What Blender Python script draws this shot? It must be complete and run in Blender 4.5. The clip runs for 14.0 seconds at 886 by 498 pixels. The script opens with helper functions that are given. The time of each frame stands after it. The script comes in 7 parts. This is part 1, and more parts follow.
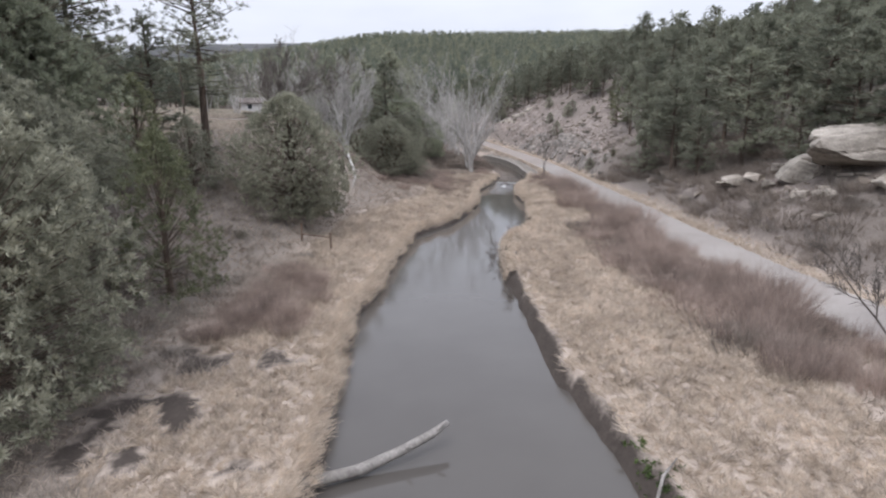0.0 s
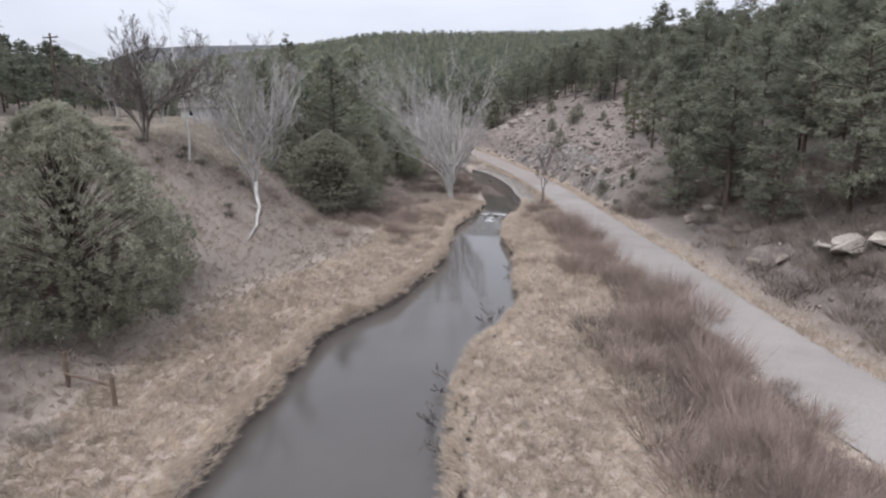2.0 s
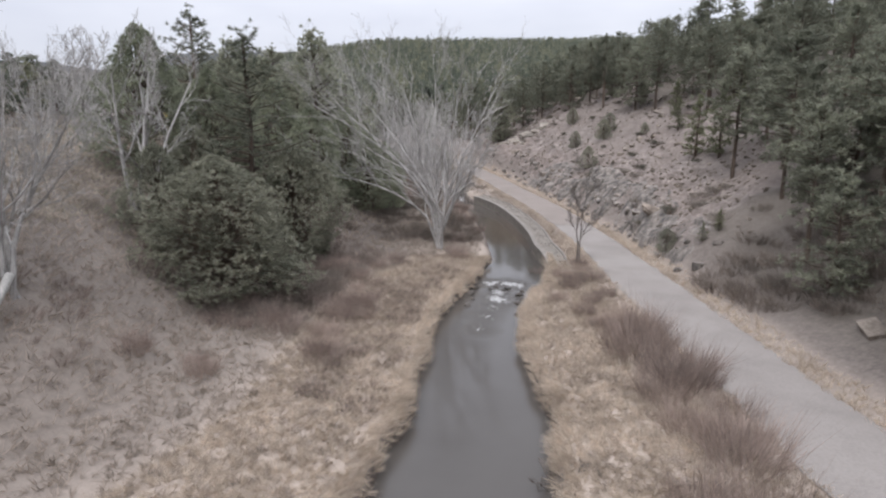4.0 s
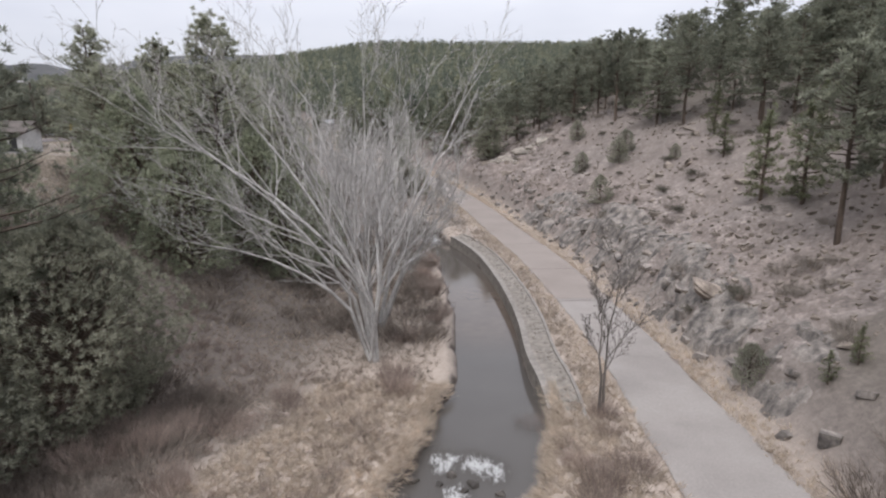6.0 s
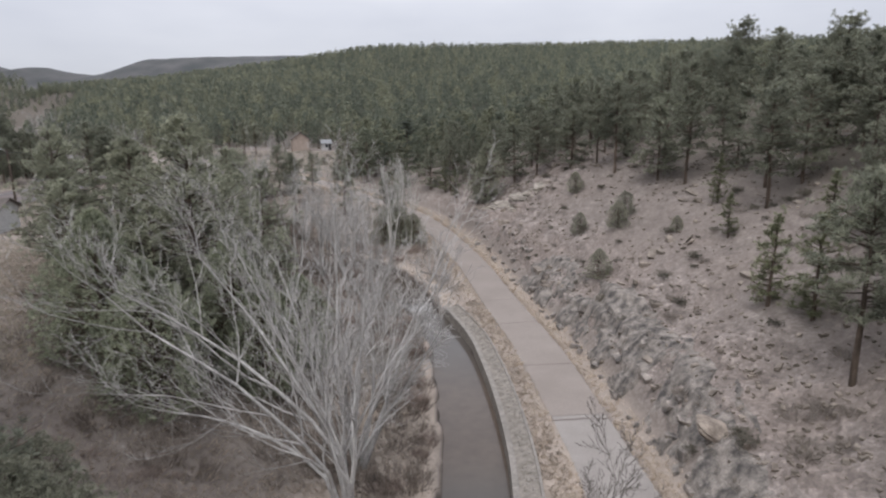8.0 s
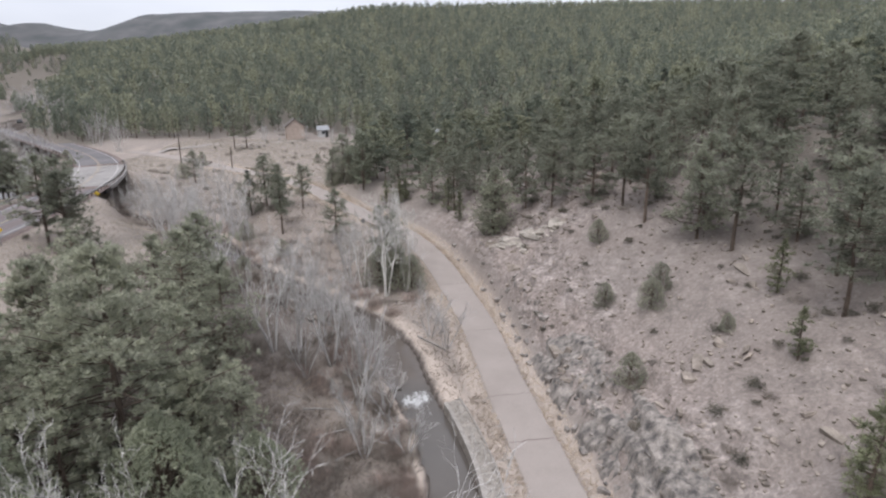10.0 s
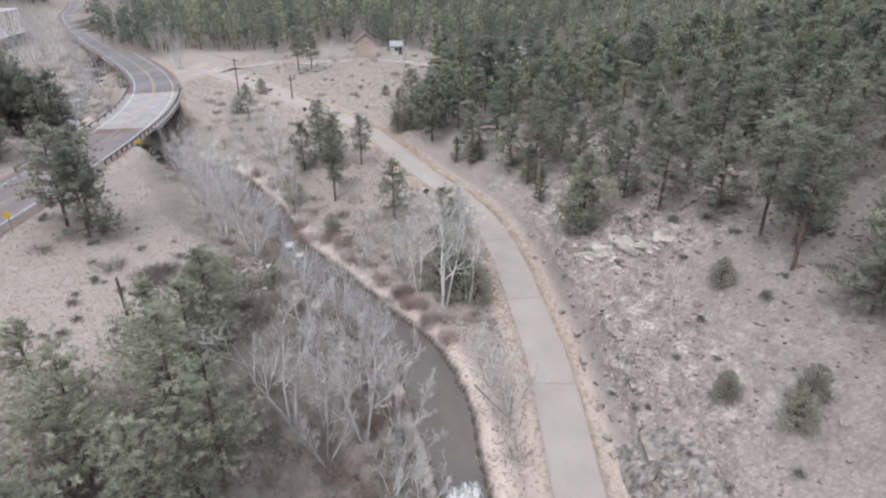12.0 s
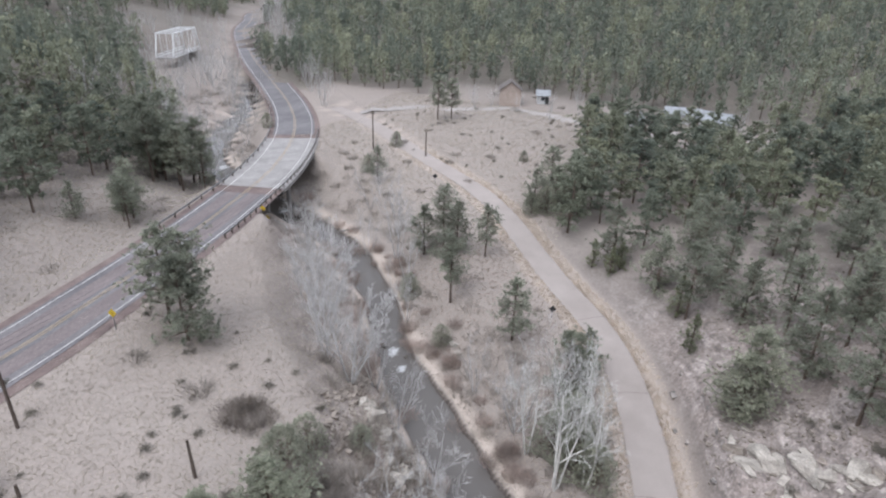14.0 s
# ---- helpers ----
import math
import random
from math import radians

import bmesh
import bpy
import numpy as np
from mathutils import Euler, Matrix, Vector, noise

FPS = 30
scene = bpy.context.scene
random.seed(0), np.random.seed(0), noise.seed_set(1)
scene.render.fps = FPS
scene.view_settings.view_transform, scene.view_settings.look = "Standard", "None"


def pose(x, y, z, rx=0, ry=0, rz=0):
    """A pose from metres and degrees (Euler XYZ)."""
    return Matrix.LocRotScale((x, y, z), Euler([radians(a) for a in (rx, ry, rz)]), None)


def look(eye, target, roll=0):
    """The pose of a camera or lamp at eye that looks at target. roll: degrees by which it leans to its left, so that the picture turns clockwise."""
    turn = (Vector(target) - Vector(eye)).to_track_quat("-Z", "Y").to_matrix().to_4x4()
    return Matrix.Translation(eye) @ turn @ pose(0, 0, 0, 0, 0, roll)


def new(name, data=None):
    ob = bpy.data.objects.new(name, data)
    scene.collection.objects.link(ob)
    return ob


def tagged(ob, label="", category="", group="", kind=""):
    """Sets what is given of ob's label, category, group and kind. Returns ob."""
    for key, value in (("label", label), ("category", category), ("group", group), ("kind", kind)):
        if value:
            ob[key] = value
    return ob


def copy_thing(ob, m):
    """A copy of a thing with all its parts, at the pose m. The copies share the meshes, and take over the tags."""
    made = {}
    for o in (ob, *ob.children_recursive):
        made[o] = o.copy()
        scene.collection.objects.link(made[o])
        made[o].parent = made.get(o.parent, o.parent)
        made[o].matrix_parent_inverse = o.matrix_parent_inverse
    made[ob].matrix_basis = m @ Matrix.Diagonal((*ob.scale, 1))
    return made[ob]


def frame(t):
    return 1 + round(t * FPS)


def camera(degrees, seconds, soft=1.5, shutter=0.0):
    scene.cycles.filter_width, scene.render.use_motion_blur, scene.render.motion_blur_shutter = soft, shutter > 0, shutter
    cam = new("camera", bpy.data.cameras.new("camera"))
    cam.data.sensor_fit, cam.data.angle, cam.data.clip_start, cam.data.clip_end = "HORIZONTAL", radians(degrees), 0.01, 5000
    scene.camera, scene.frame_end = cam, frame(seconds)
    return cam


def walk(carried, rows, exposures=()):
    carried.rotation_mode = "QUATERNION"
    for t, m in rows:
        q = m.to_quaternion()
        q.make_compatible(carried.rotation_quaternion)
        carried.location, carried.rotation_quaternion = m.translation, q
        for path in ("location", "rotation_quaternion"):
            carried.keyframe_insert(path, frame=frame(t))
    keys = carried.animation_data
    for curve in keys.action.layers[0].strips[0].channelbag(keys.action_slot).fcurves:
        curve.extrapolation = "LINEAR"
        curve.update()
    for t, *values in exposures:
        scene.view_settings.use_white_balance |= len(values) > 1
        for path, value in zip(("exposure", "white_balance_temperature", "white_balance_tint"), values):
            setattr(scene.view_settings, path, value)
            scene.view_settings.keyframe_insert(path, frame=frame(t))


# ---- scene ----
cam = camera(73.2, 14.0, soft=2.2)
PATH = [
    (0, (0.061, -1.692, 10.150), (0.0814, 0.2587, 9.7096), -0.27),
    (0.5, (0.873, 3.278, 10.366), (0.8940, 5.2294, 9.9286), -0.17),
    (1, (2.406, 8.316, 10.811), (2.4263, 10.2672, 10.3719), 0.03),
    (1.5, (3.830, 13.485, 11.004), (3.8393, 15.4360, 10.5642), -0.18),
    (2, (4.402, 19.390, 11.141), (4.4084, 21.3419, 10.7044), -0.37),
    (2.5, (4.687, 25.014, 11.489), (4.6850, 26.9658, 11.0527), -0.77),
    (3, (4.633, 31.396, 11.795), (4.6373, 33.3490, 11.3645), -0.57),
    (3.2, (4.775, 34.131, 11.753), (4.7754, 36.0848, 11.3253), -0.47),
    (5.3, (8.661, 58.461, 11.527), (8.6590, 60.4229, 11.1388), 0.44),
    (5.5, (8.829, 60.594, 11.965), (8.8308, 62.5549, 11.5714), 0.44),
    (6, (9.386, 64.617, 13.240), (9.3861, 66.5769, 12.8411), 0.24),
    (6.5, (9.754, 66.840, 14.680), (9.7559, 68.7997, 14.2807), 0.04),
    (7, (10.081, 67.364, 16.512), (10.0770, 69.3227, 16.1074), -0.26),
    (7.5, (10.284, 67.395, 18.426), (10.2772, 69.3531, 18.0185), -0.36),
    (8, (10.498, 68.662, 20.531), (10.4876, 70.6197, 20.1224), -0.46),
    (8.5, (10.660, 70.955, 22.801), (10.6484, 72.9118, 22.3879), -0.47),
    (8.7, (10.697, 72.044, 23.740), (10.6856, 74.0005, 23.3255), -0.47),
    (10.8, (11.043, 88.932, 32.751), (10.9624, 90.7638, 31.9518), -0.27),
    (11, (10.984, 90.871, 33.469), (10.8856, 92.6730, 32.6067), -0.22),
    (11.5, (10.964, 95.162, 34.869), (10.8462, 96.9570, 33.9946), -0.33),
    (12, (10.821, 99.441, 36.827), (10.5473, 101.2200, 35.9550), 0.29),
    (12.5, (10.184, 103.450, 39.054), (9.7664, 105.2060, 38.1929), 0.95),
    (13, (9.192, 107.413, 41.297), (8.6283, 109.1262, 40.4329), 1.52),
    (13.5, (8.446, 110.877, 43.639), (7.7705, 112.5502, 42.7765), 1.89),
    (14, (7.196, 113.901, 45.420), (6.5221, 115.5762, 44.5603), 1.99),
]
walk(cam, [(t, look(eye, target, roll)) for t, eye, target, roll in PATH],
     [(0, -0.02, 6120, 13), (3, -0.12, 6150, 13), (5.5, -0.13, 6300, 13), (8.7, -0.36, 6280, 12), (11, 0.28, 6100, 13), (12.5, 0.26, 6000, 12), (14, 0.19, 5900, 11)])

# ---- sky and light: an even, bright overcast ----
world = bpy.data.worlds.new("world")
scene.world = world
world.use_nodes = True
wn, wl = world.node_tree.nodes, world.node_tree.links
wn.clear()
SUN_UP, SUN_ROUND = radians(58), radians(200)
w_out, w_bg = wn.new("ShaderNodeOutputWorld"), wn.new("ShaderNodeBackground")
w_sky = wn.new("ShaderNodeTexSky")
w_sky.sky_type, w_sky.sun_disc, w_sky.sun_elevation, w_sky.sun_rotation = "NISHITA", False, SUN_UP, SUN_ROUND
w_dim = wn.new("ShaderNodeVectorMath")
w_dim.operation = "SCALE"
w_dim.inputs["Scale"].default_value = 0.10
w_co, w_map, w_noise, w_ramp = wn.new("ShaderNodeTexCoord"), wn.new("ShaderNodeMapping"), wn.new("ShaderNodeTexNoise"), wn.new("ShaderNodeValToRGB")
w_map.inputs["Scale"].default_value = (1.6, 1.6, 5.0)
w_noise.inputs["Scale"].default_value, w_noise.inputs["Detail"].default_value = 1.5, 4.0
w_ramp.color_ramp.elements[0].position, w_ramp.color_ramp.elements[0].color = 0.3, (0.675, 0.69, 0.745, 1)
w_ramp.color_ramp.elements[1].position, w_ramp.color_ramp.elements[1].color = 0.7, (0.85, 0.857, 0.89, 1)
w_mix = wn.new("ShaderNodeMix")
w_mix.data_type = "RGBA"
w_mix.inputs["Factor"].default_value = 0.88
wl.new(w_sky.outputs["Color"], w_dim.inputs[0])
wl.new(w_co.outputs["Generated"], w_map.inputs["Vector"])
wl.new(w_map.outputs["Vector"], w_noise.inputs["Vector"])
wl.new(w_noise.outputs["Fac"], w_ramp.inputs["Fac"])
wl.new(w_dim.outputs["Vector"], w_mix.inputs["A"])
# an overcast sky is up to three times as bright overhead as at the horizon
w_split, w_up, w_gain = wn.new("ShaderNodeSeparateXYZ"), wn.new("ShaderNodeMapRange"), wn.new("ShaderNodeVectorMath")
w_up.inputs["From Min"].default_value, w_up.inputs["From Max"].default_value = 0.0, 1.0
w_up.inputs["To Min"].default_value, w_up.inputs["To Max"].default_value = 1.0, 3.0
w_gain.operation = "SCALE"
wl.new(w_co.outputs["Generated"], w_split.inputs["Vector"])
wl.new(w_split.outputs["Z"], w_up.inputs["Value"])
wl.new(w_ramp.outputs["Color"], w_gain.inputs[0])
wl.new(w_up.outputs["Result"], w_gain.inputs["Scale"])
wl.new(w_gain.outputs["Vector"], w_mix.inputs["B"])
wl.new(w_mix.outputs["Result"], w_bg.inputs["Color"])
wl.new(w_bg.outputs["Background"], w_out.inputs["Surface"])
w_bg.inputs["Strength"].default_value = 0.98
sun = new("sun", bpy.data.lights.new("sun", "SUN"))
sun.data.energy, sun.data.angle, sun.data.color = 2.3, radians(35), (1.0, 0.97, 0.93)
sun.matrix_world = look((0, 0, 60), (0 + math.sin(SUN_ROUND) * -1 * math.cos(SUN_UP), -math.cos(SUN_ROUND) * math.cos(SUN_UP), 60 - math.sin(SUN_UP)))

# ---- the lie of the land ----
# creek: centre x, y, half width, water level
CREEK = [(1.2, -80, 4.5, 0), (1.2, -50, 4.5, 0), (1.2, -20, 4.5, 0), (1.2, -4, 4.5, 0), (1.2, 6, 4.4, 0), (1.1, 12.5, 4.4, 0), (0.6, 18.5, 4.3, 0), (0.2, 25, 4.3, 0), (0.5, 32, 4.0, 0), (1.0, 40, 3.7, 0),
         (2.2, 47, 4.0, 0), (4.8, 52, 3.8, 0), (6.2, 58, 3.2, 0), (7.4, 65, 2.8, 0), (7.8, 74, 2.5, 0), (8.7, 80, 2.3, 0),
         (10.6, 85, 2.3, 0.25), (11.7, 89, 2.5, 0.3), (12.1, 95, 1.9, 0.3), (12.3, 101, 1.9, 0.35), (12.0, 108, 2.0, 0.35)]
CREEK += [(11.4, 115, 2.0, 0.4), (10.8, 121, 1.8, 0.4), (9.4, 127, 1.7, 0.4), (8.0, 130.7, 1.8, 0.45), (7.2, 132.2, 2.0, 0.95), (6.6, 134, 1.9, 0.95), (4.9, 139, 2.3, 0.95),
          (1.0, 146.5, 2.6, 1.0), (-4.6, 152.8, 2.6, 1.05), (-11, 158.8, 2.6, 1.1), (-18.4, 165.8, 2.2, 1.7), (-23, 171, 2.0, 2.1),
          (-28.4, 178.5, 2.2, 2.4), (-34, 183.6, 2.4, 2.8), (-41, 189.5, 2.4, 3.2), (-55, 196, 2.6, 3.6), (-74, 204, 2.8, 4.2),
          (-92, 216, 3, 5), (-118, 262, 3, 6), (-170, 330, 4, 8), (-260, 470, 4, 11)]
# left slope of the creek: y, foot distance, foot height, top distance, top height
LEFT = [(-80, 9, 1.0, 30, 9), (20, 9, 1.0, 27, 9), (40, 6.5, 1.2, 18, 8.5), (57, 9, 2.0, 19, 9.5), (70, 11, 2.2, 22, 9.8), (92, 11, 1.2, 28, 9.5),
        (115, 9, 1.4, 25, 9.5), (135, 4, 2.8, 17, 9), (150, 3, 4.8, 9, 9), (162, 3, 4.2, 10, 8.6), (172, 4, 4.6, 13, 8.8), (200, 4, 5.5, 13, 10)]
ROAD = [(21, -80, 0.7), (21, -45, 0.7), (20.8, -12, 0.8), (20.4, 12, 0.8), (20.1, 25, 0.8), (19.7, 36, 0.8), (19.4, 48, 0.9), (19.7, 60, 0.9), (19.8, 75, 0.9), (19.9, 90, 1.0), (19.7, 100, 1.2),
        (18.4, 116.5, 1.6), (16.2, 130, 2.1), (13.8, 146, 2.6), (11.1, 157, 3.3), (8.3, 167, 3.9), (4.7, 175.3, 4.7), (0.6, 181.2, 5.5),
        (-4.7, 187, 6.2), (-11.6, 195.5, 7.2), (-18.1, 203.7, 8.1), (-27, 212, 9.0), (-43, 223.5, 9.8), (-62, 238, 10.6), (-78, 247, 11.2)]
HIGHWAY = [(-70, -120, 11.5), (-60, -60, 11.4), (-52, 0, 11.3), (-47.5, 40, 11.2), (-45.8, 80, 11.2), (-45.6, 115, 11.2), (-47.2, 140.3, 11.2), (-48.6, 150, 11.2), (-51.2, 164, 11.2),
           (-55, 180, 11.2), (-60.2, 197, 11.2), (-68, 214, 11.2), (-78, 229.5, 11.2), (-92, 246, 11.3), (-113, 267, 11.6), (-150, 304, 12),
           (-202, 362, 13), (-232, 405, 13.5), (-258, 441, 14), (-300, 520, 15), (-420, 700, 20)]


def smoothed(pts, n=6):
    """A rounder line through the given stations."""
    p = np.array(pts, float)
    q = np.vstack([2 * p[0] - p[1], p, 2 * p[-1] - p[-2]])
    out = []
    for i in range(1, len(q) - 2):
        a, b, c, d = q[i - 1], q[i], q[i + 1], q[i + 2]
        for k in range(n):
            t = k / n
            out.append(0.5 * (2 * b + (c - a) * t + (2 * a - 5 * b + 4 * c - d) * t * t + (3 * b - a - 3 * c + d) * t ** 3))
    return np.array(out + [p[-1]])


CREEK_LINE, ROAD_LINE, HIGHWAY_LINE = smoothed(CREEK), smoothed(ROAD), smoothed(HIGHWAY)


def near(x, y, line):
    """Distance to a line, its side (positive: left), and the line's own columns there."""
    if x.size < 64:
        a, b = line[:-1], line[1:]
        dx, dy = (b - a)[:, 0], (b - a)[:, 1]
        qx, qy = x.reshape(-1, 1) - a[:, 0], y.reshape(-1, 1) - a[:, 1]
        t = np.clip((qx * dx + qy * dy) / (dx * dx + dy * dy), 0, 1)
        d = (qx - t * dx) ** 2 + (qy - t * dy) ** 2
        i = np.argmin(d, 1)
        k = np.arange(x.size)
        side = np.sign(dx[i] * qy[k, i] - dy[i] * qx[k, i])
        return np.sqrt(d[k, i]).reshape(x.shape), side.reshape(x.shape), (a[i] + (b - a)[i] * t[k, i][:, None]).reshape(x.shape + (line.shape[1],))
    px, py = x.ravel(), y.ravel()
    best, side, got = np.full(px.size, 1e18), np.zeros(px.size), np.zeros((px.size, line.shape[1]))
    for lo in range(0, px.size, 60000):
        s = slice(lo, lo + 60000)
        ax, ay = px[s], py[s]
        k = np.argmin((ax[:, None].astype(np.float32) - line[None, :, 0].astype(np.float32)) ** 2 + (ay[:, None].astype(np.float32) - line[None, :, 1].astype(np.float32)) ** 2, 1)
        for shift in (-2, -1, 0, 1):
            i = np.clip(k + shift, 0, len(line) - 2)
            a, d = line[i], line[i + 1] - line[i]
            t = np.clip(((ax - a[:, 0]) * d[:, 0] + (ay - a[:, 1]) * d[:, 1]) / (d[:, 0] ** 2 + d[:, 1] ** 2), 0, 1)
            qx, qy = ax - a[:, 0] - t * d[:, 0], ay - a[:, 1] - t * d[:, 1]
            q = qx * qx + qy * qy
            m = q < best[s]
            best[s] = np.where(m, q, best[s])
            side[s] = np.where(m, np.sign(d[:, 0] * qy - d[:, 1] * qx), side[s])
            got[s] = np.where(m[:, None], a + d * t[:, None], got[s])
    return np.sqrt(best).reshape(x.shape), side.reshape(x.shape), got.reshape(x.shape + (line.shape[1],))


def step(a, b, v):
    t = np.clip((v - a) / (b - a), 0, 1)
    return t * t * (3 - 2 * t)


def lattice(ix, iy, k):
    h = np.sin(ix * 127.1 + iy * 311.7 + k * 74.7) * 43758.5453
    return h - np.floor(h)


def value_noise(x, y, k=0):
    ix, iy = np.floor(x), np.floor(y)
    fx, fy = x - ix, y - iy
    fx, fy = fx * fx * (3 - 2 * fx), fy * fy * (3 - 2 * fy)
    a = lattice(ix, iy, k) * (1 - fx) + lattice(ix + 1, iy, k) * fx
    b = lattice(ix, iy + 1, k) * (1 - fx) + lattice(ix + 1, iy + 1, k) * fx
    return (a * (1 - fy) + b * fy) * 2 - 1


def fbm(x, y, scale, octaves=4, k=0):
    v, a = 0, 0.5
    for i in range(octaves):
        v = v + a * value_noise(x / scale + 17.3 * i, y / scale - 9.1 * i, k + i)
        scale, a = scale * 0.5, a * 0.5
    return v


def chain(d, *knots):
    """A bent line through (distance, height) knots whose values may be arrays."""
    z = knots[0][1] + 0 * d
    for (d0, z0), (d1, z1) in zip(knots[:-1], knots[1:]):
        t = np.clip((d - d0) / np.maximum(d1 - d0, 1e-6), 0, 1)
        z = z + (z1 - z0) * t
    return z


def land(x, y):
    """Height of the ground, and the weights of dry grass, bare rock and mud."""
    x, y = np.asarray(x, float), np.asarray(y, float)
    dc, sc, cc = near(x, y, CREEK_LINE)
    dr, sr, cr = near(x, y, ROAD_LINE)
    dh, sh, ch = near(x, y, HIGHWAY_LINE)
    wz = cc[..., 3]
    e = dc - cc[..., 2] + 0.55 * fbm(x, y, 3.0, 3, 5)
    rz, hz = cr[..., 2], ch[..., 2]
    lv = np.array(LEFT, float)
    d1, z1, d2, z2 = [np.interp(cc[..., 1], lv[:, 0], lv[:, i]) for i in (1, 2, 3, 4)]
    lump = fbm(x, y, 9.0, 4, 2)
    bank = chain(e, (-2.0, wz - 0.8), (-0.1, wz - 0.25), (0.25, wz + 0.45), (1.4, wz + 0.72))
    left = chain(e, (1.4, 0 * e), (d1, z1 - wz - 0.72), (d2, z2 - wz - 0.72), (d2 + 18, 10.2 - wz - 0.72)) + bank
    left = left + lump * 0.5 * step(1, 6, e)
    gap = np.clip(e / np.maximum(e + np.maximum(dr - 2.3, 0), 0.5), 0, 1)
    between = bank + (rz - 0.1 - bank) * step(0.0, 1.0 - 0.45 * step(160, 178, y), gap) + 0.3 * lump * step(1, 5, e) * step(2.5, 5, dr)
    # the hill on the right of the lane, with its rock cut
    u = cr[..., 1]
    cut = 0.9 + 1.7 * step(78, 90, u) * (1 - step(170, 186, u)) + 1.4 * step(138, 148, u) * (1 - step(160, 170, u)) + 1.9 * step(32, 44, u) * (1 - step(58, 70, u))
    cut = cut * (1 + 0.5 * fbm(x, y, 7, 2, 8))
    steep = np.interp(u, [-80, 40, 60, 95, 120, 150, 165, 180, 195, 215], [0.25, 0.42, 0.54, 0.55, 0.58, 0.62, 0.5, 0.42, 0.15, 0.04])
    d = dr - 2.2
    rise = chain(d, (1.0, 0 * d), (1.9, 0.35 * cut), (3.4, cut), (16, cut + 13 * steep), (34, cut + 25 * steep), (70, cut + 33 * steep), (170, cut + 62 * steep),
                 (420, cut + 85 * steep))
    rocky = step(1.4, 3, d) * (1 - step(34, 55, d)) * np.maximum(0.9 * step(36, 42, u) * (1 - step(58, 64, u)) * (1 - step(9, 14, d)), step(84, 94, u)) * (1 - step(172, 190, u))
    crag = np.abs(fbm(x, y, 5.0, 4, 11)) * 1.6 - 0.35 + 0.7 * np.abs(fbm(x, y, 1.7, 2, 14))
    upper = step(6, 12, d) * (1 - step(146, 154, u))
    right = rz - 0.1 + rise + rocky * crag * 0.6 * (1 - 0.6 * upper) + lump * 0.35 * step(2, 8, d)
    tread = (right + 0.9 * fbm(x, y, 9, 3, 17) + 0.25 * fbm(x, y, 2.0, 2, 18)) / 1.5
    right = right + rocky * (0.55 - 0.4 * upper) * (step(0.62, 0.98, tread - np.floor(tread)) - (tread - np.floor(tread))) * step(-0.15, 0.15, fbm(x, y, 12, 2, 19) + 0.12)
    z = np.where(sc > 0, left, np.where(sr > 0, between, right))
    # beyond the lane's end: valley floor, far wooded hills
    far = step(250, 330, y + 0.25 * x)
    hill = 0.160 * np.clip(y + 0.12 * x - 290, 0, 480) * (1 - 0.40 * step(-20, -330, x)) + 6 * fbm(x, y, 120, 3, 21) * far
    hill = hill + 22 * fbm(x, y, 420, 3, 33) * step(450, 900, y)
    gorge = 1 - step(60, 20, dh) * 0.75
    z = z + hill * gorge * np.where(sh < 0, 1.0, 0.7) * (1 - 0.9 * step(900, 1500, y))
    # west of the highway
    west = hz - 0.3 + np.clip(dh - 9, 0, 260) * np.interp(y, [60, 100, 140, 260, 360], [0.05, 0.2, 0.18, 0.26, 0.3]) + 1.2 * fbm(x, y, 25, 3, 41) * step(8, 25, dh)
    creek_west = chain(np.maximum(e, 0), (0, wz + 0.3), (2, wz + 1.0), (14, wz + 5.5), (30, wz + 12), (90, wz + 70))
    z = np.where(sh > 0, np.minimum(np.maximum(west, np.where(y > 240, hill * 0.6, 0)), np.where(e < 0, bank, creek_west)), z)
    # the side valley under the steel bridge
    dip = np.hypot(x + 160, (y - 278) * 0.8)
    z = np.where(sh > 0, np.minimum(z, np.maximum(9.0 + 0.42 * np.maximum(dip - 24, 0), wz + 0.4)), z)
    # the highway's bank; open under the bridge
    bridge = step(12.5, 8.5, dc) * step(-30, -40, x)
    off = np.clip(y - 225, 0, 400)
    flat = step(12 + 0.06 * off, 6.2 + 0.05 * off, dh) * (1 - bridge)
    z = z * (1 - flat) + (hz - 0.12 - 0.004 * off) * flat
    lane = step(4.2, 2.5, dr) * (1 - flat)
    z = z * (1 - lane) + (rz - 0.1) * lane
    # plain to the horizon, with far mesas
    out = step(1100, 1900, np.hypot(x, y))
    z = z * (1 - out) + 20 * out
    for mx, my, mh, mr in ((-640, 2150, 200, 340), (-1560, 2150, 195, 260), (-1950, 2300, 240, 300), (-1250, 1750, 125, 330), (500, 2300, 170, 700)):
        q = np.hypot(x - mx, (y - my) * 1.4) / mr
        z = np.maximum(z, mh * (1 - step(0.45, 1.35, q)) + 8 * fbm(x, y, 90, 3, 51) - 4)
    z = z + 0.42 * np.abs(fbm(x, y, 2.2, 3, 63)) * step(0.1, 0.6, e) * (1 - step(6, 9, e)) * (1 - lane) * step(90, 80, y)
    z = z + 0.10 * fbm(x, y, 1.6, 3, 61) * step(0.2, 1, e) * (1 - lane) * (1 - flat)
    grass = np.where(sc > 0, step(0.1, 0.5, e) * np.maximum(1 - step(4.5, 10, e), 0.42 * step(50, 56, y) * step(96, 86, y) * (1 - step(12, 20, e))), np.where(sr > 0, step(0.1, 0.6, e) * (1 - 0.75 * step(90, 125, y) * step(1.0, 2.5, e)), 0))
    verge = 0.6 * step(1.9, 2.4, dr) * (1 - step(3.2, 4.6, dr))
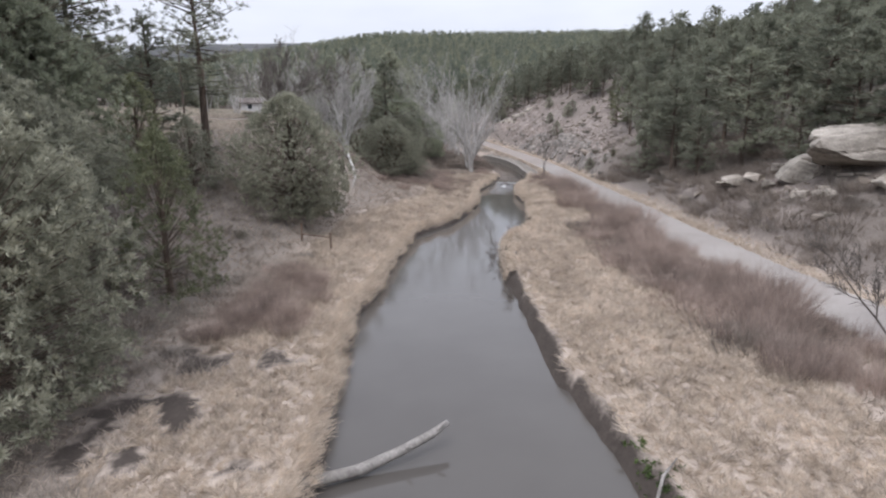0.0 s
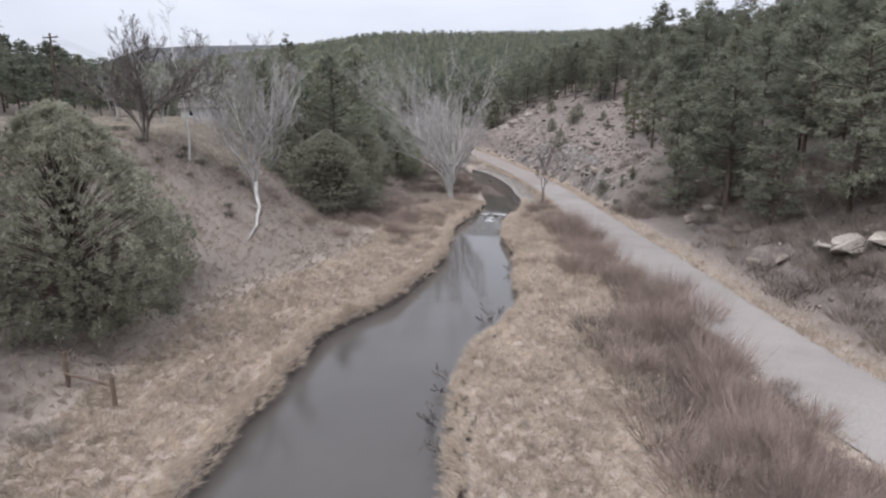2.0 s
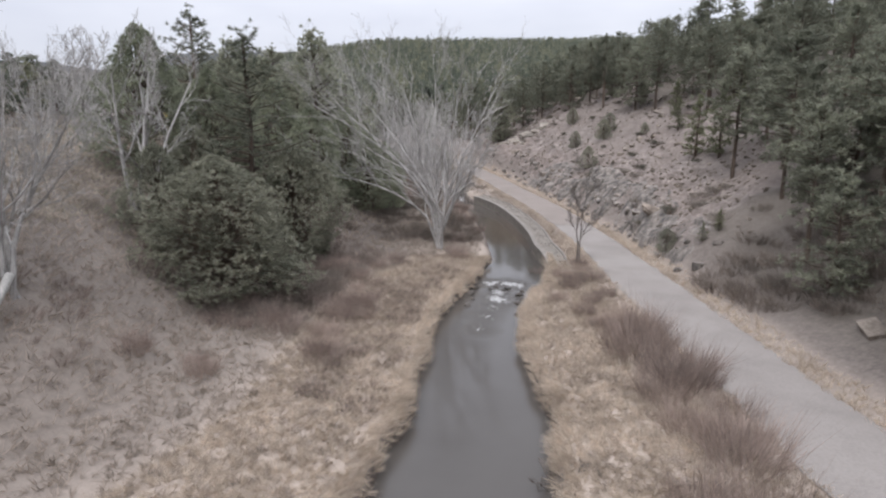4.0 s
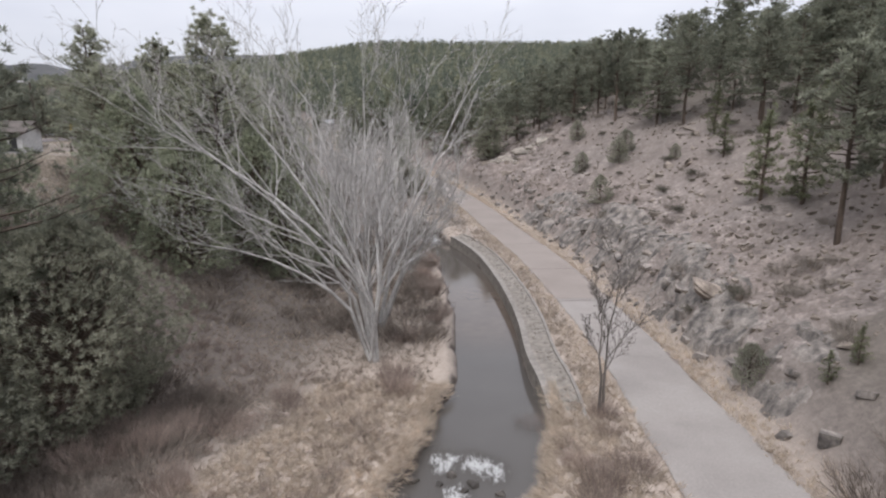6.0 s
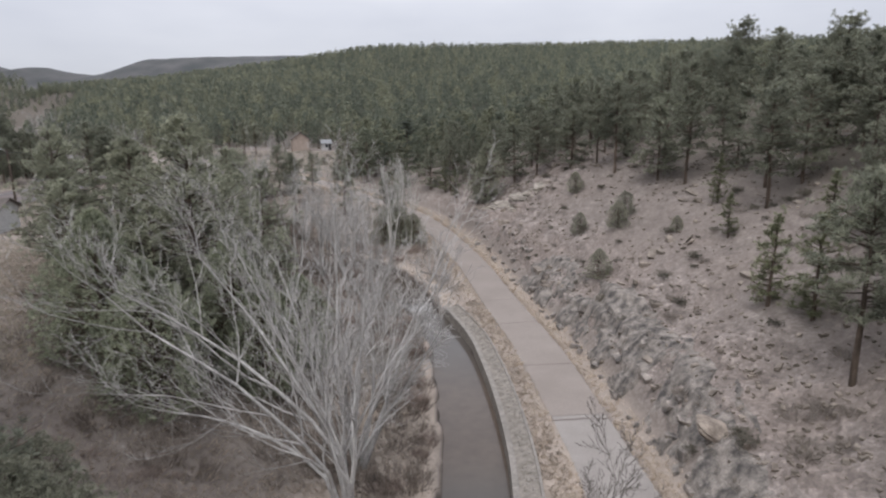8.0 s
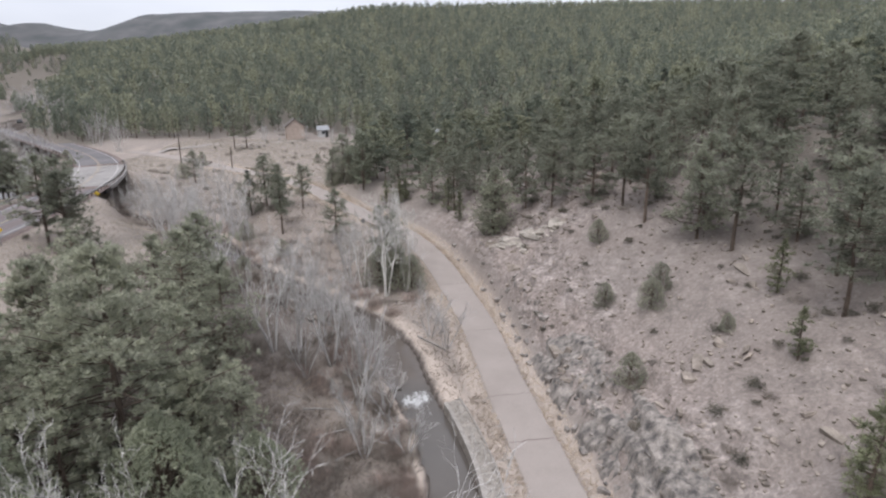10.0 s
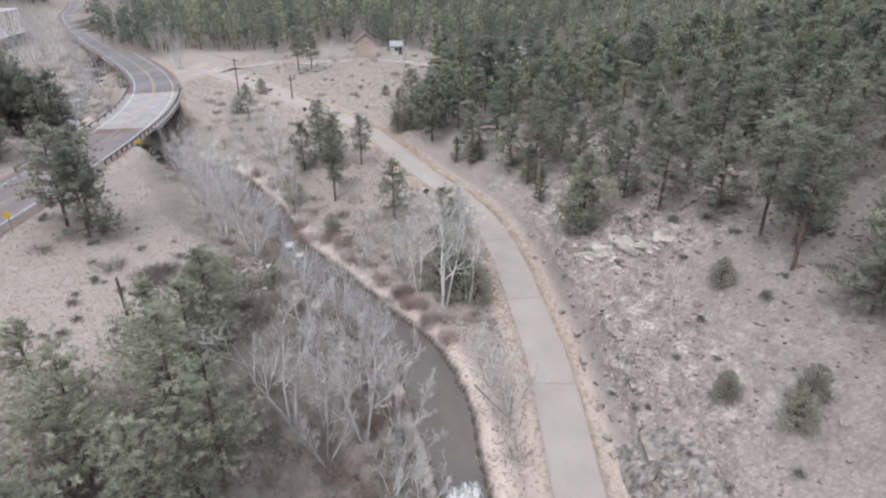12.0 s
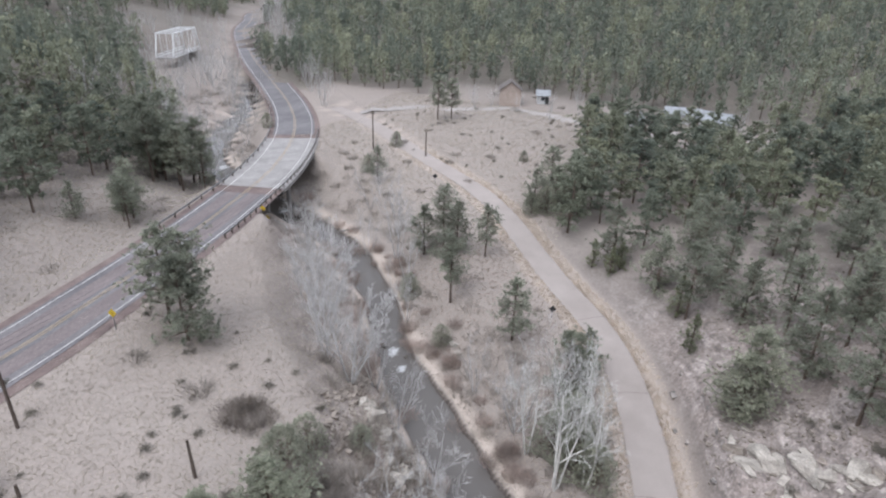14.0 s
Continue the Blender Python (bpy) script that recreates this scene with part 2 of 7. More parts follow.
    field = np.where((sc > 0) & (sh < 0), step(7, 10, z), 0) * (1 - step(250, 300, y)) + np.where((sr < 0) & (sc <= 0) & (sh < 0), step(186, 205, y), 0) * (1 - step(265, 300, y))
    field = field + np.where(sh > 0, 0.4 * (1 - step(20, 50, dh)), 0)
    grass = np.clip(np.maximum(np.maximum(grass, verge), (0.28 - 0.06 * step(185, 205, y)) * field), 0, 1)
    rock = np.where((sr < 0) & (sc <= 0), rocky * (1 - 0.5 * upper), 0) + np.where(sc > 0, step(0.8, 2, e) * (1 - step(7, 11, e)) * step(128, 140, cc[..., 1]) * 0.8, 0)
    mud = step(0.45, 0.05, e) + np.where(sc <= 0, step(0.95, 0.4, e + 0.8 * fbm(x, y, 4, 2, 73)) * step(46, 38, y), 0) + step(0.15, 0.45, fbm(x, y, 3.5, 3, 71)) * np.where(sc > 0, step(16, 10, e) * (1 - step(24, 34, y)), 0) * step(2.0, 3.5, e)
    patch = step(1.1, 0.6, np.hypot((x + 9.4) / 2.6, (y - 15.0) / 3.6)) + 0.8 * step(1.1, 0.5, np.hypot((x + 7.2) / 3.0, (y - 20.2) / 1.5)) + 0.8 * step(1.1, 0.6, np.hypot((x + 5.4) / 0.9, (y - 12.6) / 1.0))
    wallow = np.where(sc > 0, step(-0.24, 0.02, fbm(x * 1.4, y, 1.3, 4, 75)) * np.clip(patch, 0, 1) * step(0.5, 1.2, e), 0)
    soil = np.where(sc > 0, 0.7 * step(0.4, 1.0, e) * step(7.5, 3.0, e + 3 * fbm(x, y, 5, 3, 79)) * step(103, 110, y) * step(138, 130, y), 0.55 * step(1.3, 0.6, e + 0.9 * fbm(x, y, 3, 3, 81)) * step(129, 134, y) * step(172, 162, y))
    soil = np.maximum(soil, np.where((sc <= 0) & (sr > 0), 0.42 * step(-0.2, 0.25, fbm(x, y, 4.5, 4, 83)) * step(0.5, 1.2, e) * step(3.0, 4.5, dr) * step(130, 136, y) * step(186, 176, y), 0))
    mud = np.maximum(np.maximum(mud, wallow), soil)
    return z, grass, np.clip(rock, 0, 1), np.clip(mud, 0, 1)


def ground(x, y):
    return float(land(np.array([x]), np.array([y]))[0][0])


def needle_floor(x, y):
    """Where needles and low growth darken the ground: under the woods and on the far wooded hills."""
    dr, sr, cr = near(x, y, ROAD_LINE)
    dh, sh, ch = near(x, y, HIGHWAY_LINE)
    hill = np.where((sr < 0) & (sh < 0), np.where(cr[..., 1] < 90, (0.6 * step(4, 7, dr) + 0.3 * step(8, 12, dr)) * (0.35 + 0.65 * np.maximum(step(50, 58, cr[..., 1]), step(14, 20, dr))), step(20, 32, dr)), 0)
    north = step(285, 330, y) * step(9, 18, dh)
    west = np.where(sh > 0, step(22, 45, dh), 0) * step(130, 160, y)
    dc, sc, cc = near(x, y, CREEK_LINE)
    grove = np.where(sc > 0, step(0.6, 2.0, dc - cc[..., 2]), 0) * step(92, 100, y) * step(148, 138, y) * step(-22, -14, x)
    slope = np.where(sc > 0, step(6.0, 9.0, dc - cc[..., 2]), 0) * step(-30, -24, x) * step(32, 24, y) * 0.8
    scrub = np.where(sc > 0, 0.45 * step(5.0, 9.0, dc - cc[..., 2]), 0) * step(-27, -22, x) * step(24, 34, y) * step(100, 90, y) * (0.6 + 0.8 * np.abs(fbm(x, y, 6, 3, 85)))
    west = np.maximum(west, np.maximum(np.maximum(0.4 * grove, slope), scrub))
    mesa = step(620, 420, np.hypot(x + 640, y - 2150))
    clear = step(-70, -55, x) * step(45, 30, x) * step(205, 215, y) * step(292, 280, y)
    return np.clip(np.maximum(np.maximum(hill, north), west), 0, 1) * (1 - 0.15 * mesa) * (1 - 0.85 * clear) * 0.92

# ---- materials ----
def nodes_of(name):
    m = bpy.data.materials.new(name)
    m.use_nodes = True
    return m, m.node_tree.nodes, m.node_tree.links, m.node_tree.nodes["Principled BSDF"]


def noise_node(n, l, scale, detail=4.0, stretch=None, rough=0.55):
    t = n.new("ShaderNodeTexNoise")
    t.inputs["Scale"].default_value, t.inputs["Detail"].default_value, t.inputs["Roughness"].default_value = scale, detail, rough
    g = n.new("ShaderNodeNewGeometry")
    if stretch:
        k = n.new("ShaderNodeMapping")
        k.inputs["Scale"].default_value = stretch
        l.new(g.outputs["Position"], k.inputs["Vector"])
        l.new(k.outputs["Vector"], t.inputs["Vector"])
    else:
        l.new(g.outputs["Position"], t.inputs["Vector"])
    return t.outputs["Fac"]


def ramp_node(n, l, fac, stops):
    r = n.new("ShaderNodeValToRGB")
    while len(r.color_ramp.elements) < len(stops):
        r.color_ramp.elements.new(0.5)
    for e, (p, c) in zip(r.color_ramp.elements, stops):
        e.position, e.color = p, (*c, 1)
    l.new(fac, r.inputs["Fac"])
    return r.outputs["Color"]


def blend(n, l, fac, a, b, mode="MIX"):
    m = n.new("ShaderNodeMix")
    m.data_type, m.blend_type = "RGBA", mode
    for key, v in (("Factor", fac), ("A", a), ("B", b)):
        if isinstance(v, (int, float)):
            m.inputs[key].default_value = v
        elif isinstance(v, tuple):
            m.inputs[key].default_value = (*v, 1)
        else:
            l.new(v, m.inputs[key])
    return m.outputs["Result"]


def bump_node(n, l, fac, strength, distance, bsdf):
    b = n.new("ShaderNodeBump")
    b.inputs["Strength"].default_value, b.inputs["Distance"].default_value = strength, distance
    l.new(fac, b.inputs["Height"])
    l.new(b.outputs["Normal"], bsdf.inputs["Normal"])


def material(name, dark, light, scale, rough=0.9, bump=0.0, stretch=None, island=0.0, own=0.0, metal=0.0, fine=7.0, spec=0.25, thin=0.0, grain=0.55):
    """A two-scale mottled surface; island and own vary it piece by piece and thing by thing."""
    m, n, l, b = nodes_of(name)
    big, small = noise_node(n, l, scale, 4, stretch), noise_node(n, l, scale * fine, 3, stretch)
    col = ramp_node(n, l, big, [(0.32, dark), (0.68, light)])
    col = blend(n, l, grain, col, ramp_node(n, l, small, [(0.3, (0.55, 0.55, 0.55)), (0.7, (1.3, 1.3, 1.3))]), "MULTIPLY")
    for amount, node, socket in ((island, "ShaderNodeNewGeometry", "Random Per Island"), (own, "ShaderNodeObjectInfo", "Random")):
        if amount:
            r = n.new(node)
            lo, hi = 1 - amount, 1 + amount
            col = blend(n, l, 1.0, col, ramp_node(n, l, r.outputs[socket], [(0.0, (lo, lo, lo * 0.97)), (1.0, (hi, hi * 0.985, hi * 0.95))]), "MULTIPLY")
    l.new(col, b.inputs["Base Color"])
    b.inputs["Roughness"].default_value, b.inputs["Metallic"].default_value, b.inputs["Specular IOR Level"].default_value = rough, metal, spec
    if bump:
        bump_node(n, l, small, bump, 0.05, b)
    if thin:
        tr, mx, out = n.new("ShaderNodeBsdfTranslucent"), n.new("ShaderNodeMixShader"), n["Material Output"]
        l.new(col, tr.inputs["Color"])
        mx.inputs["Fac"].default_value = thin
        l.new(b.outputs["BSDF"], mx.inputs[1])
        l.new(tr.outputs["BSDF"], mx.inputs[2])
        l.new(mx.outputs["Shader"], out.inputs["Surface"])
    return m


def forest_material():
    """Closed pine forest, darkened for the self-shade its sparse crowns lack: each tree has a tone of its own."""
    m = material("darkened_forest_needles", (0.138, 0.150, 0.118), (0.245, 0.262, 0.204), 0.5, 0.75, island=0.15, thin=0.4)
    n, l = m.node_tree.nodes, m.node_tree.links
    tone = n.new("ShaderNodeAttribute")
    tone.attribute_name = "tone"
    for shader, socket in ((n["Principled BSDF"], "Base Color"), (n["Translucent BSDF"], "Color")):
        came = shader.inputs[socket].links[0].from_socket
        l.new(blend(n, l, 1.0, came, ramp_node(n, l, tone.outputs["Fac"], [(0.0, (0.62, 0.65, 0.68)), (0.5, (0.95, 0.96, 0.95)), (1.0, (1.32, 1.26, 1.12))]), "MULTIPLY"), shader.inputs[socket])
    return m


M = {}
M["pine"] = material("pine_needles", (0.160, 0.171, 0.140), (0.280, 0.295, 0.236), 0.5, 0.75, island=0.18, own=0.22, thin=0.4)
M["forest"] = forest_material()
# grey-green needles, lightened in colour to offset the deep self-shade of dense crowns
M["lightened_pine"] = material("lightened_grey_green_needles", (0.235, 0.246, 0.198), (0.400, 0.414, 0.330), 0.5, 0.75, island=0.18, own=0.12, thin=0.45)
M["young_pine"] = material("young_pine_needles", (0.136, 0.150, 0.097), (0.216, 0.231, 0.148), 0.6, 0.75, island=0.18, own=0.2, thin=0.4)
M["juniper"] = material("juniper_scales", (0.205, 0.213, 0.172), (0.365, 0.366, 0.303), 0.7, 0.8, island=0.18, own=0.15, thin=0.4)
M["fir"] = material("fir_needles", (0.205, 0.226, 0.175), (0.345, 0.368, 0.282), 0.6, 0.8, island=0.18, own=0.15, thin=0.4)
M["bark"] = material("pine_bark", (0.054, 0.041, 0.034), (0.146, 0.112, 0.090), 2.2, 0.95, 0.6, (1, 1, 0.3), own=0.2)
M["pale_bark"] = material("cottonwood_bark", (0.262, 0.250, 0.246), (0.470, 0.456, 0.447), 1.5, 0.9, 0.4, (1, 1, 0.4), own=0.1)
M["grey_bark"] = material("grey_bark", (0.094, 0.082, 0.076), (0.172, 0.152, 0.140), 1.5, 0.9, 0.4, (1, 1, 0.4), own=0.1)
M["willow"] = material("willow_twigs", (0.206, 0.163, 0.148), (0.359, 0.289, 0.265), 1.2, 0.9, island=0.3, own=0.22)
M["brush"] = material("dry_brush_twigs", (0.172, 0.153, 0.142), (0.300, 0.271, 0.249), 1.2, 0.9, island=0.3, own=0.2)
M["cress"] = material("green_bank_plants", (0.055, 0.085, 0.030), (0.110, 0.150, 0.055), 1.0, 0.7, island=0.3, thin=0.4)
M["sage"] = material("sage_leaves", (0.124, 0.118, 0.102), (0.205, 0.192, 0.167), 1.0, 0.9, island=0.3, own=0.2, thin=0.4)
M["straw"] = material("dry_grass", (0.430, 0.362, 0.298), (0.640, 0.552, 0.465), 0.5, 0.85, island=0.2, thin=0.4, grain=0.35)
M["dull_straw"] = material("weathered_grass", (0.270, 0.231, 0.200), (0.447, 0.386, 0.335), 0.5, 0.9, island=0.3, thin=0.4)
M["field_straw"] = material("field_grass", (0.286, 0.259, 0.216), (0.475, 0.432, 0.365), 0.5, 0.88, island=0.25, thin=0.4)
M["white_bark"] = material("white_bark", (0.344, 0.332, 0.316), (0.558, 0.541, 0.517), 1.5, 0.85, 0.4, (1, 1, 0.4), own=0.1)
M["rock"] = material("sandstone", (0.128, 0.108, 0.096), (0.285, 0.248, 0.222), 0.9, 0.92, 0.7, (1, 1, 2.2), own=0.15, island=0.15)
M["pale_rock"] = material("pale_sandstone", (0.205, 0.184, 0.168), (0.390, 0.358, 0.330), 0.8, 0.92, 0.8, (1, 1, 2.6), own=0.12, island=0.1)
M["cut_rock"] = material("dark_cut_stone", (0.070, 0.064, 0.062), (0.320, 0.285, 0.260), 1.5, 0.92, 0.9, (1, 1, 0.7), own=0.2)
M["wet_rock"] = material("wet_stone", (0.040, 0.035, 0.031), (0.095, 0.084, 0.075), 1.6, 0.45, 0.6, own=0.2)
M["dark_brush"] = material("dark_brush_twigs", (0.127, 0.108, 0.098), (0.247, 0.212, 0.191), 1.2, 0.9, island=0.35, own=0.2)
M["masonry"] = material("grouted_stone", (0.150, 0.134, 0.119), (0.275, 0.250, 0.226), 2.2, 0.92, 0.6, own=0.15)
M["mortar"] = material("mortar", (0.190, 0.172, 0.154), (0.275, 0.252, 0.228), 1.5, 0.95, 0.5)
M["lane"] = material("worn_lane_paving", (0.228, 0.206, 0.190), (0.280, 0.256, 0.236), 0.35, 0.92, 0.15, fine=30, grain=0.22)
M["slab"] = material("pinkish_concrete_lane", (0.222, 0.191, 0.170), (0.256, 0.223, 0.200), 0.3, 0.92, 0.12, fine=30, grain=0.18)
M["asphalt"] = material("worn_asphalt", (0.093, 0.087, 0.088), (0.140, 0.129, 0.129), 0.25, 0.9, 0.2, (1.0, 0.35, 1.0), fine=24)
M["shoulder"] = material("red_cinder_shoulder", (0.096, 0.071, 0.065), (0.155, 0.118, 0.105), 0.5, 0.95, 0.4, fine=20)
M["worn"] = material("reddish_worn_asphalt", (0.112, 0.092, 0.089), (0.152, 0.127, 0.122), 0.35, 0.92, 0.2, (1.0, 0.3, 1.0), fine=24)
# wooded ridges kept grey rather than green: distance haze put into the colour
M["hazy_far_woods"] = material("hazy_far_woods", (0.055, 0.060, 0.060), (0.105, 0.102, 0.102), 0.012, 0.95, 0.1, fine=0.06)
M["concrete"] = material("bridge_concrete", (0.179, 0.166, 0.156), (0.242, 0.227, 0.213), 0.5, 0.9, 0.2, fine=16)
M["white_paint"] = material("white_road_paint", (0.36, 0.345, 0.325), (0.52, 0.505, 0.48), 1.0, 0.7)
M["yellow_paint"] = material("yellow_road_paint", (0.210, 0.165, 0.115), (0.285, 0.225, 0.155), 1.0, 0.7)
M["steel"] = material("galvanised_steel", (0.186, 0.186, 0.186), (0.285, 0.282, 0.279), 1.5, 0.55, 0.0, metal=0.6)
M["white_steel"] = material("white_painted_steel", (0.50, 0.50, 0.49), (0.64, 0.64, 0.63), 0.8, 0.5)
M["pole_wood"] = material("creosoted_wood", (0.053, 0.040, 0.032), (0.099, 0.077, 0.062), 2.0, 0.9, 0.5, (1, 1, 0.15))
M["grey_wood"] = material("weathered_grey_wood", (0.136, 0.124, 0.112), (0.285, 0.267, 0.248), 1.6, 0.9, 0.6, (1, 1, 0.6))
M["rail_wood"] = material("weathered_fence_wood", (0.105, 0.074, 0.056), (0.186, 0.140, 0.108), 3.0, 0.9, 0.5)
M["sign_yellow"] = material("sign_yellow", (0.434, 0.298, 0.025), (0.496, 0.347, 0.037), 3.0, 0.5)
M["dark"] = material("black_paint", (0.02, 0.02, 0.02), (0.035, 0.035, 0.035), 3.0, 0.6)
M["roof"] = material("grey_metal_roof", (0.167, 0.172, 0.177), (0.232, 0.237, 0.241), 0.8, 0.5)
M["brown_roof"] = material("brown_shingle_roof", (0.081, 0.068, 0.062), (0.136, 0.118, 0.105), 0.8, 0.9, 0.3)
M["wall_white"] = material("white_siding", (0.384, 0.378, 0.366), (0.465, 0.459, 0.446), 0.8, 0.8)
M["wall_tan"] = material("tan_stucco", (0.300, 0.240, 0.200), (0.370, 0.305, 0.260), 0.8, 0.9)
M["glass"] = material("window_glass", (0.03, 0.035, 0.04), (0.05, 0.055, 0.06), 1.0, 0.08, spec=0.5)


def ground_material():
    m, n, l, b = nodes_of("valley_ground")
    zone = n.new("ShaderNodeAttribute")
    zone.attribute_name = "cover"
    part_of = n.new("ShaderNodeSeparateColor")
    l.new(zone.outputs["Color"], part_of.inputs["Color"])
    big, mid, fine = noise_node(n, l, 0.09, 4), noise_node(n, l, 0.8, 5), noise_node(n, l, 5.0, 4, rough=0.7)
    blades = noise_node(n, l, 3.0, 5, (3.0, 1.0, 1.0), 0.7)
    clump = ramp_node(n, l, noise_node(n, l, 2.4, 5, rough=0.7), [(0.35, (0.0, 0.0, 0.0)), (0.65, (1.0, 1.0, 1.0))])
    litter = blend(n, l, clump, (0.108, 0.088, 0.077), (0.235, 0.197, 0.173))
    litter = blend(n, l, big, litter, blend(n, l, mid, (0.128, 0.113, 0.101), (0.210, 0.188, 0.168)))
    straw = blend(n, l, blades, (0.300, 0.250, 0.210), (0.420, 0.358, 0.305))
    stone = ramp_node(n, l, noise_node(n, l, 0.55, 6, (1, 1, 2.5), 0.65), [(0.30, (0.090, 0.076, 0.068)), (0.5, (0.192, 0.164, 0.147)), (0.7, (0.33, 0.29, 0.265))])
    stone = blend(n, l, ramp_node(n, l, noise_node(n, l, 0.16, 3), [(0.45, (0, 0, 0)), (0.6, (0.8, 0.8, 0.8))]), stone,
                  blend(n, l, fine, (0.155, 0.128, 0.113), (0.258, 0.218, 0.194)))
    cells = n.new("ShaderNodeTexVoronoi")
    cells.inputs["Scale"].default_value = 4.2
    where = n.new("ShaderNodeNewGeometry")
    l.new(where.outputs["Position"], cells.inputs["Vector"])
    grey = n.new("ShaderNodeSeparateColor")
    l.new(cells.outputs["Color"], grey.inputs["Color"])
    stone = blend(n, l, 0.5, stone, ramp_node(n, l, grey.outputs["Red"], [(0.0, (0.55, 0.54, 0.53)), (0.6, (1.0, 0.98, 0.97)), (1.0, (1.6, 1.58, 1.56))]), "MULTIPLY")
    soil = blend(n, l, mid, (0.034, 0.028, 0.024), (0.080, 0.066, 0.057))
    col = blend(n, l, part_of.outputs["Green"], blend(n, l, part_of.outputs["Red"], litter, straw), stone)
    col = blend(n, l, zone.outputs["Alpha"], col, blend(n, l, mid, (0.082, 0.072, 0.060), (0.150, 0.132, 0.112)))
    ragged = n.new("ShaderNodeMath")
    ragged.operation = "ADD"
    l.new(part_of.outputs["Blue"], ragged.inputs[0])
    l.new(noise_node(n, l, 3.2, 5, rough=0.75), ragged.inputs[1])
    less = n.new("ShaderNodeMath")
    less.operation, less.inputs[1].default_value = "MULTIPLY", 0.62
    l.new(ragged.outputs["Value"], less.inputs[0])
    col = blend(n, l, ramp_node(n, l, less.outputs["Value"], [(0.55, (0.0, 0.0, 0.0)), (0.85, (1.0, 1.0, 1.0))]), col, soil)
    col = blend(n, l, 0.45, col, ramp_node(n, l, fine, [(0.3, (0.62, 0.62, 0.62)), (0.7, (1.3, 1.3, 1.3))]), "MULTIPLY")
    l.new(col, b.inputs["Base Color"])
    b.inputs["Roughness"].default_value, b.inputs["Specular IOR Level"].default_value = 0.95, 0.15
    bump_node(n, l, fine, 0.35, 0.10, b)
    return m


def water_material():
    m, n, l, b = nodes_of("creek_water")
    murk = blend(n, l, noise_node(n, l, 0.25, 3), (0.062, 0.056, 0.050), (0.085, 0.078, 0.071))
    brown_tint = n.new("ShaderNodeAttribute")
    brown_tint.attribute_name = "brown_tint"
    murk = blend(n, l, brown_tint.outputs["Fac"], murk, blend(n, l, noise_node(n, l, 1.1, 4), (0.070, 0.053, 0.041), (0.135, 0.104, 0.082)))
    broken = n.new("ShaderNodeAttribute")
    broken.attribute_name = "broken"
    rough = noise_node(n, l, 5.0, 6, (1.0, 0.4, 1.0), 0.75)
    froth = n.new("ShaderNodeMath")
    froth.operation = "MULTIPLY"
    l.new(broken.outputs["Fac"], froth.inputs[0])
    l.new(rough, froth.inputs[1])
    white = ramp_node(n, l, froth.outputs["Value"], [(0.34, (0.0, 0.0, 0.0)), (0.54, (0.85, 0.85, 0.85))])
    l.new(blend(n, l, white, murk, (0.50, 0.50, 0.49)), b.inputs["Base Color"])
    gloss = n.new("ShaderNodeMapRange")
    gloss.inputs["To Min"].default_value, gloss.inputs["To Max"].default_value = 0.07, 0.6
    l.new(white, gloss.inputs["Value"])
    l.new(gloss.outputs["Result"], b.inputs["Roughness"])
    b.inputs["IOR"].default_value, b.inputs["Specular IOR Level"].default_value = 1.33, 0.5
    calm = n.new("ShaderNodeBump")
    calm.inputs["Strength"].default_value, calm.inputs["Distance"].default_value = 0.12, 0.05
    l.new(noise_node(n, l, 1.3, 4, (1.0, 0.6, 1.0)), calm.inputs["Height"])
    chop = n.new("ShaderNodeBump")
    chop.inputs["Distance"].default_value = 0.10
    l.new(broken.outputs["Fac"], chop.inputs["Strength"])
    l.new(rough, chop.inputs["Height"])
    l.new(calm.outputs["Normal"], chop.inputs["Normal"])
    l.new(chop.outputs["Normal"], b.inputs["Normal"])
    return m


M["ground"], M["water"] = ground_material(), water_material()


# ---- mesh helpers ----
def soup(name, verts, tris, mat, smooth=False):
    """A mesh from arrays of corners and triangles."""
    verts, tris = np.asarray(verts, np.float32), np.asarray(tris, np.int32)
    me = bpy.data.meshes.new(name)
    me.vertices.add(len(verts))
    me.vertices.foreach_set("co", verts.ravel())
    k = tris.shape[1]
    me.loops.add(tris.size)
    me.loops.foreach_set("vertex_index", tris.ravel())
    me.polygons.add(len(tris))
    me.polygons.foreach_set("loop_start", np.arange(0, tris.size, k, dtype=np.int32))
    me.materials.append(mat)
    me.update(calc_edges=True)
    me.polygons.foreach_set("use_smooth", np.full(len(tris), bool(smooth)))
    return me


def join(pieces):
    vs, ts, k = [], [], 0
    for v, t in pieces:
        vs.append(v)
        ts.append(np.asarray(t) + k)
        k += len(v)
    return np.concatenate(vs), np.concatenate(ts)


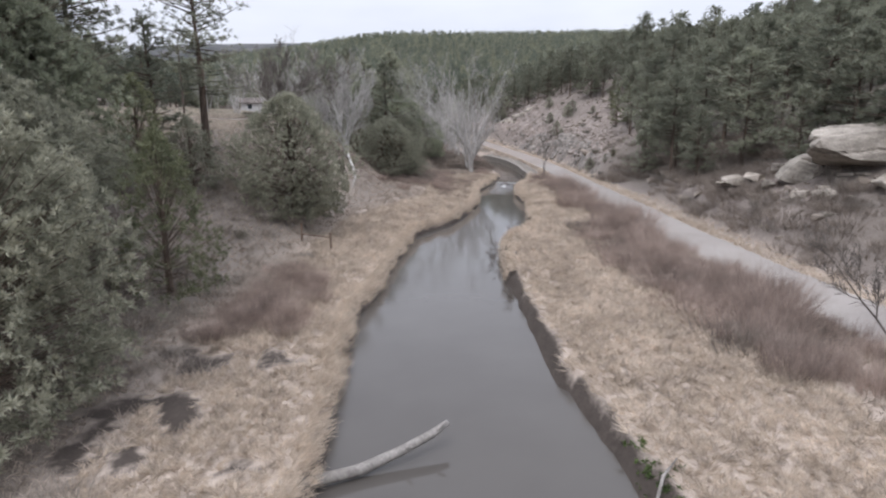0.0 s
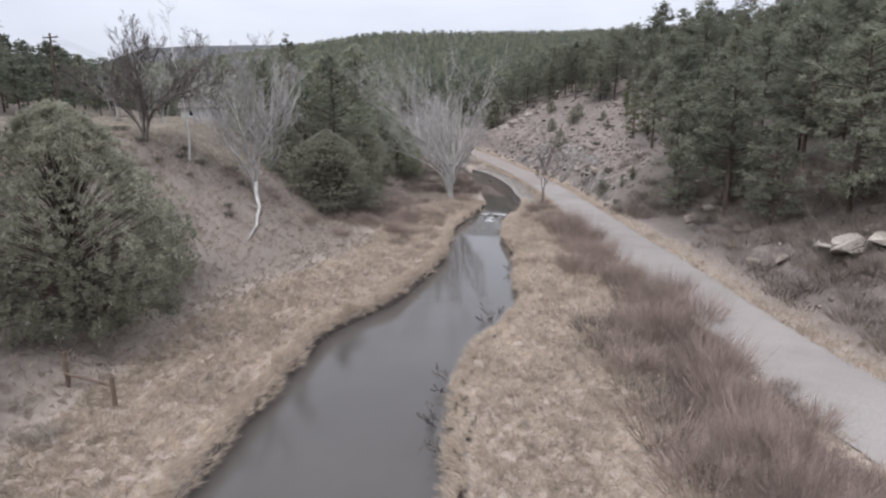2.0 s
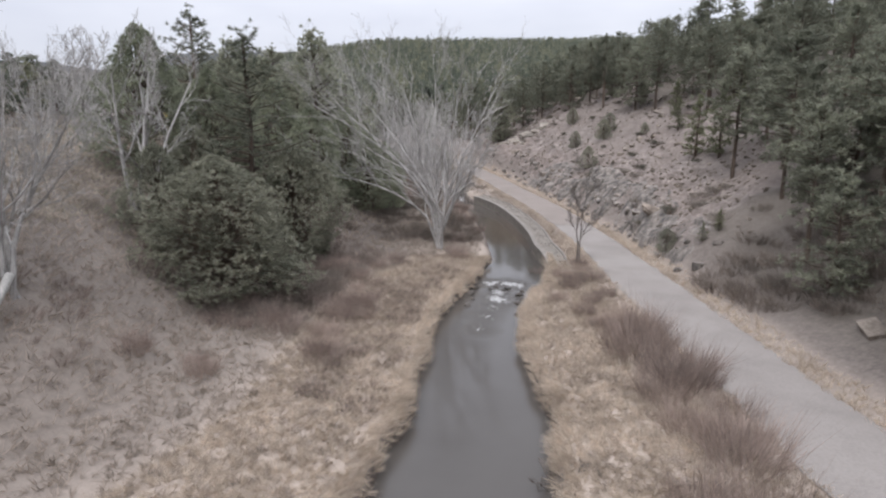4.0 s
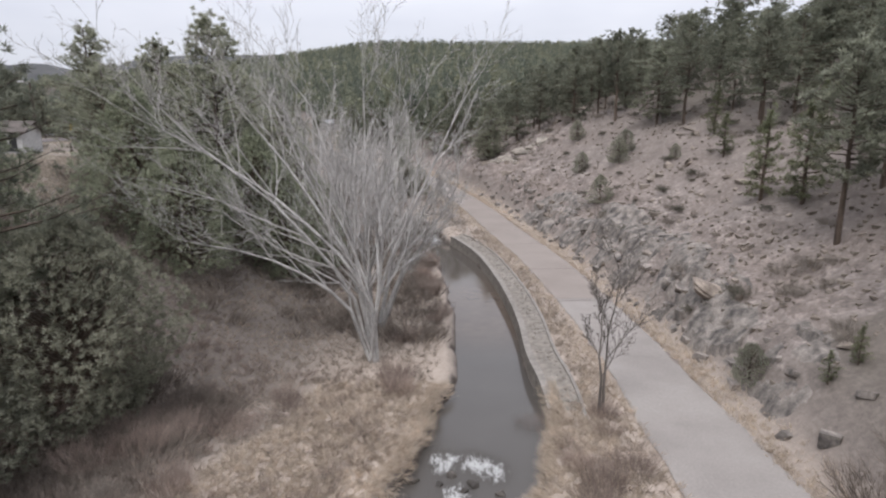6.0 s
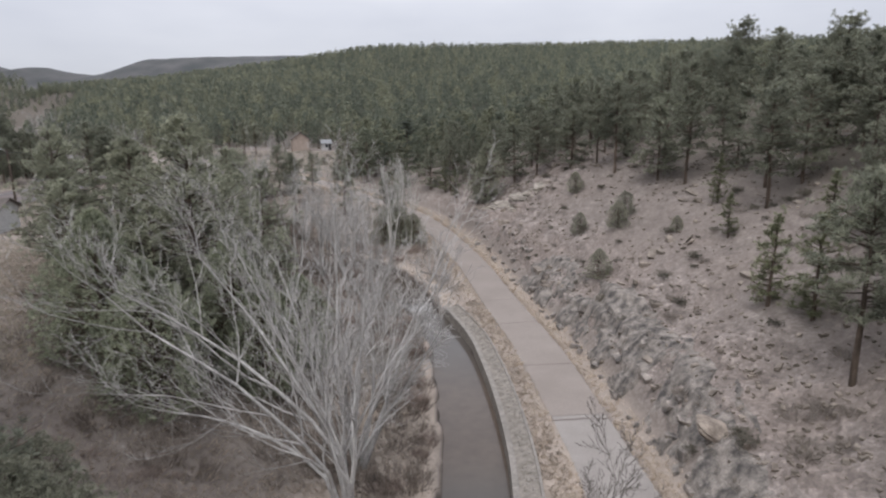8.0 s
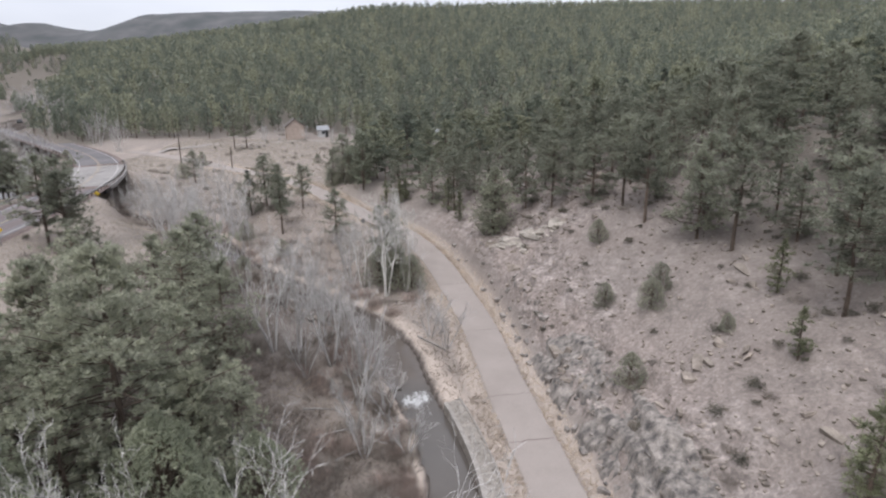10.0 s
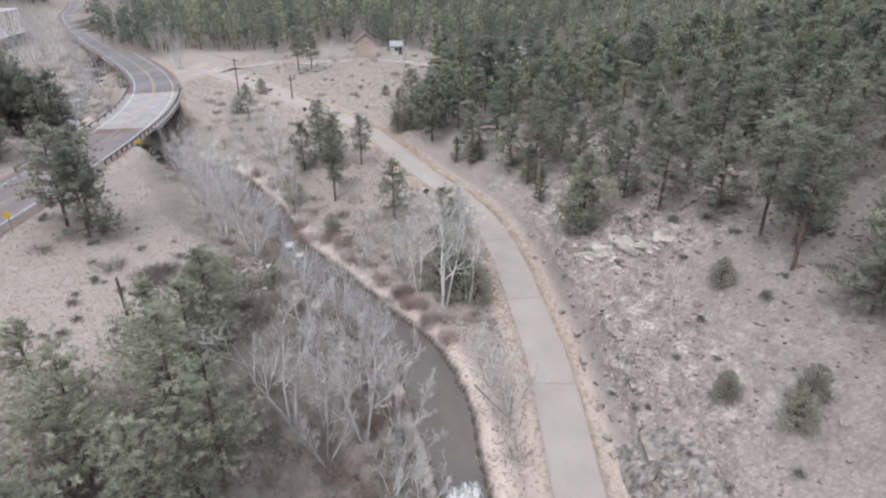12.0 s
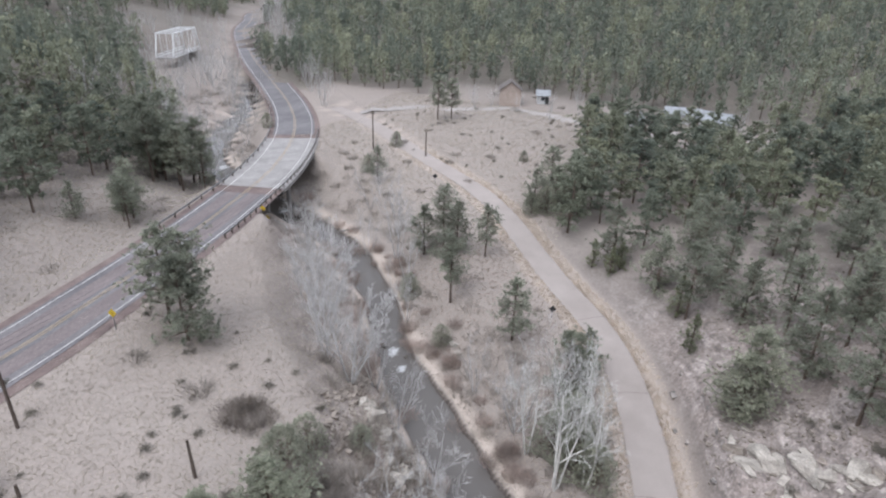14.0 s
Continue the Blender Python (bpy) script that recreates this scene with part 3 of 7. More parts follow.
def sticks(a, b, ra, rb, sides=3):
    """Tapered round sticks from points a to b."""
    a, b = np.asarray(a, float), np.asarray(b, float)
    d = b - a
    d = d / np.maximum(np.linalg.norm(d, axis=1, keepdims=True), 1e-9)
    ref = np.where(np.abs(d[:, 2:3]) > 0.9, np.array([[1.0, 0, 0]]), np.array([[0, 0, 1.0]]))
    u = np.cross(d, ref)
    u /= np.linalg.norm(u, axis=1, keepdims=True)
    w = np.cross(d, u)
    ang = np.arange(sides) * 2 * math.pi / sides
    ring = u[:, None] * np.cos(ang)[None, :, None] + w[:, None] * np.sin(ang)[None, :, None]
    v = np.concatenate([a[:, None] + ring * np.asarray(ra)[:, None, None], b[:, None] + ring * np.asarray(rb)[:, None, None]], 1)
    i = np.arange(sides)
    j = (i + 1) % sides
    t = np.concatenate([np.stack([i, j, j + sides], 1), np.stack([i, j + sides, i + sides], 1)])
    t = t[None] + (np.arange(len(a)) * 2 * sides)[:, None, None]
    return v.reshape(-1, 3), t.reshape(-1, 3)


def rod(points, radii, sides=6, flat=None):
    """One unbroken round bar along points; flat: its width and height, for a squared one."""
    p, r = np.array(points, float), np.array(radii, float)
    d = np.gradient(p, axis=0)
    d /= np.maximum(np.linalg.norm(d, axis=1, keepdims=True), 1e-9)
    ref = np.array([0, 0, 1.0]) if np.abs(d[:, 2]).max() < 0.95 else np.array([0.37, 0.93, 0.0])
    u = np.cross(d, ref)
    u /= np.maximum(np.linalg.norm(u, axis=1, keepdims=True), 1e-9)
    w = np.cross(u, d)
    if flat:
        sides, off = 4, [(-flat[0] / 2, -flat[1] / 2), (flat[0] / 2, -flat[1] / 2), (flat[0] / 2, flat[1] / 2), (-flat[0] / 2, flat[1] / 2)]
    else:
        off = [(math.cos(k * 2 * math.pi / sides), math.sin(k * 2 * math.pi / sides)) for k in range(sides)]
    v = np.concatenate([np.array([c + (u[i] * a + w[i] * b) * (1.0 if flat else r[i]) for a, b in off]) for i, c in enumerate(p)])
    t = []
    for i in range(len(p) - 1):
        for k in range(sides):
            a, b = i * sides + k, i * sides + (k + 1) % sides
            t += [(a, b, b + sides), (a, b + sides, a + sides)]
    last = (len(p) - 1) * sides
    t += [(0, k + 1, k) for k in range(1, sides - 1)] + [(last, last + k, last + k + 1) for k in range(1, sides - 1)]
    return v, np.array(t)


def sprays(centres, axes, count, length, width, rng, flat=0.0, wide=1.0, level=0.0):
    """Bunches of thin pointed leaves round centres, leaning along axes."""
    n = len(centres)
    d = rng.normal(size=(n, count, 3)) * np.array([1, 1, 1 - flat]) * wide + axes[:, None] * 0.9
    d /= np.linalg.norm(d, axis=2, keepdims=True)
    ln = length * rng.uniform(0.6, 1.2, (n, count, 1))
    s = np.cross(d, rng.normal(size=(n, count, 3)) + np.array([0, 0, level]))
    s /= np.maximum(np.linalg.norm(s, axis=2, keepdims=True), 1e-9)
    o = centres[:, None] + d * ln * 0.05
    v = np.stack([o - s * width * 0.5, o + s * width * 0.5 + d * ln * 0.35, o + d * ln], 2).reshape(-1, 3)
    return v, np.arange(n * count * 3).reshape(-1, 3)


def box(sx, sy, sz, at=(0, 0, 0), rz=0.0):
    c, s = math.cos(rz), math.sin(rz)
    v = []
    for z in (-0.5, 0.5):
        for x, y in ((-0.5, -0.5), (0.5, -0.5), (0.5, 0.5), (-0.5, 0.5)):
            px, py = x * sx, y * sy
            v.append((at[0] + c * px - s * py, at[1] + s * px + c * py, at[2] + z * sz))
    q = [(0, 3, 2, 1), (4, 5, 6, 7), (0, 1, 5, 4), (1, 2, 6, 5), (2, 3, 7, 6), (3, 0, 4, 7)]
    t = [tri for a, b, c2, d in q for tri in ((a, b, c2), (a, c2, d))]
    return np.array(v), np.array(t)


def beam(a, b, w, h):
    """A squared bar from a to b."""
    a, b = np.array(a, float), np.array(b, float)
    d = (b - a) / np.linalg.norm(b - a)
    ref = np.array([0, 0, 1.0]) if abs(d[2]) < 0.9 else np.array([1.0, 0, 0])
    u = np.cross(d, ref)
    u /= np.linalg.norm(u)
    k = np.cross(u, d)
    v = [p + u * sx * w / 2 + k * sz * h / 2 for p in (a, b) for sx, sz in ((-1, -1), (1, -1), (1, 1), (-1, 1))]
    q = [(0, 3, 2, 1), (4, 5, 6, 7), (0, 1, 5, 4), (1, 2, 6, 5), (2, 3, 7, 6), (3, 0, 4, 7)]
    return np.array(v), np.array([tri for i, j, m2, o in q for tri in ((i, j, m2), (i, m2, o))])


def thing(name, label, category, at=(0, 0, 0), rz=0.0, scale=1.0, group="", kind=""):
    """An empty at the thing's base, to carry its parts."""
    ob = new(name)
    ob.empty_display_size = 0.2
    ob.matrix_world = Matrix.LocRotScale(Vector(at), Euler((0, 0, rz)), Vector((scale,) * 3))
    return tagged(ob, label, category, group, kind)


def part(name, geo, mat, parent, label="", smooth=False):
    me = geo if isinstance(geo, bpy.types.Mesh) else soup(name, geo[0], geo[1], mat, smooth)
    ob = new(name, me)
    ob.parent = parent
    return tagged(ob, label) if label else ob


def single(name, geo, mat, label, category, group="", kind="", at=(0, 0, 0), rz=0.0, smooth=False):
    ob = new(name, geo if isinstance(geo, bpy.types.Mesh) else soup(name, geo[0], geo[1], mat, smooth))
    ob.matrix_world = Matrix.LocRotScale(Vector(at), Euler((0, 0, rz)), None)
    return tagged(ob, label, category, group, kind)


# ---- ground, water, lane ----
def spread(lo, hi, cell, edge, grow):
    mid = list(np.arange(lo, hi + cell / 2, cell))
    out, back, w = [], [], cell
    a, b = lo, hi
    while b < edge or a > -edge:
        w *= grow
        a, b = a - w, b + w
        out.append(b)
        back.append(a)
    return np.array(back[::-1] + mid + out)


def build_ground():
    xs, ys = spread(-64, 56, 0.42, 4500, 1.09), spread(4, 215, 0.42, 4500, 1.09)
    gx, gy = np.meshgrid(xs, ys)
    z, grass, rock, mud = land(gx, gy)
    shade = needle_floor(gx, gy)
    nx, ny = len(xs), len(ys)
    v = np.stack([gx, gy, z], 2).reshape(-1, 3)
    i, j = np.meshgrid(np.arange(nx - 1), np.arange(ny - 1))
    a = (j * nx + i).ravel()
    me = soup("ground", v, np.stack([a, a + 1, a + nx + 1, a + nx], 1), M["ground"], True)
    face_rock = (rock[:-1, :-1] + rock[1:, 1:]).ravel() * 0.5
    me.polygons.foreach_set("use_smooth", face_rock < 0.62)
    col = me.color_attributes.new("cover", "FLOAT_COLOR", "POINT")
    col.data.foreach_set("color", np.stack([grass, rock, mud, shade], 2).astype(np.float32).ravel())
    tagged(new("ground", me), "dry valley floor with pale grass, litter, rocky slopes and wooded hills", "ground", kind="structure")


def ribbon(line, half, lift, cross=1, z_col=2, crown=0.0):
    """A strip along a line: half its width, lifted over the line's own height."""
    t = np.gradient(line[:, :2], axis=0)
    t /= np.linalg.norm(t, axis=1, keepdims=True)
    nrm = np.stack([-t[:, 1], t[:, 0]], 1)
    half = np.broadcast_to(np.asarray(half, float), (len(line),))
    rows = []
    for k in np.linspace(-1, 1, cross + 1):
        p = line[:, :2] + nrm * (half * k)[:, None]
        rows.append(np.column_stack([p, line[:, z_col] + lift - crown * k * k]))
    v = np.stack(rows, 1).reshape(-1, 3)
    m = cross + 1
    a = (np.arange(len(line) - 1)[:, None] * m + np.arange(cross)[None]).ravel()
    return v, np.stack([a + 1, a, a + m, a + m + 1], 1)


build_ground()
# riffles: x, y, reach
RIFFLES = [(9.4, 86.0, 1.3), (10.6, 86.0, 1.2), (11.4, 85.4, 1.2), (9.9, 83.9, 1.2), (9.6, 82.6, 1.61), (9.2, 80.9, 1.6), (8.7, 79.2, 1.6), (10.3, 82.0, 1.6), (8.2, 77.0, 1.6), (7.6, 131.5, 1.9), (6.8, 131.2, 1.4), (8.4, 131.9, 1.4), (-21.0, 168.6, 1.8), (-18.6, 166.2, 1.4), (-27.5, 177.4, 1.6), (-83, 210, 3.0), (-101, 232, 4.0), (-36, 185, 1.6), (-58, 197, 2.0)]
fine = np.column_stack([np.interp(np.arange(0, len(CREEK_LINE) - 1, 0.25), np.arange(len(CREEK_LINE)), CREEK_LINE[:, k]) for k in range(4)])
wv, wt = ribbon(fine, fine[:, 2] + 0.9, 0.0, 16, 3)
water_mesh = soup("water", wv, wt, M["water"], True)
churn = np.zeros(len(wv))
for x, y, q in RIFFLES:
    churn = np.maximum(churn, (1.0 if q != 1.6 else 0.74) * np.exp(-((wv[:, 0] - x) ** 2 / (0.7 * q) ** 2 + (wv[:, 1] - y) ** 2 / q ** 2)))
water_mesh.attributes.new("broken", "FLOAT", "POINT").data.foreach_set("value", churn.astype(np.float32))
# weight of the browner water colour: strongest from y 103 to 108
water_mesh.attributes.new("brown_tint", "FLOAT", "POINT").data.foreach_set("value", (step(96, 103, wv[:, 1]) * (0.75 - 0.6 * step(108, 122, wv[:, 1]) + 0.3 * step(132, 136, wv[:, 1]) * step(152, 142, wv[:, 1]))).astype(np.float32))
def far_hills():
    """Two rounded wooded ridges far up the valley: slope, crest and back as one sheet."""
    nx, ny = 181, 31
    gx, gy = np.meshgrid(np.linspace(-3300, 300, nx), np.linspace(0, 1, ny))
    crest = np.interp(gx, [-3300, -2300, -1710, -1600, -1481, -1383, -1274, -1180, -1056, -838, -489, 300], [300, 330, 256, 219, 240, 219, 208, 222, 265, 270, 273, 240])
    gz = -30 + (crest + 30) * np.sin(np.pi * gy) ** 0.8 + 14 * fbm(gx, gy * 1400, 260, 3, 71) * np.abs(np.cos(np.pi * gy))
    gz = gz + 3 * fbm(gx, gy * 1400, 45, 3, 72)
    verts = np.stack([gx, 1750 + 1300 * gy, gz], -1).reshape(-1, 3)
    quads = [(j * nx + i, j * nx + i + 1, (j + 1) * nx + i + 1, (j + 1) * nx + i) for j in range(ny - 1) for i in range(nx - 1)]
    me = bpy.data.meshes.new("backdrop_hills")
    me.from_pydata(verts.tolist(), [], quads)
    me.materials.append(M["hazy_far_woods"])
    me.polygons.foreach_set("use_smooth", [True] * len(quads))
    tagged(new("backdrop_hills", me), "distant wooded ridges beyond the valley, coloured grey for haze", "hills", kind="structure")


far_hills()

single("water", water_mesh, None, "still grey creek water mirroring the overcast sky", "water", kind="structure")
lane_fine = np.column_stack([np.interp(np.arange(0, len(ROAD_LINE) - 1, 0.2), np.arange(len(ROAD_LINE)), ROAD_LINE[:, k]) for k in range(3)])
lane_wobble = np.interp(lane_fine[:, 1], [40, 80, 92, 200], [2.2, 2.2, 1.95, 1.95]) + 0.22 * fbm(np.arange(len(lane_fine)) * 0.42, np.zeros(len(lane_fine)), 3.0, 4, 3)
seam = int(np.argmin(np.abs(lane_fine[:, 1] - 105.6)))
single("road_1", ribbon(lane_fine[:seam + 1], lane_wobble[:seam + 1], 0.0, 4, 2, 0.03), M["lane"], "narrow worn grey paved lane beside the creek", "road", kind="structure", smooth=True)
single("road_5", ribbon(lane_fine[seam:], lane_wobble[seam:] * 0.6 + 0.4 * 1.95, 0.02, 4, 2, 0.03), M["slab"], "pinkish concrete lane climbing beside the creek", "road", kind="structure", smooth=True)
single("road_2", ribbon(HIGHWAY_LINE, 5.6, 0.0, 8, 2, 0.06), M["shoulder"], "reddish cinder shoulders of the two-lane highway", "road", kind="structure", smooth=True)

# ---- plants ----
def slivers(a, b, w):
    """The finest twigs: one tapered blade each."""
    d = b - a
    s = np.cross(d, np.array([0.3, 0.5, 0.2]))
    s /= np.maximum(np.linalg.norm(s, axis=1, keepdims=True), 1e-9)
    v = np.stack([a - s * w * 0.5, a + s * w * 0.5, b], 1).reshape(-1, 3)
    return v, np.arange(len(v)).reshape(-1, 3)


def pine_geo(seed, height, bare, radius, limbs, per, leaves, leaf=0.34, width=0.075, top=0.35, level=2.4):
    """Trunk and crown of a ponderosa-like pine, needles bunched at the limbs' ends in flat tiers: (trunk, crown)."""
    g = np.random.default_rng(seed)
    n = 9
    zs = np.linspace(-0.4, height * 0.95, n)
    sway = np.cumsum(g.normal(0, 0.035 * height / n, (n, 2)), 0)
    pts = np.column_stack([sway - sway[0], zs])
    r0 = 0.012 * height + 0.04
    trunk = [rod(pts, r0 * (1 - 0.9 * (zs + 0.4) / height) ** 0.9 + 0.012, 7)]
    la, lb, ra, cs, ax = [], [], [], [], []
    lean = g.uniform(0, 6.283)
    ph = g.uniform(0, 6.283, 3)
    for i in range(limbs):
        f = bare + (1 - bare) * (i + g.uniform(0, 1)) / limbs
        z = f * height * 0.93
        q = (f - bare) / (1 - bare)
        a = g.uniform(0, 6.283)
        prof = math.sin(math.pi * (0.17 + (0.83 - 0.12 * top) * q)) ** 0.75 * (1 - (0.5 - 0.5 * top) * q)
        lobes = 1 + 0.20 * math.sin(2 * a + ph[0] + 7 * q) + 0.16 * math.sin(3 * a + ph[1] - 11 * q) + 0.12 * math.cos(a - lean)
        ln = radius * prof * lobes * (g.uniform(0.45, 0.8) if g.uniform() < 0.3 else g.uniform(0.85, 1.1))
        rise = g.uniform(-0.22, 0.22) + 0.75 * q * q
        d = np.array([math.cos(a), math.sin(a), rise])
        d /= np.linalg.norm(d)
        o = np.array([np.interp(z, zs, pts[:, 0]), np.interp(z, zs, pts[:, 1]), z])
        mid = o + d * ln * 0.55
        tip = mid + (d + np.array([0, 0, 0.18])) * ln * 0.45
        la += [o, mid]
        lb += [mid, tip]
        ra += [0.024 + 0.009 * ln, 0.016 + 0.004 * ln]
        k = max(2, int(per * (0.45 + ln / radius)))
        for t in g.uniform(0.3, 1.05, k) ** 0.75:
            p = o + (mid - o) * t / 0.55 if t < 0.55 else mid + (tip - mid) * (t - 0.55) / 0.45
            cs.append(p + g.normal(0, 0.13 * ln + 0.05, 3) * np.array([1, 1, 0.42]))
            ax.append(d * 0.45 + np.array([0, 0, 0.45]))
    for _ in range(max(2, int(per))):
        cs.append(np.array([pts[-1, 0], pts[-1, 1], height * 0.95]) + g.normal(0, 0.10 * radius, 3))
        ax.append(np.array([0, 0, 0.8]))
    trunk.append(sticks(la, lb, ra, np.array(ra) * 0.6, 3) if leaves > 9 else slivers(np.array(la), np.array(lb), 0.06))
    return join(trunk), sprays(np.array(cs), np.array(ax), leaves, leaf, width, g, 0.35, level=level)


def flecks(centres, size, g):
    """Leafy tufts seen from far: one loose triangle each."""
    n = len(centres)
    a = g.normal(size=(n, 3, 3))
    a /= np.linalg.norm(a, axis=2, keepdims=True)
    return (centres[:, None] + a * size * g.uniform(0.5, 1.0, (n, 1, 1)) * np.array([0.75, 0.75, 1.15])).reshape(-1, 3), np.arange(n * 3).reshape(-1, 3)


def blob_geo(seed, height, radius, clumps, leaves, leaf, width, point=1.5, low=0.02):
    """Stems and a dense crown that reaches to the ground: juniper or fir."""
    g = np.random.default_rng(seed)
    ph = g.uniform(0, 6.28, 4)
    cs, ax = [], []
    for i in range(clumps):
        f = low + (1 - low) * g.uniform(0, 1) ** 1.15
        a = g.uniform(0, 2 * math.pi)
        prof = (min(1.0, 0.72 + 1.6 * f)) * (1 - f ** point) ** 0.75
        lobes = 1 + 0.16 * math.sin(3 * a + ph[0] + 4 * f) + 0.12 * math.sin(5 * a + ph[1] - 7 * f) + 0.12 * math.sin(9 * f + ph[2])
        r = radius * prof * lobes * g.uniform(0.62, 1.05)
        cs.append((math.cos(a) * r, math.sin(a) * r, f * height + g.normal(0, 0.1)))
        ax.append((math.cos(a) * 0.8, math.sin(a) * 0.8, 0.75))
    stem = [rod([(0, 0, -0.3), (0.05, 0.03, height * 0.4), (0, 0, height * 0.9)], [0.02 * height + 0.03, 0.013 * height + 0.02, 0.01], 6)]
    la = np.array([(0, 0, c[2] * 0.6) for c in cs[::6]])
    stem.append(sticks(la, np.array(cs[::6]), np.full(len(la), 0.02), np.full(len(la), 0.008), 3))
    return join(stem), sprays(np.array(cs), np.array(ax), leaves, leaf, width, g, level=1.2)


def bare_geo(seed, stems, height, spread_out, levels=4, lean=(0, 0), r0=0.16, droop=0.0, kids=1.5, thin=0.009, ways=None, reach=None, bends=None):
    """A leafless broadleaf tree."""
    g = random.Random(seed)
    A, B, RA, RB = [], [], [], []

    def grow(p, d, ln, r, lv, bend=None):
        n = 8 if bend else 5 if lv < 2 else (4 if lv == 2 else 2)
        seg = ln / n
        for i in range(n):
            w = 0.075 + 0.05 * lv
            d = (d + Vector((g.gauss(0, w), g.gauss(0, w), g.gauss(0, w) + (0.10 if lv else 0.05) - droop * lv * 0.04))).normalized()
            if bend and 1 < i < n - 1:
                d = (d * 0.60 + bend * 0.40).normalized()
            q = p + d * seg
            ra, rb = r * (1 - 0.75 * i / n), r * (1 - 0.75 * (i + 1) / n)
            A.append(tuple(p)), B.append(tuple(q)), RA.append(max(ra, thin * 0.6)), RB.append(max(rb, thin * 0.45))
            p = q
            if lv < levels and (i > 0 or lv > 0):
                for _ in range(int(kids + g.random())):
                    side = d.orthogonal().normalized()
                    side.rotate(Matrix.Rotation(g.uniform(0, 6.283), 3, d))
                    c = (d * 0.85 + side * g.uniform(0.32, 0.72)).normalized()
                    grow(p, c, ln * g.uniform(0.34, 0.58) * (1 - 0.45 * i / n), max(rb * 0.6, thin), lv + 1)

    for s in range(stems):
        a = 6.283 * (s + g.random() * 0.6) / stems
        d = Vector((math.cos(a) * spread_out + lean[0], math.sin(a) * spread_out + lean[1], 1)).normalized()
        if ways:
            d = Vector(ways[s]).normalized()
        grow(Vector((math.cos(a) * 0.18, math.sin(a) * 0.18, -0.3)), d, height * (reach[s] if reach else g.uniform(0.72, 1.0)), r0 * g.uniform(0.75, 1.1), 0, Vector(bends[s]).normalized() if bends else None)
    A, B, RA, RB = np.array(A), np.array(B), np.array(RA), np.array(RB)
    big = RA > 0.05
    return sticks(A[big], B[big], RA[big], RB[big], 6), sticks(A[~big], B[~big], RA[~big], RB[~big], 3)


def twig_geo(seed, stems, height, width, lean=0.35, r=0.008, forks=2):
    """An upright bundle of thin leafless stems."""
    g = np.random.default_rng(seed)
    a = g.uniform(0, 6.283, stems)
    rr = width * 0.5 * np.sqrt(g.uniform(0, 1, stems))
    base = np.column_stack([np.cos(a) * rr, np.sin(a) * rr, np.full(stems, -0.1)])
    h = height * g.uniform(0.5, 1.05, stems)
    d = np.column_stack([np.cos(a) * lean * rr / width * 2, np.sin(a) * lean * rr / width * 2, np.ones(stems)]) + g.normal(0, 0.16, (stems, 3))
    d /= np.linalg.norm(d, axis=1, keepdims=True)
    mid = base + d * (h * 0.5)[:, None]
    tip = mid + (d + g.normal(0, 0.15, (stems, 3))) * (h * 0.5)[:, None]
    geo = [sticks(base, mid, np.full(stems, r), np.full(stems, r * 0.75)), slivers(mid, tip, r * 1.5)]
    for _ in range(forks):
        t = g.uniform(0.3, 0.9, (stems, 1))
        o = base + (mid - base) * t
        e = o + (d + g.normal(0, 0.42, (stems, 3))) * (h * g.uniform(0.25, 0.5, stems))[:, None]
        geo.append(slivers(o, e, r * 1.3))
    return join(geo)


def plant_pair(name, parts, mats, label, category, group):
    """A hidden-free first plant at the origin, to be copied and then moved itself."""
    ob = thing(name, label, category, group=group)
    for (n, geo), mat in zip(parts, mats):
        part(n, geo, mat, ob)
    return ob


class Grove:
    """Kinds of one plant; each plant set takes the first kind's own object once, then copies."""
    def __init__(self, kinds):
        self.kinds, self.used = kinds, set()

    def set(self, i, x, y, scale=1.0, turn=None, sink=0.0, tall=1.0, label=""):
        i %= len(self.kinds)
        turn = random.uniform(0, 6.283) if turn is None else turn
        m = Matrix.LocRotScale(Vector((x, y, ground(x, y) - sink)), Euler((0, 0, turn)), Vector((scale, scale, scale * tall)))
        ob = self.kinds[i]
        if i in self.used:
            ob = copy_thing(ob, m)
        self.used.add(i)
        ob.matrix_basis = m
        if label:
            ob["label"] = label
        return ob


random.seed(4)
PINES = Grove([plant_pair("pine_tree", zip(("trunk", "crown"), pine_geo(s, h, b, r, 80, 7.2, 20, 0.38, 0.075, tp)), (M["bark"], M["pine"]),
                          "tall ponderosa pine with dark trunk and clumped green needles", "pine tree", "pines of the valley")
               for s, h, b, r, tp in ((1, 11, 0.20, 3.2, 0.3), (2, 10.5, 0.14, 3.3, 0.5), (3, 11.5, 0.30, 2.9, 0.6), (4, 9.5, 0.08, 3.2, 0.2), (5, 11.5, 0.34, 2.8, 0.8), (6, 9, 0.06, 3.0, 0.4))])
YOUNG = Grove([plant_pair("young_pine_tree", zip(("trunk", "crown"), pine_geo(s, 5.0, 0.06, 1.35, 56, 6.0, 15, 0.24, 0.05, 0.0)), (M["bark"], M["young_pine"]),
                          "young bushy pine with yellowish green needles", "pine tree", "young pines on the slope") for s in (11, 12, 13)])
JUNIPERS = Grove([plant_pair("juniper_tree", zip(("stem", "crown"), blob_geo(s, 4.6, 2.05, 760, 18, 0.20, 0.05, p)), (M["bark"], M["juniper"]),
                             "dense grey-green juniper bushy to the ground", "juniper tree", "junipers of the valley") for s, p in ((21, 2.6), (22, 2.2), (23, 3.2))])
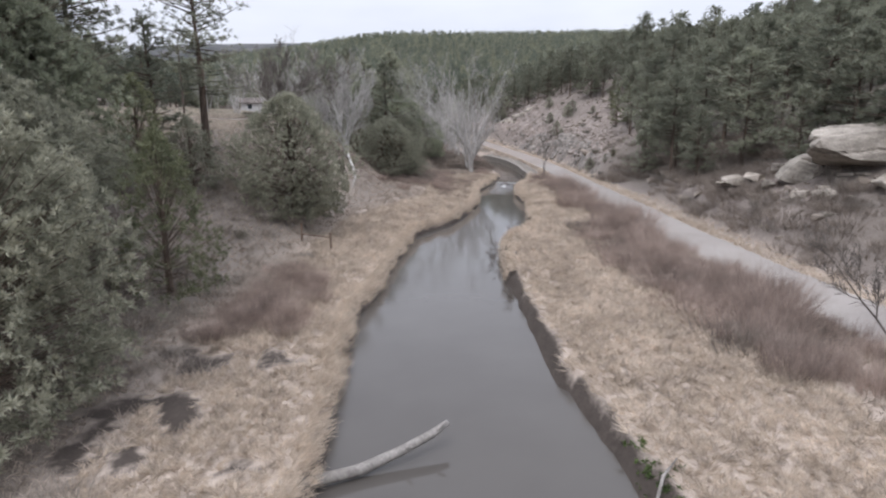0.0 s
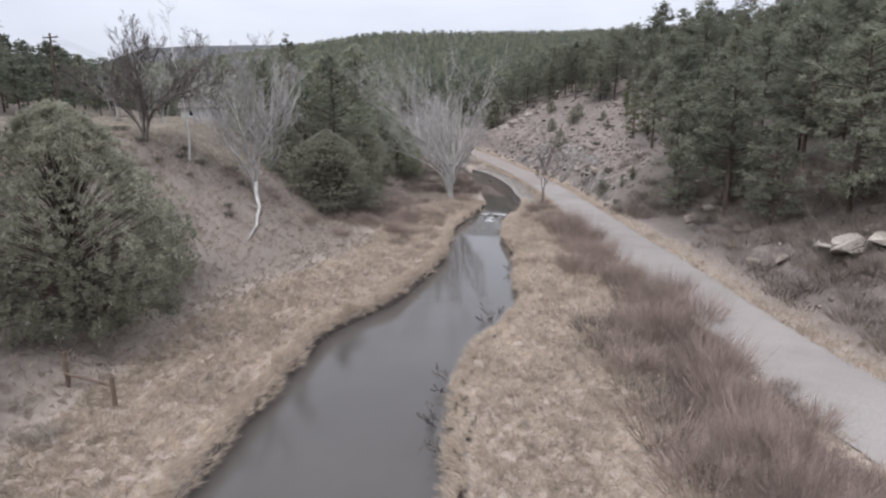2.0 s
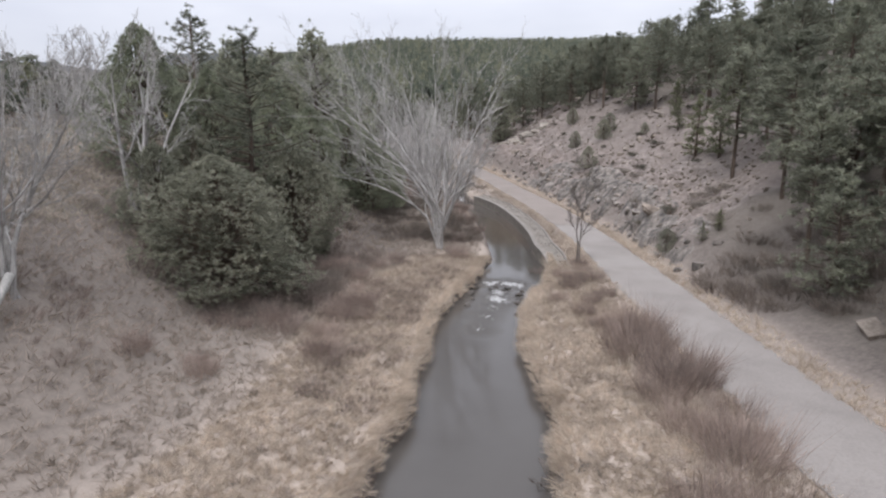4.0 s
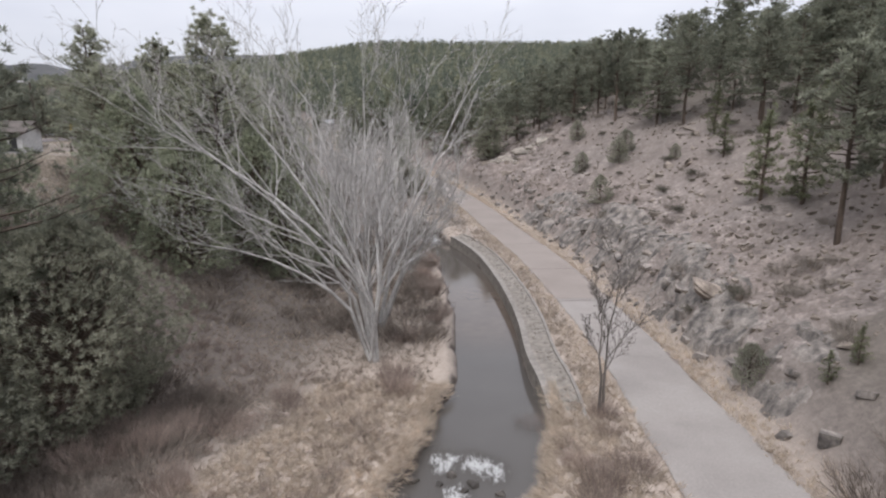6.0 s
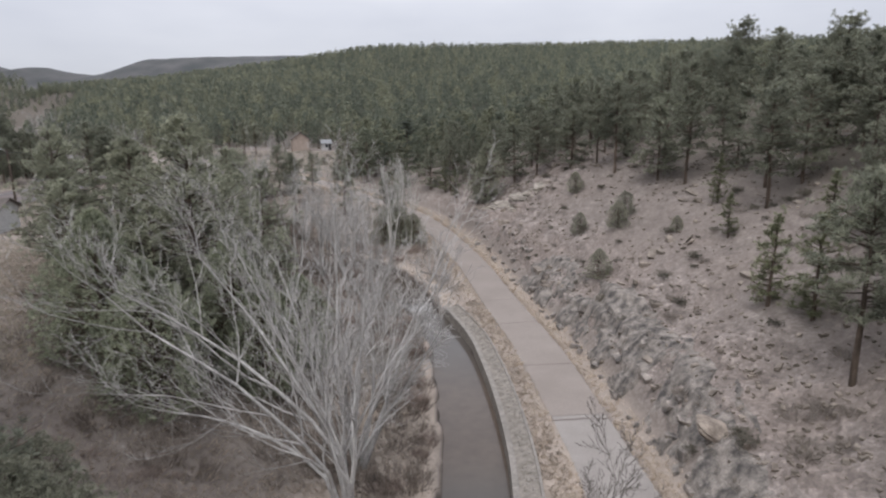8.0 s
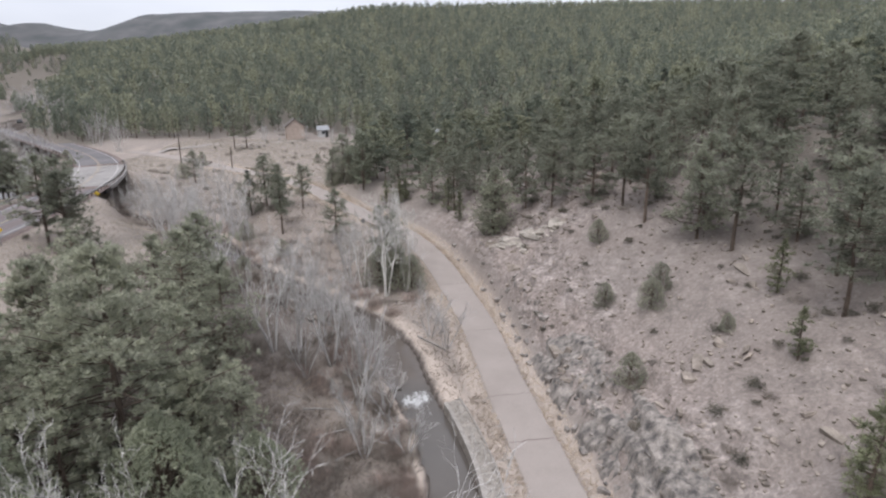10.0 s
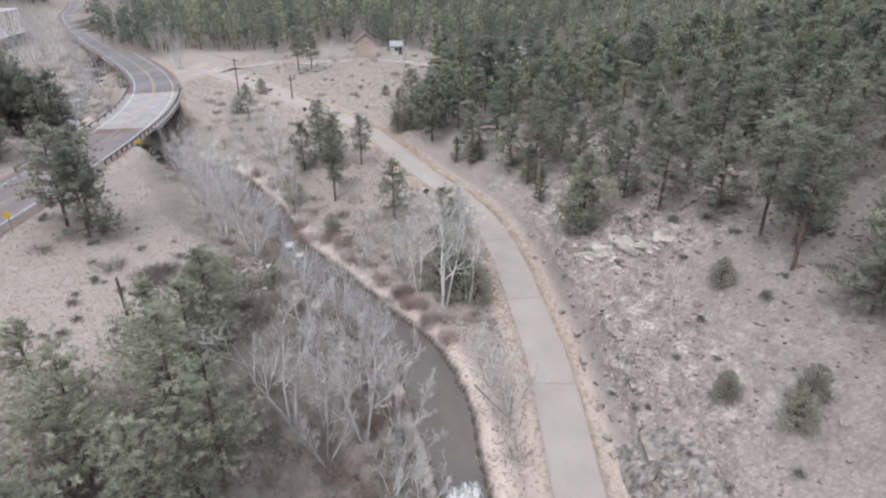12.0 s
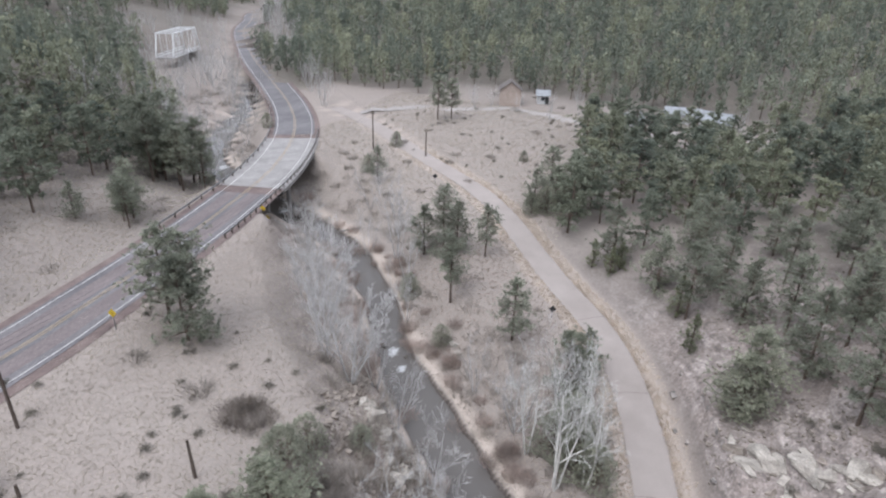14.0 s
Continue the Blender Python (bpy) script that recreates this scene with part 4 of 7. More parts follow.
BIG_JUNIPERS = Grove([plant_pair("juniper_tree", zip(("stem", "crown"), blob_geo(s, 9.0, 4.1, 3400, 24, 0.24, 0.052, p)), (M["bark"], M["juniper"]),
                                 "big dense grey-green juniper bushy to the ground", "juniper tree", "junipers of the valley") for s, p in ((24, 4.2), (25, 2.4))])
BUSHY = Grove([plant_pair("young_pine_tree", zip(("stem", "crown"), blob_geo(s, 7.2, 2.5, 620, 15, 0.30, 0.05, 1.5)), (M["bark"], M["young_pine"]),
                          "soft bushy young pine green down to the ground", "pine tree", "young pines on the slope") for s in (26, 27)])
GIANTS = Grove([plant_pair("pine_tree", zip(("trunk", "crown"), pine_geo(s, 14.0, 0.06, 4.9, 150, 10.5, 38, 0.30, 0.055, 0.3)), (M["bark"], M["lightened_pine"]),
                           "great full-crowned grey-green pine beside the creek grove", "pine tree", "pines of the valley") for s in (7, 8)])
GROVE_PINES = Grove([plant_pair("pine_tree", zip(("trunk", "crown"), pine_geo(s, 10.5, 0.14, 3.2, 92, 7.5, 24, 0.30, 0.058, 0.4)), (M["bark"], M["lightened_pine"]),
                                "full-crowned grey-green pine of the creek grove", "pine tree", "pines of the valley") for s in (16, 17, 18)])
AIRY = Grove([plant_pair("pine_tree", zip(("trunk", "crown"), pine_geo(s, 14.0, 0.38, 3.3, 50, 7.5, 22, 0.28, 0.048, 0.9)), (M["bark"], M["pine"]),
                         "slender open-crowned ponderosa pine on the bank", "pine tree", "pines of the valley") for s in (9, 10)])
NEAR_PINES = Grove([plant_pair("pine_tree", zip(("trunk", "crown"), pine_geo(s, 11.5, b, 3.1, 96, 7.5, 28, 0.26, 0.042, 0.4)), (M["bark"], M["pine"]),
                               "tall ponderosa pine with dark trunk and soft green needles", "pine tree", "pines of the valley") for s, b in ((14, 0.2), (15, 0.12))])
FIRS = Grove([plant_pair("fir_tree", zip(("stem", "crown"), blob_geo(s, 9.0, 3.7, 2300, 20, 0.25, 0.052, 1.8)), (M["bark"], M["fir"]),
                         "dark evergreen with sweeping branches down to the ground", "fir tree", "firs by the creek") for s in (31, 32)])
WILLOWS = Grove([plant_pair("willow_shrub", [("thicket", twig_geo(s, 190, 2.1, 1.9, 0.55, 0.007, 5))], (M["willow"],), "leafless reddish brown willow shrub of thin stems", "shrub",
                            "willows by the creek") for s in (41, 42, 43, 44)])
BRUSHES = Grove([plant_pair("brush_shrub", [("thicket", twig_geo(s, 120, 1.1, 1.5, 0.9, 0.008, 6))], (M["brush"],), "low tangled leafless grey-brown brush", "shrub",
                            "brush on the slopes") for s in (51, 52, 53)])
SAGES = Grove([plant_pair("sage_shrub", [("leaves", sprays(np.random.default_rng(s).normal(0, 0.3, (90, 3)) * np.array([1, 1, 0.45]) + np.array([0, 0, 0.3]),
                                                           np.tile([0, 0, 0.8], (90, 1)), 10, 0.16, 0.035, np.random.default_rng(s)))], (M["sage"],),
                          "small pale grey sage bush", "shrub", "sage bushes") for s in (61, 62)])


def cottonwood(seed, x, y, stems, height, spread_out, label, lean=(0, 0), r0=0.16, mat="pale_bark", name="cottonwood_tree", levels=4, kids=1.25, ways=None, reach=None, thin=0.013, bends=None):
    limbs, twigs = bare_geo(seed, stems, height, spread_out, levels, lean, r0, 0.0, kids, thin, ways, reach, bends)
    ob = thing(name, label, "bare tree", (x, y, ground(x, y)))
    part("trunk", limbs, M[mat], ob)
    part("branchwork", twigs, M[mat], ob)
    return ob


# near trees, one by one
AIRY.set(0, -16.7, 43.0, 1.1)
AIRY.set(1, -17.1, 43.7, 1.04)
NEAR_PINES.set(0, -19.2, 40.2, 0.86)
NEAR_PINES.set(1, -23.8, 34.5, 1.3)
NEAR_PINES.set(0, -27.5, 32.0, 1.3)
NEAR_PINES.set(1, -24.6, 36.4, 1.4)
NEAR_PINES.set(0, -22.6, 37.6, 1.3)
NEAR_PINES.set(0, -21.7, 33.4, 1.28, 2.0)
FIRS.set(1, -20.8, 31.0, 1.15)
NEAR_PINES.set(1, -21.8, 29.0, 1.15)
BUSHY.set(0, -13.2, 26.9, 1.1, label="soft bushy young pine beside the creek's grassy bank")
BUSHY.set(1, -18.6, 36.5, 0.9)
NEAR_PINES.set(0, -7.2, 85.4, 1.25)
FIRS.set(1, -11.0, 88.6, 1.0)
NEAR_PINES.set(1, -13.0, 91.5, 1.1)
FIRS.set(0, -15.0, 87.0, 1.1)
BIG_JUNIPERS.set(0, -10.9, 43.6, 1.0, 0.5, label="big round grey-green juniper on the bank behind a fence")
JUNIPERS.set(1, -16.5, 39.0, 1.0)
BIG_JUNIPERS.set(1, -13.8, 14.8, 1.12, 1.0, label="huge dense grey-green juniper rising beside the creek")
BIG_JUNIPERS.set(1, -17.4, 21.0, 1.08)
BIG_JUNIPERS.set(0, -20.0, 28.0, 0.85)
FIRS.set(0, -22.5, 24.0, 1.3)
FIRS.set(1, -21.5, 27.5, 1.35)
FIRS.set(0, -25.5, 29.5, 1.6)
BIG_JUNIPERS.set(0, -18.8, 24.5, 0.9)
JUNIPERS.set(2, -10.4, 50.4, 0.88)
BIG_JUNIPERS.set(1, -6.3, 76.4, 1.08, 2.0, tall=0.74, label="wide brownish juniper above the creek meadow")
JUNIPERS.set(0, -10.5, 78.5, 1.2)
FIRS.set(1, -6.5, 101.0, 0.95)
FIRS.set(0, -2.0, 107.0, 0.85)
FIRS.set(0, -10.5, 103.5, 1.0)
FIRS.set(1, -4.5, 108.5, 1.0)
FIRS.set(1, -0.8, 112.5, 0.8)
GIANTS.set(0, -8.2, 111.9, 1.15)
GROVE_PINES.set(2, -17.1, 111.3, 1.08)
GIANTS.set(1, -13.0, 113.5, 0.85)
GIANTS.set(0, -12.8, 135.2, 0.66, 2.2, label="broad full-crowned pine on the litter slope above the creek")
GIANTS.set(1, -15.6, 132.0, 0.55)
GIANTS.set(0, 17.2, 165.8, 0.70, 4.0, label="broad low-branched grey-green pine above the lane")
GIANTS.set(1, -4.6, 112.6, 0.68)
BIG_JUNIPERS.set(0, -4.7, 86.2, 0.84, 1.3, label="grey-green juniper spreading over the creek meadow")
JUNIPERS.set(0, -5.6, 81.6, 1.0)
JUNIPERS.set(1, -10.5, 84.0, 1.3)
JUNIPERS.set(2, -6.2, 90.6, 0.9)
for i, (x, y, s) in enumerate(((-16.2, 110.0, 0.72), (-14.8, 117.0, 0.8), (-10.8, 126.5, 0.85), (-8.2, 119.5, 0.8), (-13.2, 121.5, 0.8), (-9.2, 108.0, 0.8), (-6.0, 114.0, 0.75), (-13.6, 106.5, 0.75),
                               (-18.5, 114.5, 0.8), (-11.5, 130.5, 0.8), (-16.8, 123.5, 0.8), (-7.0, 124.5, 0.8), (-3.2, 116.5, 0.7))):
    GROVE_PINES.set(i, x, y, s * 1.15)
for i, (x, y, s) in enumerate(((-39.4, 152.8, 1.05), (-36.2, 151.8, 1.15), (-37.6, 154.2, 1.0), (-17.2, 177.8, 0.88), (-25.6, 187.8, 0.85), (-23.2, 189.6, 0.85), (-16.4, 189.2, 0.72), (-20.5, 188.0, 0.8),
                               (-7.2, 172.8, 0.8), (-42.9, 205.4, 0.65), (0.7, 167.0, 0.95), (-61.5, 167.7, 0.65), (-63.5, 168.7, 0.6), (-67.5, 164.5, 0.6), (-74.4, 189.7, 1.05), (-78, 190, 1.1), (-72, 193, 1.0),
                               (-76, 194.5, 1.0), (24.8, 162.3, 1.0), (29.0, 157.4, 1.0), (31.3, 151.5, 0.95), (32.4, 146.4, 1.0), (36.1, 141.0, 1.0), (37.7, 136.6, 1.05),
                               (39.4, 122.2, 0.95), (43.9, 124.7, 0.95), (49.4, 129.4, 0.95), (49.9, 126.0, 1.0), (40.2, 108.6, 0.85), (-48.5, 246, 0.9), (-46, 248.5, 0.85), (2.0, 170.5, 0.7))):
    PINES.set((i * 5 + i // 3) % 6, x, y, s)
for i, (x, y, s) in enumerate(((32.6, 108.2, 1.35), (33.5, 104.6, 1.4), (39.5, 113.0, 0.95), (26.3, 87.5, 0.35), (25.1, 87.4, 0.3), (10.4, 182.0, 1.2), (12.2, 175.2, 1.0), (1.3, 190.8, 0.9),
                               (34.9, 119.5, 0.8), (37.5, 127.8, 0.95), (2.4, 192.0, 0.85), (-1.4, 192.2, 0.9))):
    YOUNG.set(i, x, y, s)
for i, (x, y, s) in enumerate(((25.3, 125.0, 0.62), (26.0, 136.8, 0.55), (29.2, 132.8, 0.6), (27.7, 147.8, 0.58), (32.8, 125.6, 0.32), (30.4, 134.6, 0.55), (-15.8, 140.5, 1.25), (-6.7, 121.5, 0.9),
                               (-16.5, 144.5, 0.8), (-21.7, 227.5, 0.48), (-14.0, 205.5, 0.8), (-11.6, 205.6, 1.0), (-9, 208, 1.0), (-24, 179.5, 0.8), (-15.6, 171, 0.6), (16.9, 166.2, 1.3),
                               (-49.5, 226, 0.7), (-47, 209, 0.7), (-80, 222, 0.7), (-13.4, 147.8, 0.6), (23.8, 90.9, 0.4))):
    JUNIPERS.set(i, x, y, s)

cottonwood(71, 5.7, 94.7, 10, 15.5, 0.40, "large leafless pale cottonwood with many leaning stems on the bank", (0, 0), 0.145, kids=1.12, thin=0.011,
           ways=[(-0.26, 0.0, 1), (-0.2, -0.2, 1), (-0.14, 0.2, 1), (-0.08, 0, 1), (0, 0.15, 1), (0.05, -0.15, 1), (0.08, 0.1, 1), (-0.3, -0.1, 1), (-0.03, 0, 1), (-0.2, 0.2, 1)],
           bends=[(-1.5, 0.1, 0.85), (-1.15, -0.3, 1.0), (-0.8, 0.3, 1.2), (-0.3, 0, 1), (0, 0.2, 1), (0.15, -0.2, 1), (0.6, 0.1, 1), (-1.6, -0.1, 0.12), (-0.55, -0.1, 1), (-1.3, 0.35, 1.3)],
           reach=(1.12, 1.08, 1.0, 0.9, 0.92, 0.86, 0.98, 0.85, 0.8, 1.04))
cottonwood(72, 5.4, 99.8, 5, 10.5, 0.26, "tall leafless grey cottonwood clump by the creek", (0.08, 0), 0.17, kids=1.6)
cottonwood(73, -9.9, 65.4, 4, 9.5, 0.3, "leafless white cottonwood with a drooping broken limb on the slope", (0, 0), 0.13, kids=1.6,
           ways=[(-0.2, 0, 1), (-0.1, 0.15, 1), (0.02, -0.1, 1), (0.06, 0.1, 1)], bends=[(-1.0, 0.1, 0.9), (-0.45, 0.3, 1), (0.15, -0.2, 1), (0.75, 0.2, 1)], reach=(0.85, 1.0, 0.95, 0.85))
cottonwood(91, -13.8, 62.6, 1, 11.5, 0.05, "slender leafless white tree on the field's edge", (-0.12, 0), 0.11, "white_bark", kids=1.0)
cottonwood(74, -12.8, 80.5, 4, 10.5, 0.42, "leafless pale cottonwood at the edge of the field", (0.15, 0), 0.17)
cottonwood(75, -16.0, 61.3, 5, 7.0, 0.6, "leafless dark spreading tree on the field's edge", (0, 0), 0.11, "grey_bark", kids=1.7,
           ways=[(-0.5, 0, 1), (-0.2, 0.4, 1), (0.2, -0.3, 1), (0.5, 0.1, 1), (0.3, -0.2, 1)], bends=[(-1.0, 0, 0.6), (-0.4, 0.6, 1), (0.2, -0.5, 1), (0.9, 0.2, 0.8), (1.2, -0.3, 0.1)], reach=(0.9, 0.95, 0.9, 0.9, 1.0))
cottonwood(76, 16.4, 89.1, 2, 6.6, 0.03, "small dark leafless tree beside the lane", (0, 0), 0.085, "grey_bark", "small_tree", 4, 1.5)
cottonwood(77, -5.4, 131.6, 3, 10.5, 0.25, "leafless white cottonwood above the creek", (-0.1, 0), 0.14, kids=1.3)
cottonwood(78, -0.4, 133.0, 3, 10.0, 0.28, "leafless white cottonwood above the creek", (0.0, 0), 0.13, kids=1.3)
cottonwood(86, -3.2, 132.4, 2, 11.0, 0.15, "leafless white cottonwood above the creek", (0.0, 0), 0.13, kids=1.3)
cottonwood(87, 2.6, 129.6, 4, 7.0, 0.35, "leafless pale cottonwood leaning over the creek", (0.15, 0), 0.10)
cottonwood(79, 2.4, 155.4, 3, 12.5, 0.12, "tall leafless white cottonwood by the lane", (0.04, 0), 0.17, "white_bark", kids=1.35, thin=0.014)
for x, y, q in ((3.8, 157.6, 1.15), (5.6, 156.6, 1.0), (1.2, 159.2, 1.1), (2.6, 161.4, 1.2)):
    JUNIPERS.set(0, x, y, q)
cottonwood(88, 4.9, 156.0, 3, 10.5, 0.2, "leafless white cottonwood by the lane", (0.06, 0.1), 0.13, "white_bark", kids=1.35, thin=0.014)
cottonwood(90, -1.2, 158.6, 3, 9.5, 0.22, "leafless white cottonwood by the lane", (-0.1, 0.1), 0.12, "white_bark", kids=1.35, thin=0.014)
cottonwood(92, 0.6, 163.5, 3, 9.5, 0.25, "leafless pale cottonwood by the lane", (0, 0), 0.12, kids=1.3)
cottonwood(80, -3.1, 161.0, 4, 8.5, 0.3, "leafless pale cottonwood on the creek bank", (0, 0), 0.11)
cottonwood(81, -20.0, 157.0, 5, 10.0, 0.42, "leafless pale tree on the creek's far bank", (0.1, 0), 0.13, kids=1.6)
cottonwood(82, -27.0, 163.0, 5, 9.5, 0.4, "leafless pale tree on the creek's far bank", (0, 0), 0.12, kids=1.6)
cottonwood(83, -29.8, 187.2, 4, 9.0, 0.25, "leafless pale tree beside the creek", (0, 0), 0.11)
cottonwood(84, 19.2, 20.6, 3, 5.6, 0.5, "dark leafless small tree at the lane's edge", (-0.35, 0), 0.07, "grey_bark", "small_tree", 4, 1.7)
cottonwood(85, -33, 171, 5, 8.5, 0.4, "leafless pale tree on the creek's far bank", (0, 0), 0.11, kids=1.6)
cottonwood(89, -40, 181, 4, 7.5, 0.4, "leafless pale tree on the creek's far bank", (0, 0), 0.10)
BARES = Grove([plant_pair("bare_tree", zip(("trunk", "branchwork"), bare_geo(q, 4, 9.0, 0.35, 3, (0, 0), 0.10, 0.0, 1.25, 0.014)), (M["pale_bark"], M["pale_bark"]),
                          "leafless grey tree in the creek's gorge", "bare tree", "bare trees along the creek") for q in (301, 302, 303, 304)])
for p in CREEK_LINE[(CREEK_LINE[:, 1] > 212) & (CREEK_LINE[:, 1] < 400)]:
    for _ in range(7):
        q = random.uniform(0, 6.283), random.uniform(4, 26) if p[1] < 300 else random.uniform(4, 40)
        x, y = p[0] + math.cos(q[0]) * q[1], p[1] + math.sin(q[0]) * q[1]
        if near(np.array([x]), np.array([y]), HIGHWAY_LINE)[0][0] > 8:
            BARES.set(random.randrange(4), x, y, random.uniform(0.6, 1.05))
for _ in range(75):
    x, y = random.uniform(-215, -115), random.uniform(232, 380)
    if near(np.array([x]), np.array([y]), HIGHWAY_LINE)[0][0] > 9 and math.hypot(x + 172, y - 292) > 16:
        BARES.set(random.randrange(4), x, y, random.uniform(0.55, 1.0))
for x, y, q in ((-24, 96, 0.75), (-28, 101, 0.8), (-31, 94, 0.7), (-34, 104, 0.85), (-26, 108, 0.8), (-37, 98, 0.7), (-21, 102, 0.7), (-32, 112, 0.8)):
    BARES.set(random.randrange(4), x, y, q, label="leafless grey tree at the field's far side")
for x, y, q in ((-44.5, 261, 0.5), (-41.5, 265.5, 0.55), (-47, 266, 0.6), (-33, 262, 0.4), (-26, 268, 0.5), (-20, 273, 0.6), (-24, 258, 0.4), (8, 268, 0.5), (19, 272, 0.55)):
    BARES.set(random.randrange(4), x, y, q, label="small leafless grey tree on the dry meadow")
for x, y, q in ((-14, 206.5, 0.8), (-11, 208.5, 0.85), (-8.5, 211, 0.8), (-12.5, 211.5, 0.9), (-6.5, 206.5, 0.7)):
    PINES.set(random.randrange(6), x, y, q)
for x, y, q in ((-37, 176, 0.9), (-44, 184, 0.8), (-24, 159, 0.9), (-31, 166, 1.0), (-47, 189.5, 0.7), (-36, 189, 0.8), (-30, 169.5, 0.9), (-22, 174.5, 0.7), (-50, 193.5, 0.7), (-19, 160.5, 0.8), (-14.5, 156.6, 0.8), (-26, 183, 0.9), (-33, 193, 0.9),
                (-41, 199, 0.8), (-5, 167, 0.6), (-9, 165, 0.6)):
    BARES.set(random.randrange(4), x, y, q, label="leafless pale tree on the creek's bank")
for x, y, q in ((3.0, 130.6, 0.6), (-2.6, 141.4, 0.7), (-0.6, 139.6, 0.6), (-5.2, 143.6, 0.7), (-2.0, 129.4, 0.6)):
    BARES.set(random.randrange(4), x, y, q, label="leafless pale tree leaning over the creek")
for x, y, q in ((-76.5, 186, 1.25), (-79.5, 189.5, 1.3), (-82, 193, 1.2), (-71.5, 187.5, 1.0), (-80.5, 195.5, 1.2), (-76, 196, 1.1), (-84.5, 196, 1.1), (-66, 172, 0.75), (-63.4, 170.2, 0.8)):
    PINES.set(random.randrange(6), x, y, q)
for i, (x, y, n, h, sp) in enumerate(((3.0, 125.2, 4, 5.0, 0.35), (4.2, 121.6, 5, 4.2, 0.4), (0.9, 136.2, 3, 8.5, 0.22), (2.4, 134.6, 3, 7.0, 0.3), (5.2, 128.4, 5, 4.6, 0.45), (-1.8, 137.6, 4, 8.0, 0.28),
                                     (-6.8, 140.2, 4, 7.5, 0.35), (7.4, 122.8, 5, 3.6, 0.5), (-4.4, 146.4, 4, 7.0, 0.35), (-8.2, 150.4, 4, 7.5, 0.35), (10.4, 139.6, 4, 6.0, 0.4), (8.6, 143.0, 4, 5.0, 0.4))):
    cottonwood(330 + i, x, y, n, h, sp, "leafless pale young tree on the creek's litter slope", (0, 0), 0.075, kids=1.15)

rng = np.random.default_rng(9)


def willow_band(line, side, lo, hi, near_by, far_by, y0, y1, small, large, chance=1.0):
    """Willows strewn beside the creek, on its left (1) or right (-1) bank."""
    for p in line[(line[:, 1] > y0) & (line[:, 1] < y1)]:
        for _ in range(int(rng.integers(lo, hi + 1))):
            if rng.uniform() < chance:
                WILLOWS.set(int(rng.integers(4)), p[0] - side * (p[2] + rng.uniform(near_by, far_by)) + rng.normal(0, 0.4), p[1] + rng.normal(0, 1.2), rng.uniform(small, large))


for y in np.arange(24, 90, 1.0):
    if value_noise(np.array([y / 7.0]), np.array([0.5]), 2)[0] > -0.45:
        WILLOWS.set(int(rng.integers(4)), 15.4 + rng.normal(0, 1.1), y + rng.normal(0, 0.5), rng.uniform(0.6, 1.35) * (1.0 if y < 74 else 0.55))
for _ in range(62):
    WILLOWS.set(int(rng.integers(4)), rng.uniform(12.5, 18.0), rng.uniform(12, 46), rng.uniform(0.4, 0.95))
for _ in range(40):
    WILLOWS.set(int(rng.integers(4)), rng.uniform(-6.5, 3.5), rng.uniform(66, 90), rng.uniform(0.35, 0.85))
for _ in range(36):
    WILLOWS.set(int(rng.integers(4)), rng.uniform(-10.0, -6.0), rng.uniform(21, 34), rng.uniform(0.4, 0.85))
willow_band(CREEK_LINE, 1, 0, 1, 0.8, 3.0, 88, 126, 0.4, 0.8)
willow_band(CREEK_LINE, 1, 0, 2, 0.6, 4.0, 134, 200, 0.5, 1.1)
willow_band(CREEK_LINE, -1, 0, 2, 0.8, 6.0, 148, 200, 0.5, 1.1)

# woods on the hills: the nearest as trees of their own, the rest as one mass
def woods():
    g = np.random.default_rng(77)
    x, y = g.uniform(-640, 420, 150000), g.uniform(30, 860, 150000)
    dr, sr, cr = near(x, y, ROAD_LINE)
    dh, sh, ch = near(x, y, HIGHWAY_LINE)
    dc, sc, cc = near(x, y, CREEK_LINE)
    u, d = cr[:, 1], dr - 2.2
    edge = np.interp(u, [30, 48, 56, 84, 90, 98, 104, 135, 142, 158, 168, 180, 200, 212], [11, 9, 3.0, 3.4, 8, 9, 20, 24, 20, 17, 8, 5, 4, 8])
    hill = (sr < 0) & (d > edge) & (sc <= 0) & ~((y > 205) & (x < -8 - 0.1 * (y - 205)) & (y < 268)) & ~((x < 35) & (x > -60) & (y > 250) & (y < 286)) & (sh < 0)
    north = (y > 288) & (sh < 0) & (dh > 20)
    west = (sh > 0) & (dh > np.interp(y, [95, 140, 150, 215, 240, 330, 380], [11, 14, 24, 24, 40, 48, 16]) + 12 * value_noise(x / 30, y / 30, 4)) & (dc > 9) & (y > 92) & ~((x > -184) & (x < -125) & (y > 252) & (y < 330))
    bank = (sc > 0) & (sh < 0) & (y > 255) & (dh > 10)
    keep = (hill & (y < 300)) | north | west | bank
    keep &= fbm(x, y, 45, 2, 91) > np.where(y > 170, -0.45, np.where(y < 94, -0.6, -0.3))
    x, y = x[keep], y[keep]
    cell, out = {}, []
    for i in range(len(x)):
        far = max(0.0, math.hypot(x[i] - 10, y[i] - 110) - 90)
        gap = 3.4 if y[i] < 94 else 4.3 if y[i] > 166 and far < 60 else 4.7 - min(0.5, far * 0.01) + min(0.9, max(0, far - 200) * 0.004)
        a, b = int(x[i] // 6), int(y[i] // 6)
        if all((px - x[i]) ** 2 + (py - y[i]) ** 2 > gap * gap for da in (-1, 0, 1) for db in (-1, 0, 1) for px, py in cell.get((a + da, b + db), ())):
            cell.setdefault((a, b), []).append((x[i], y[i]))
            out.append((x[i], y[i]))
    return np.array(out)


stand = woods()
reach = np.minimum(np.hypot(stand[:, 0] - 18, stand[:, 1] - 130), np.hypot(stand[:, 0] - 24, (stand[:, 1] - 62) * 0.7) + 22)
order = np.argsort(reach)
g = np.random.default_rng(5)
NEAR = 225
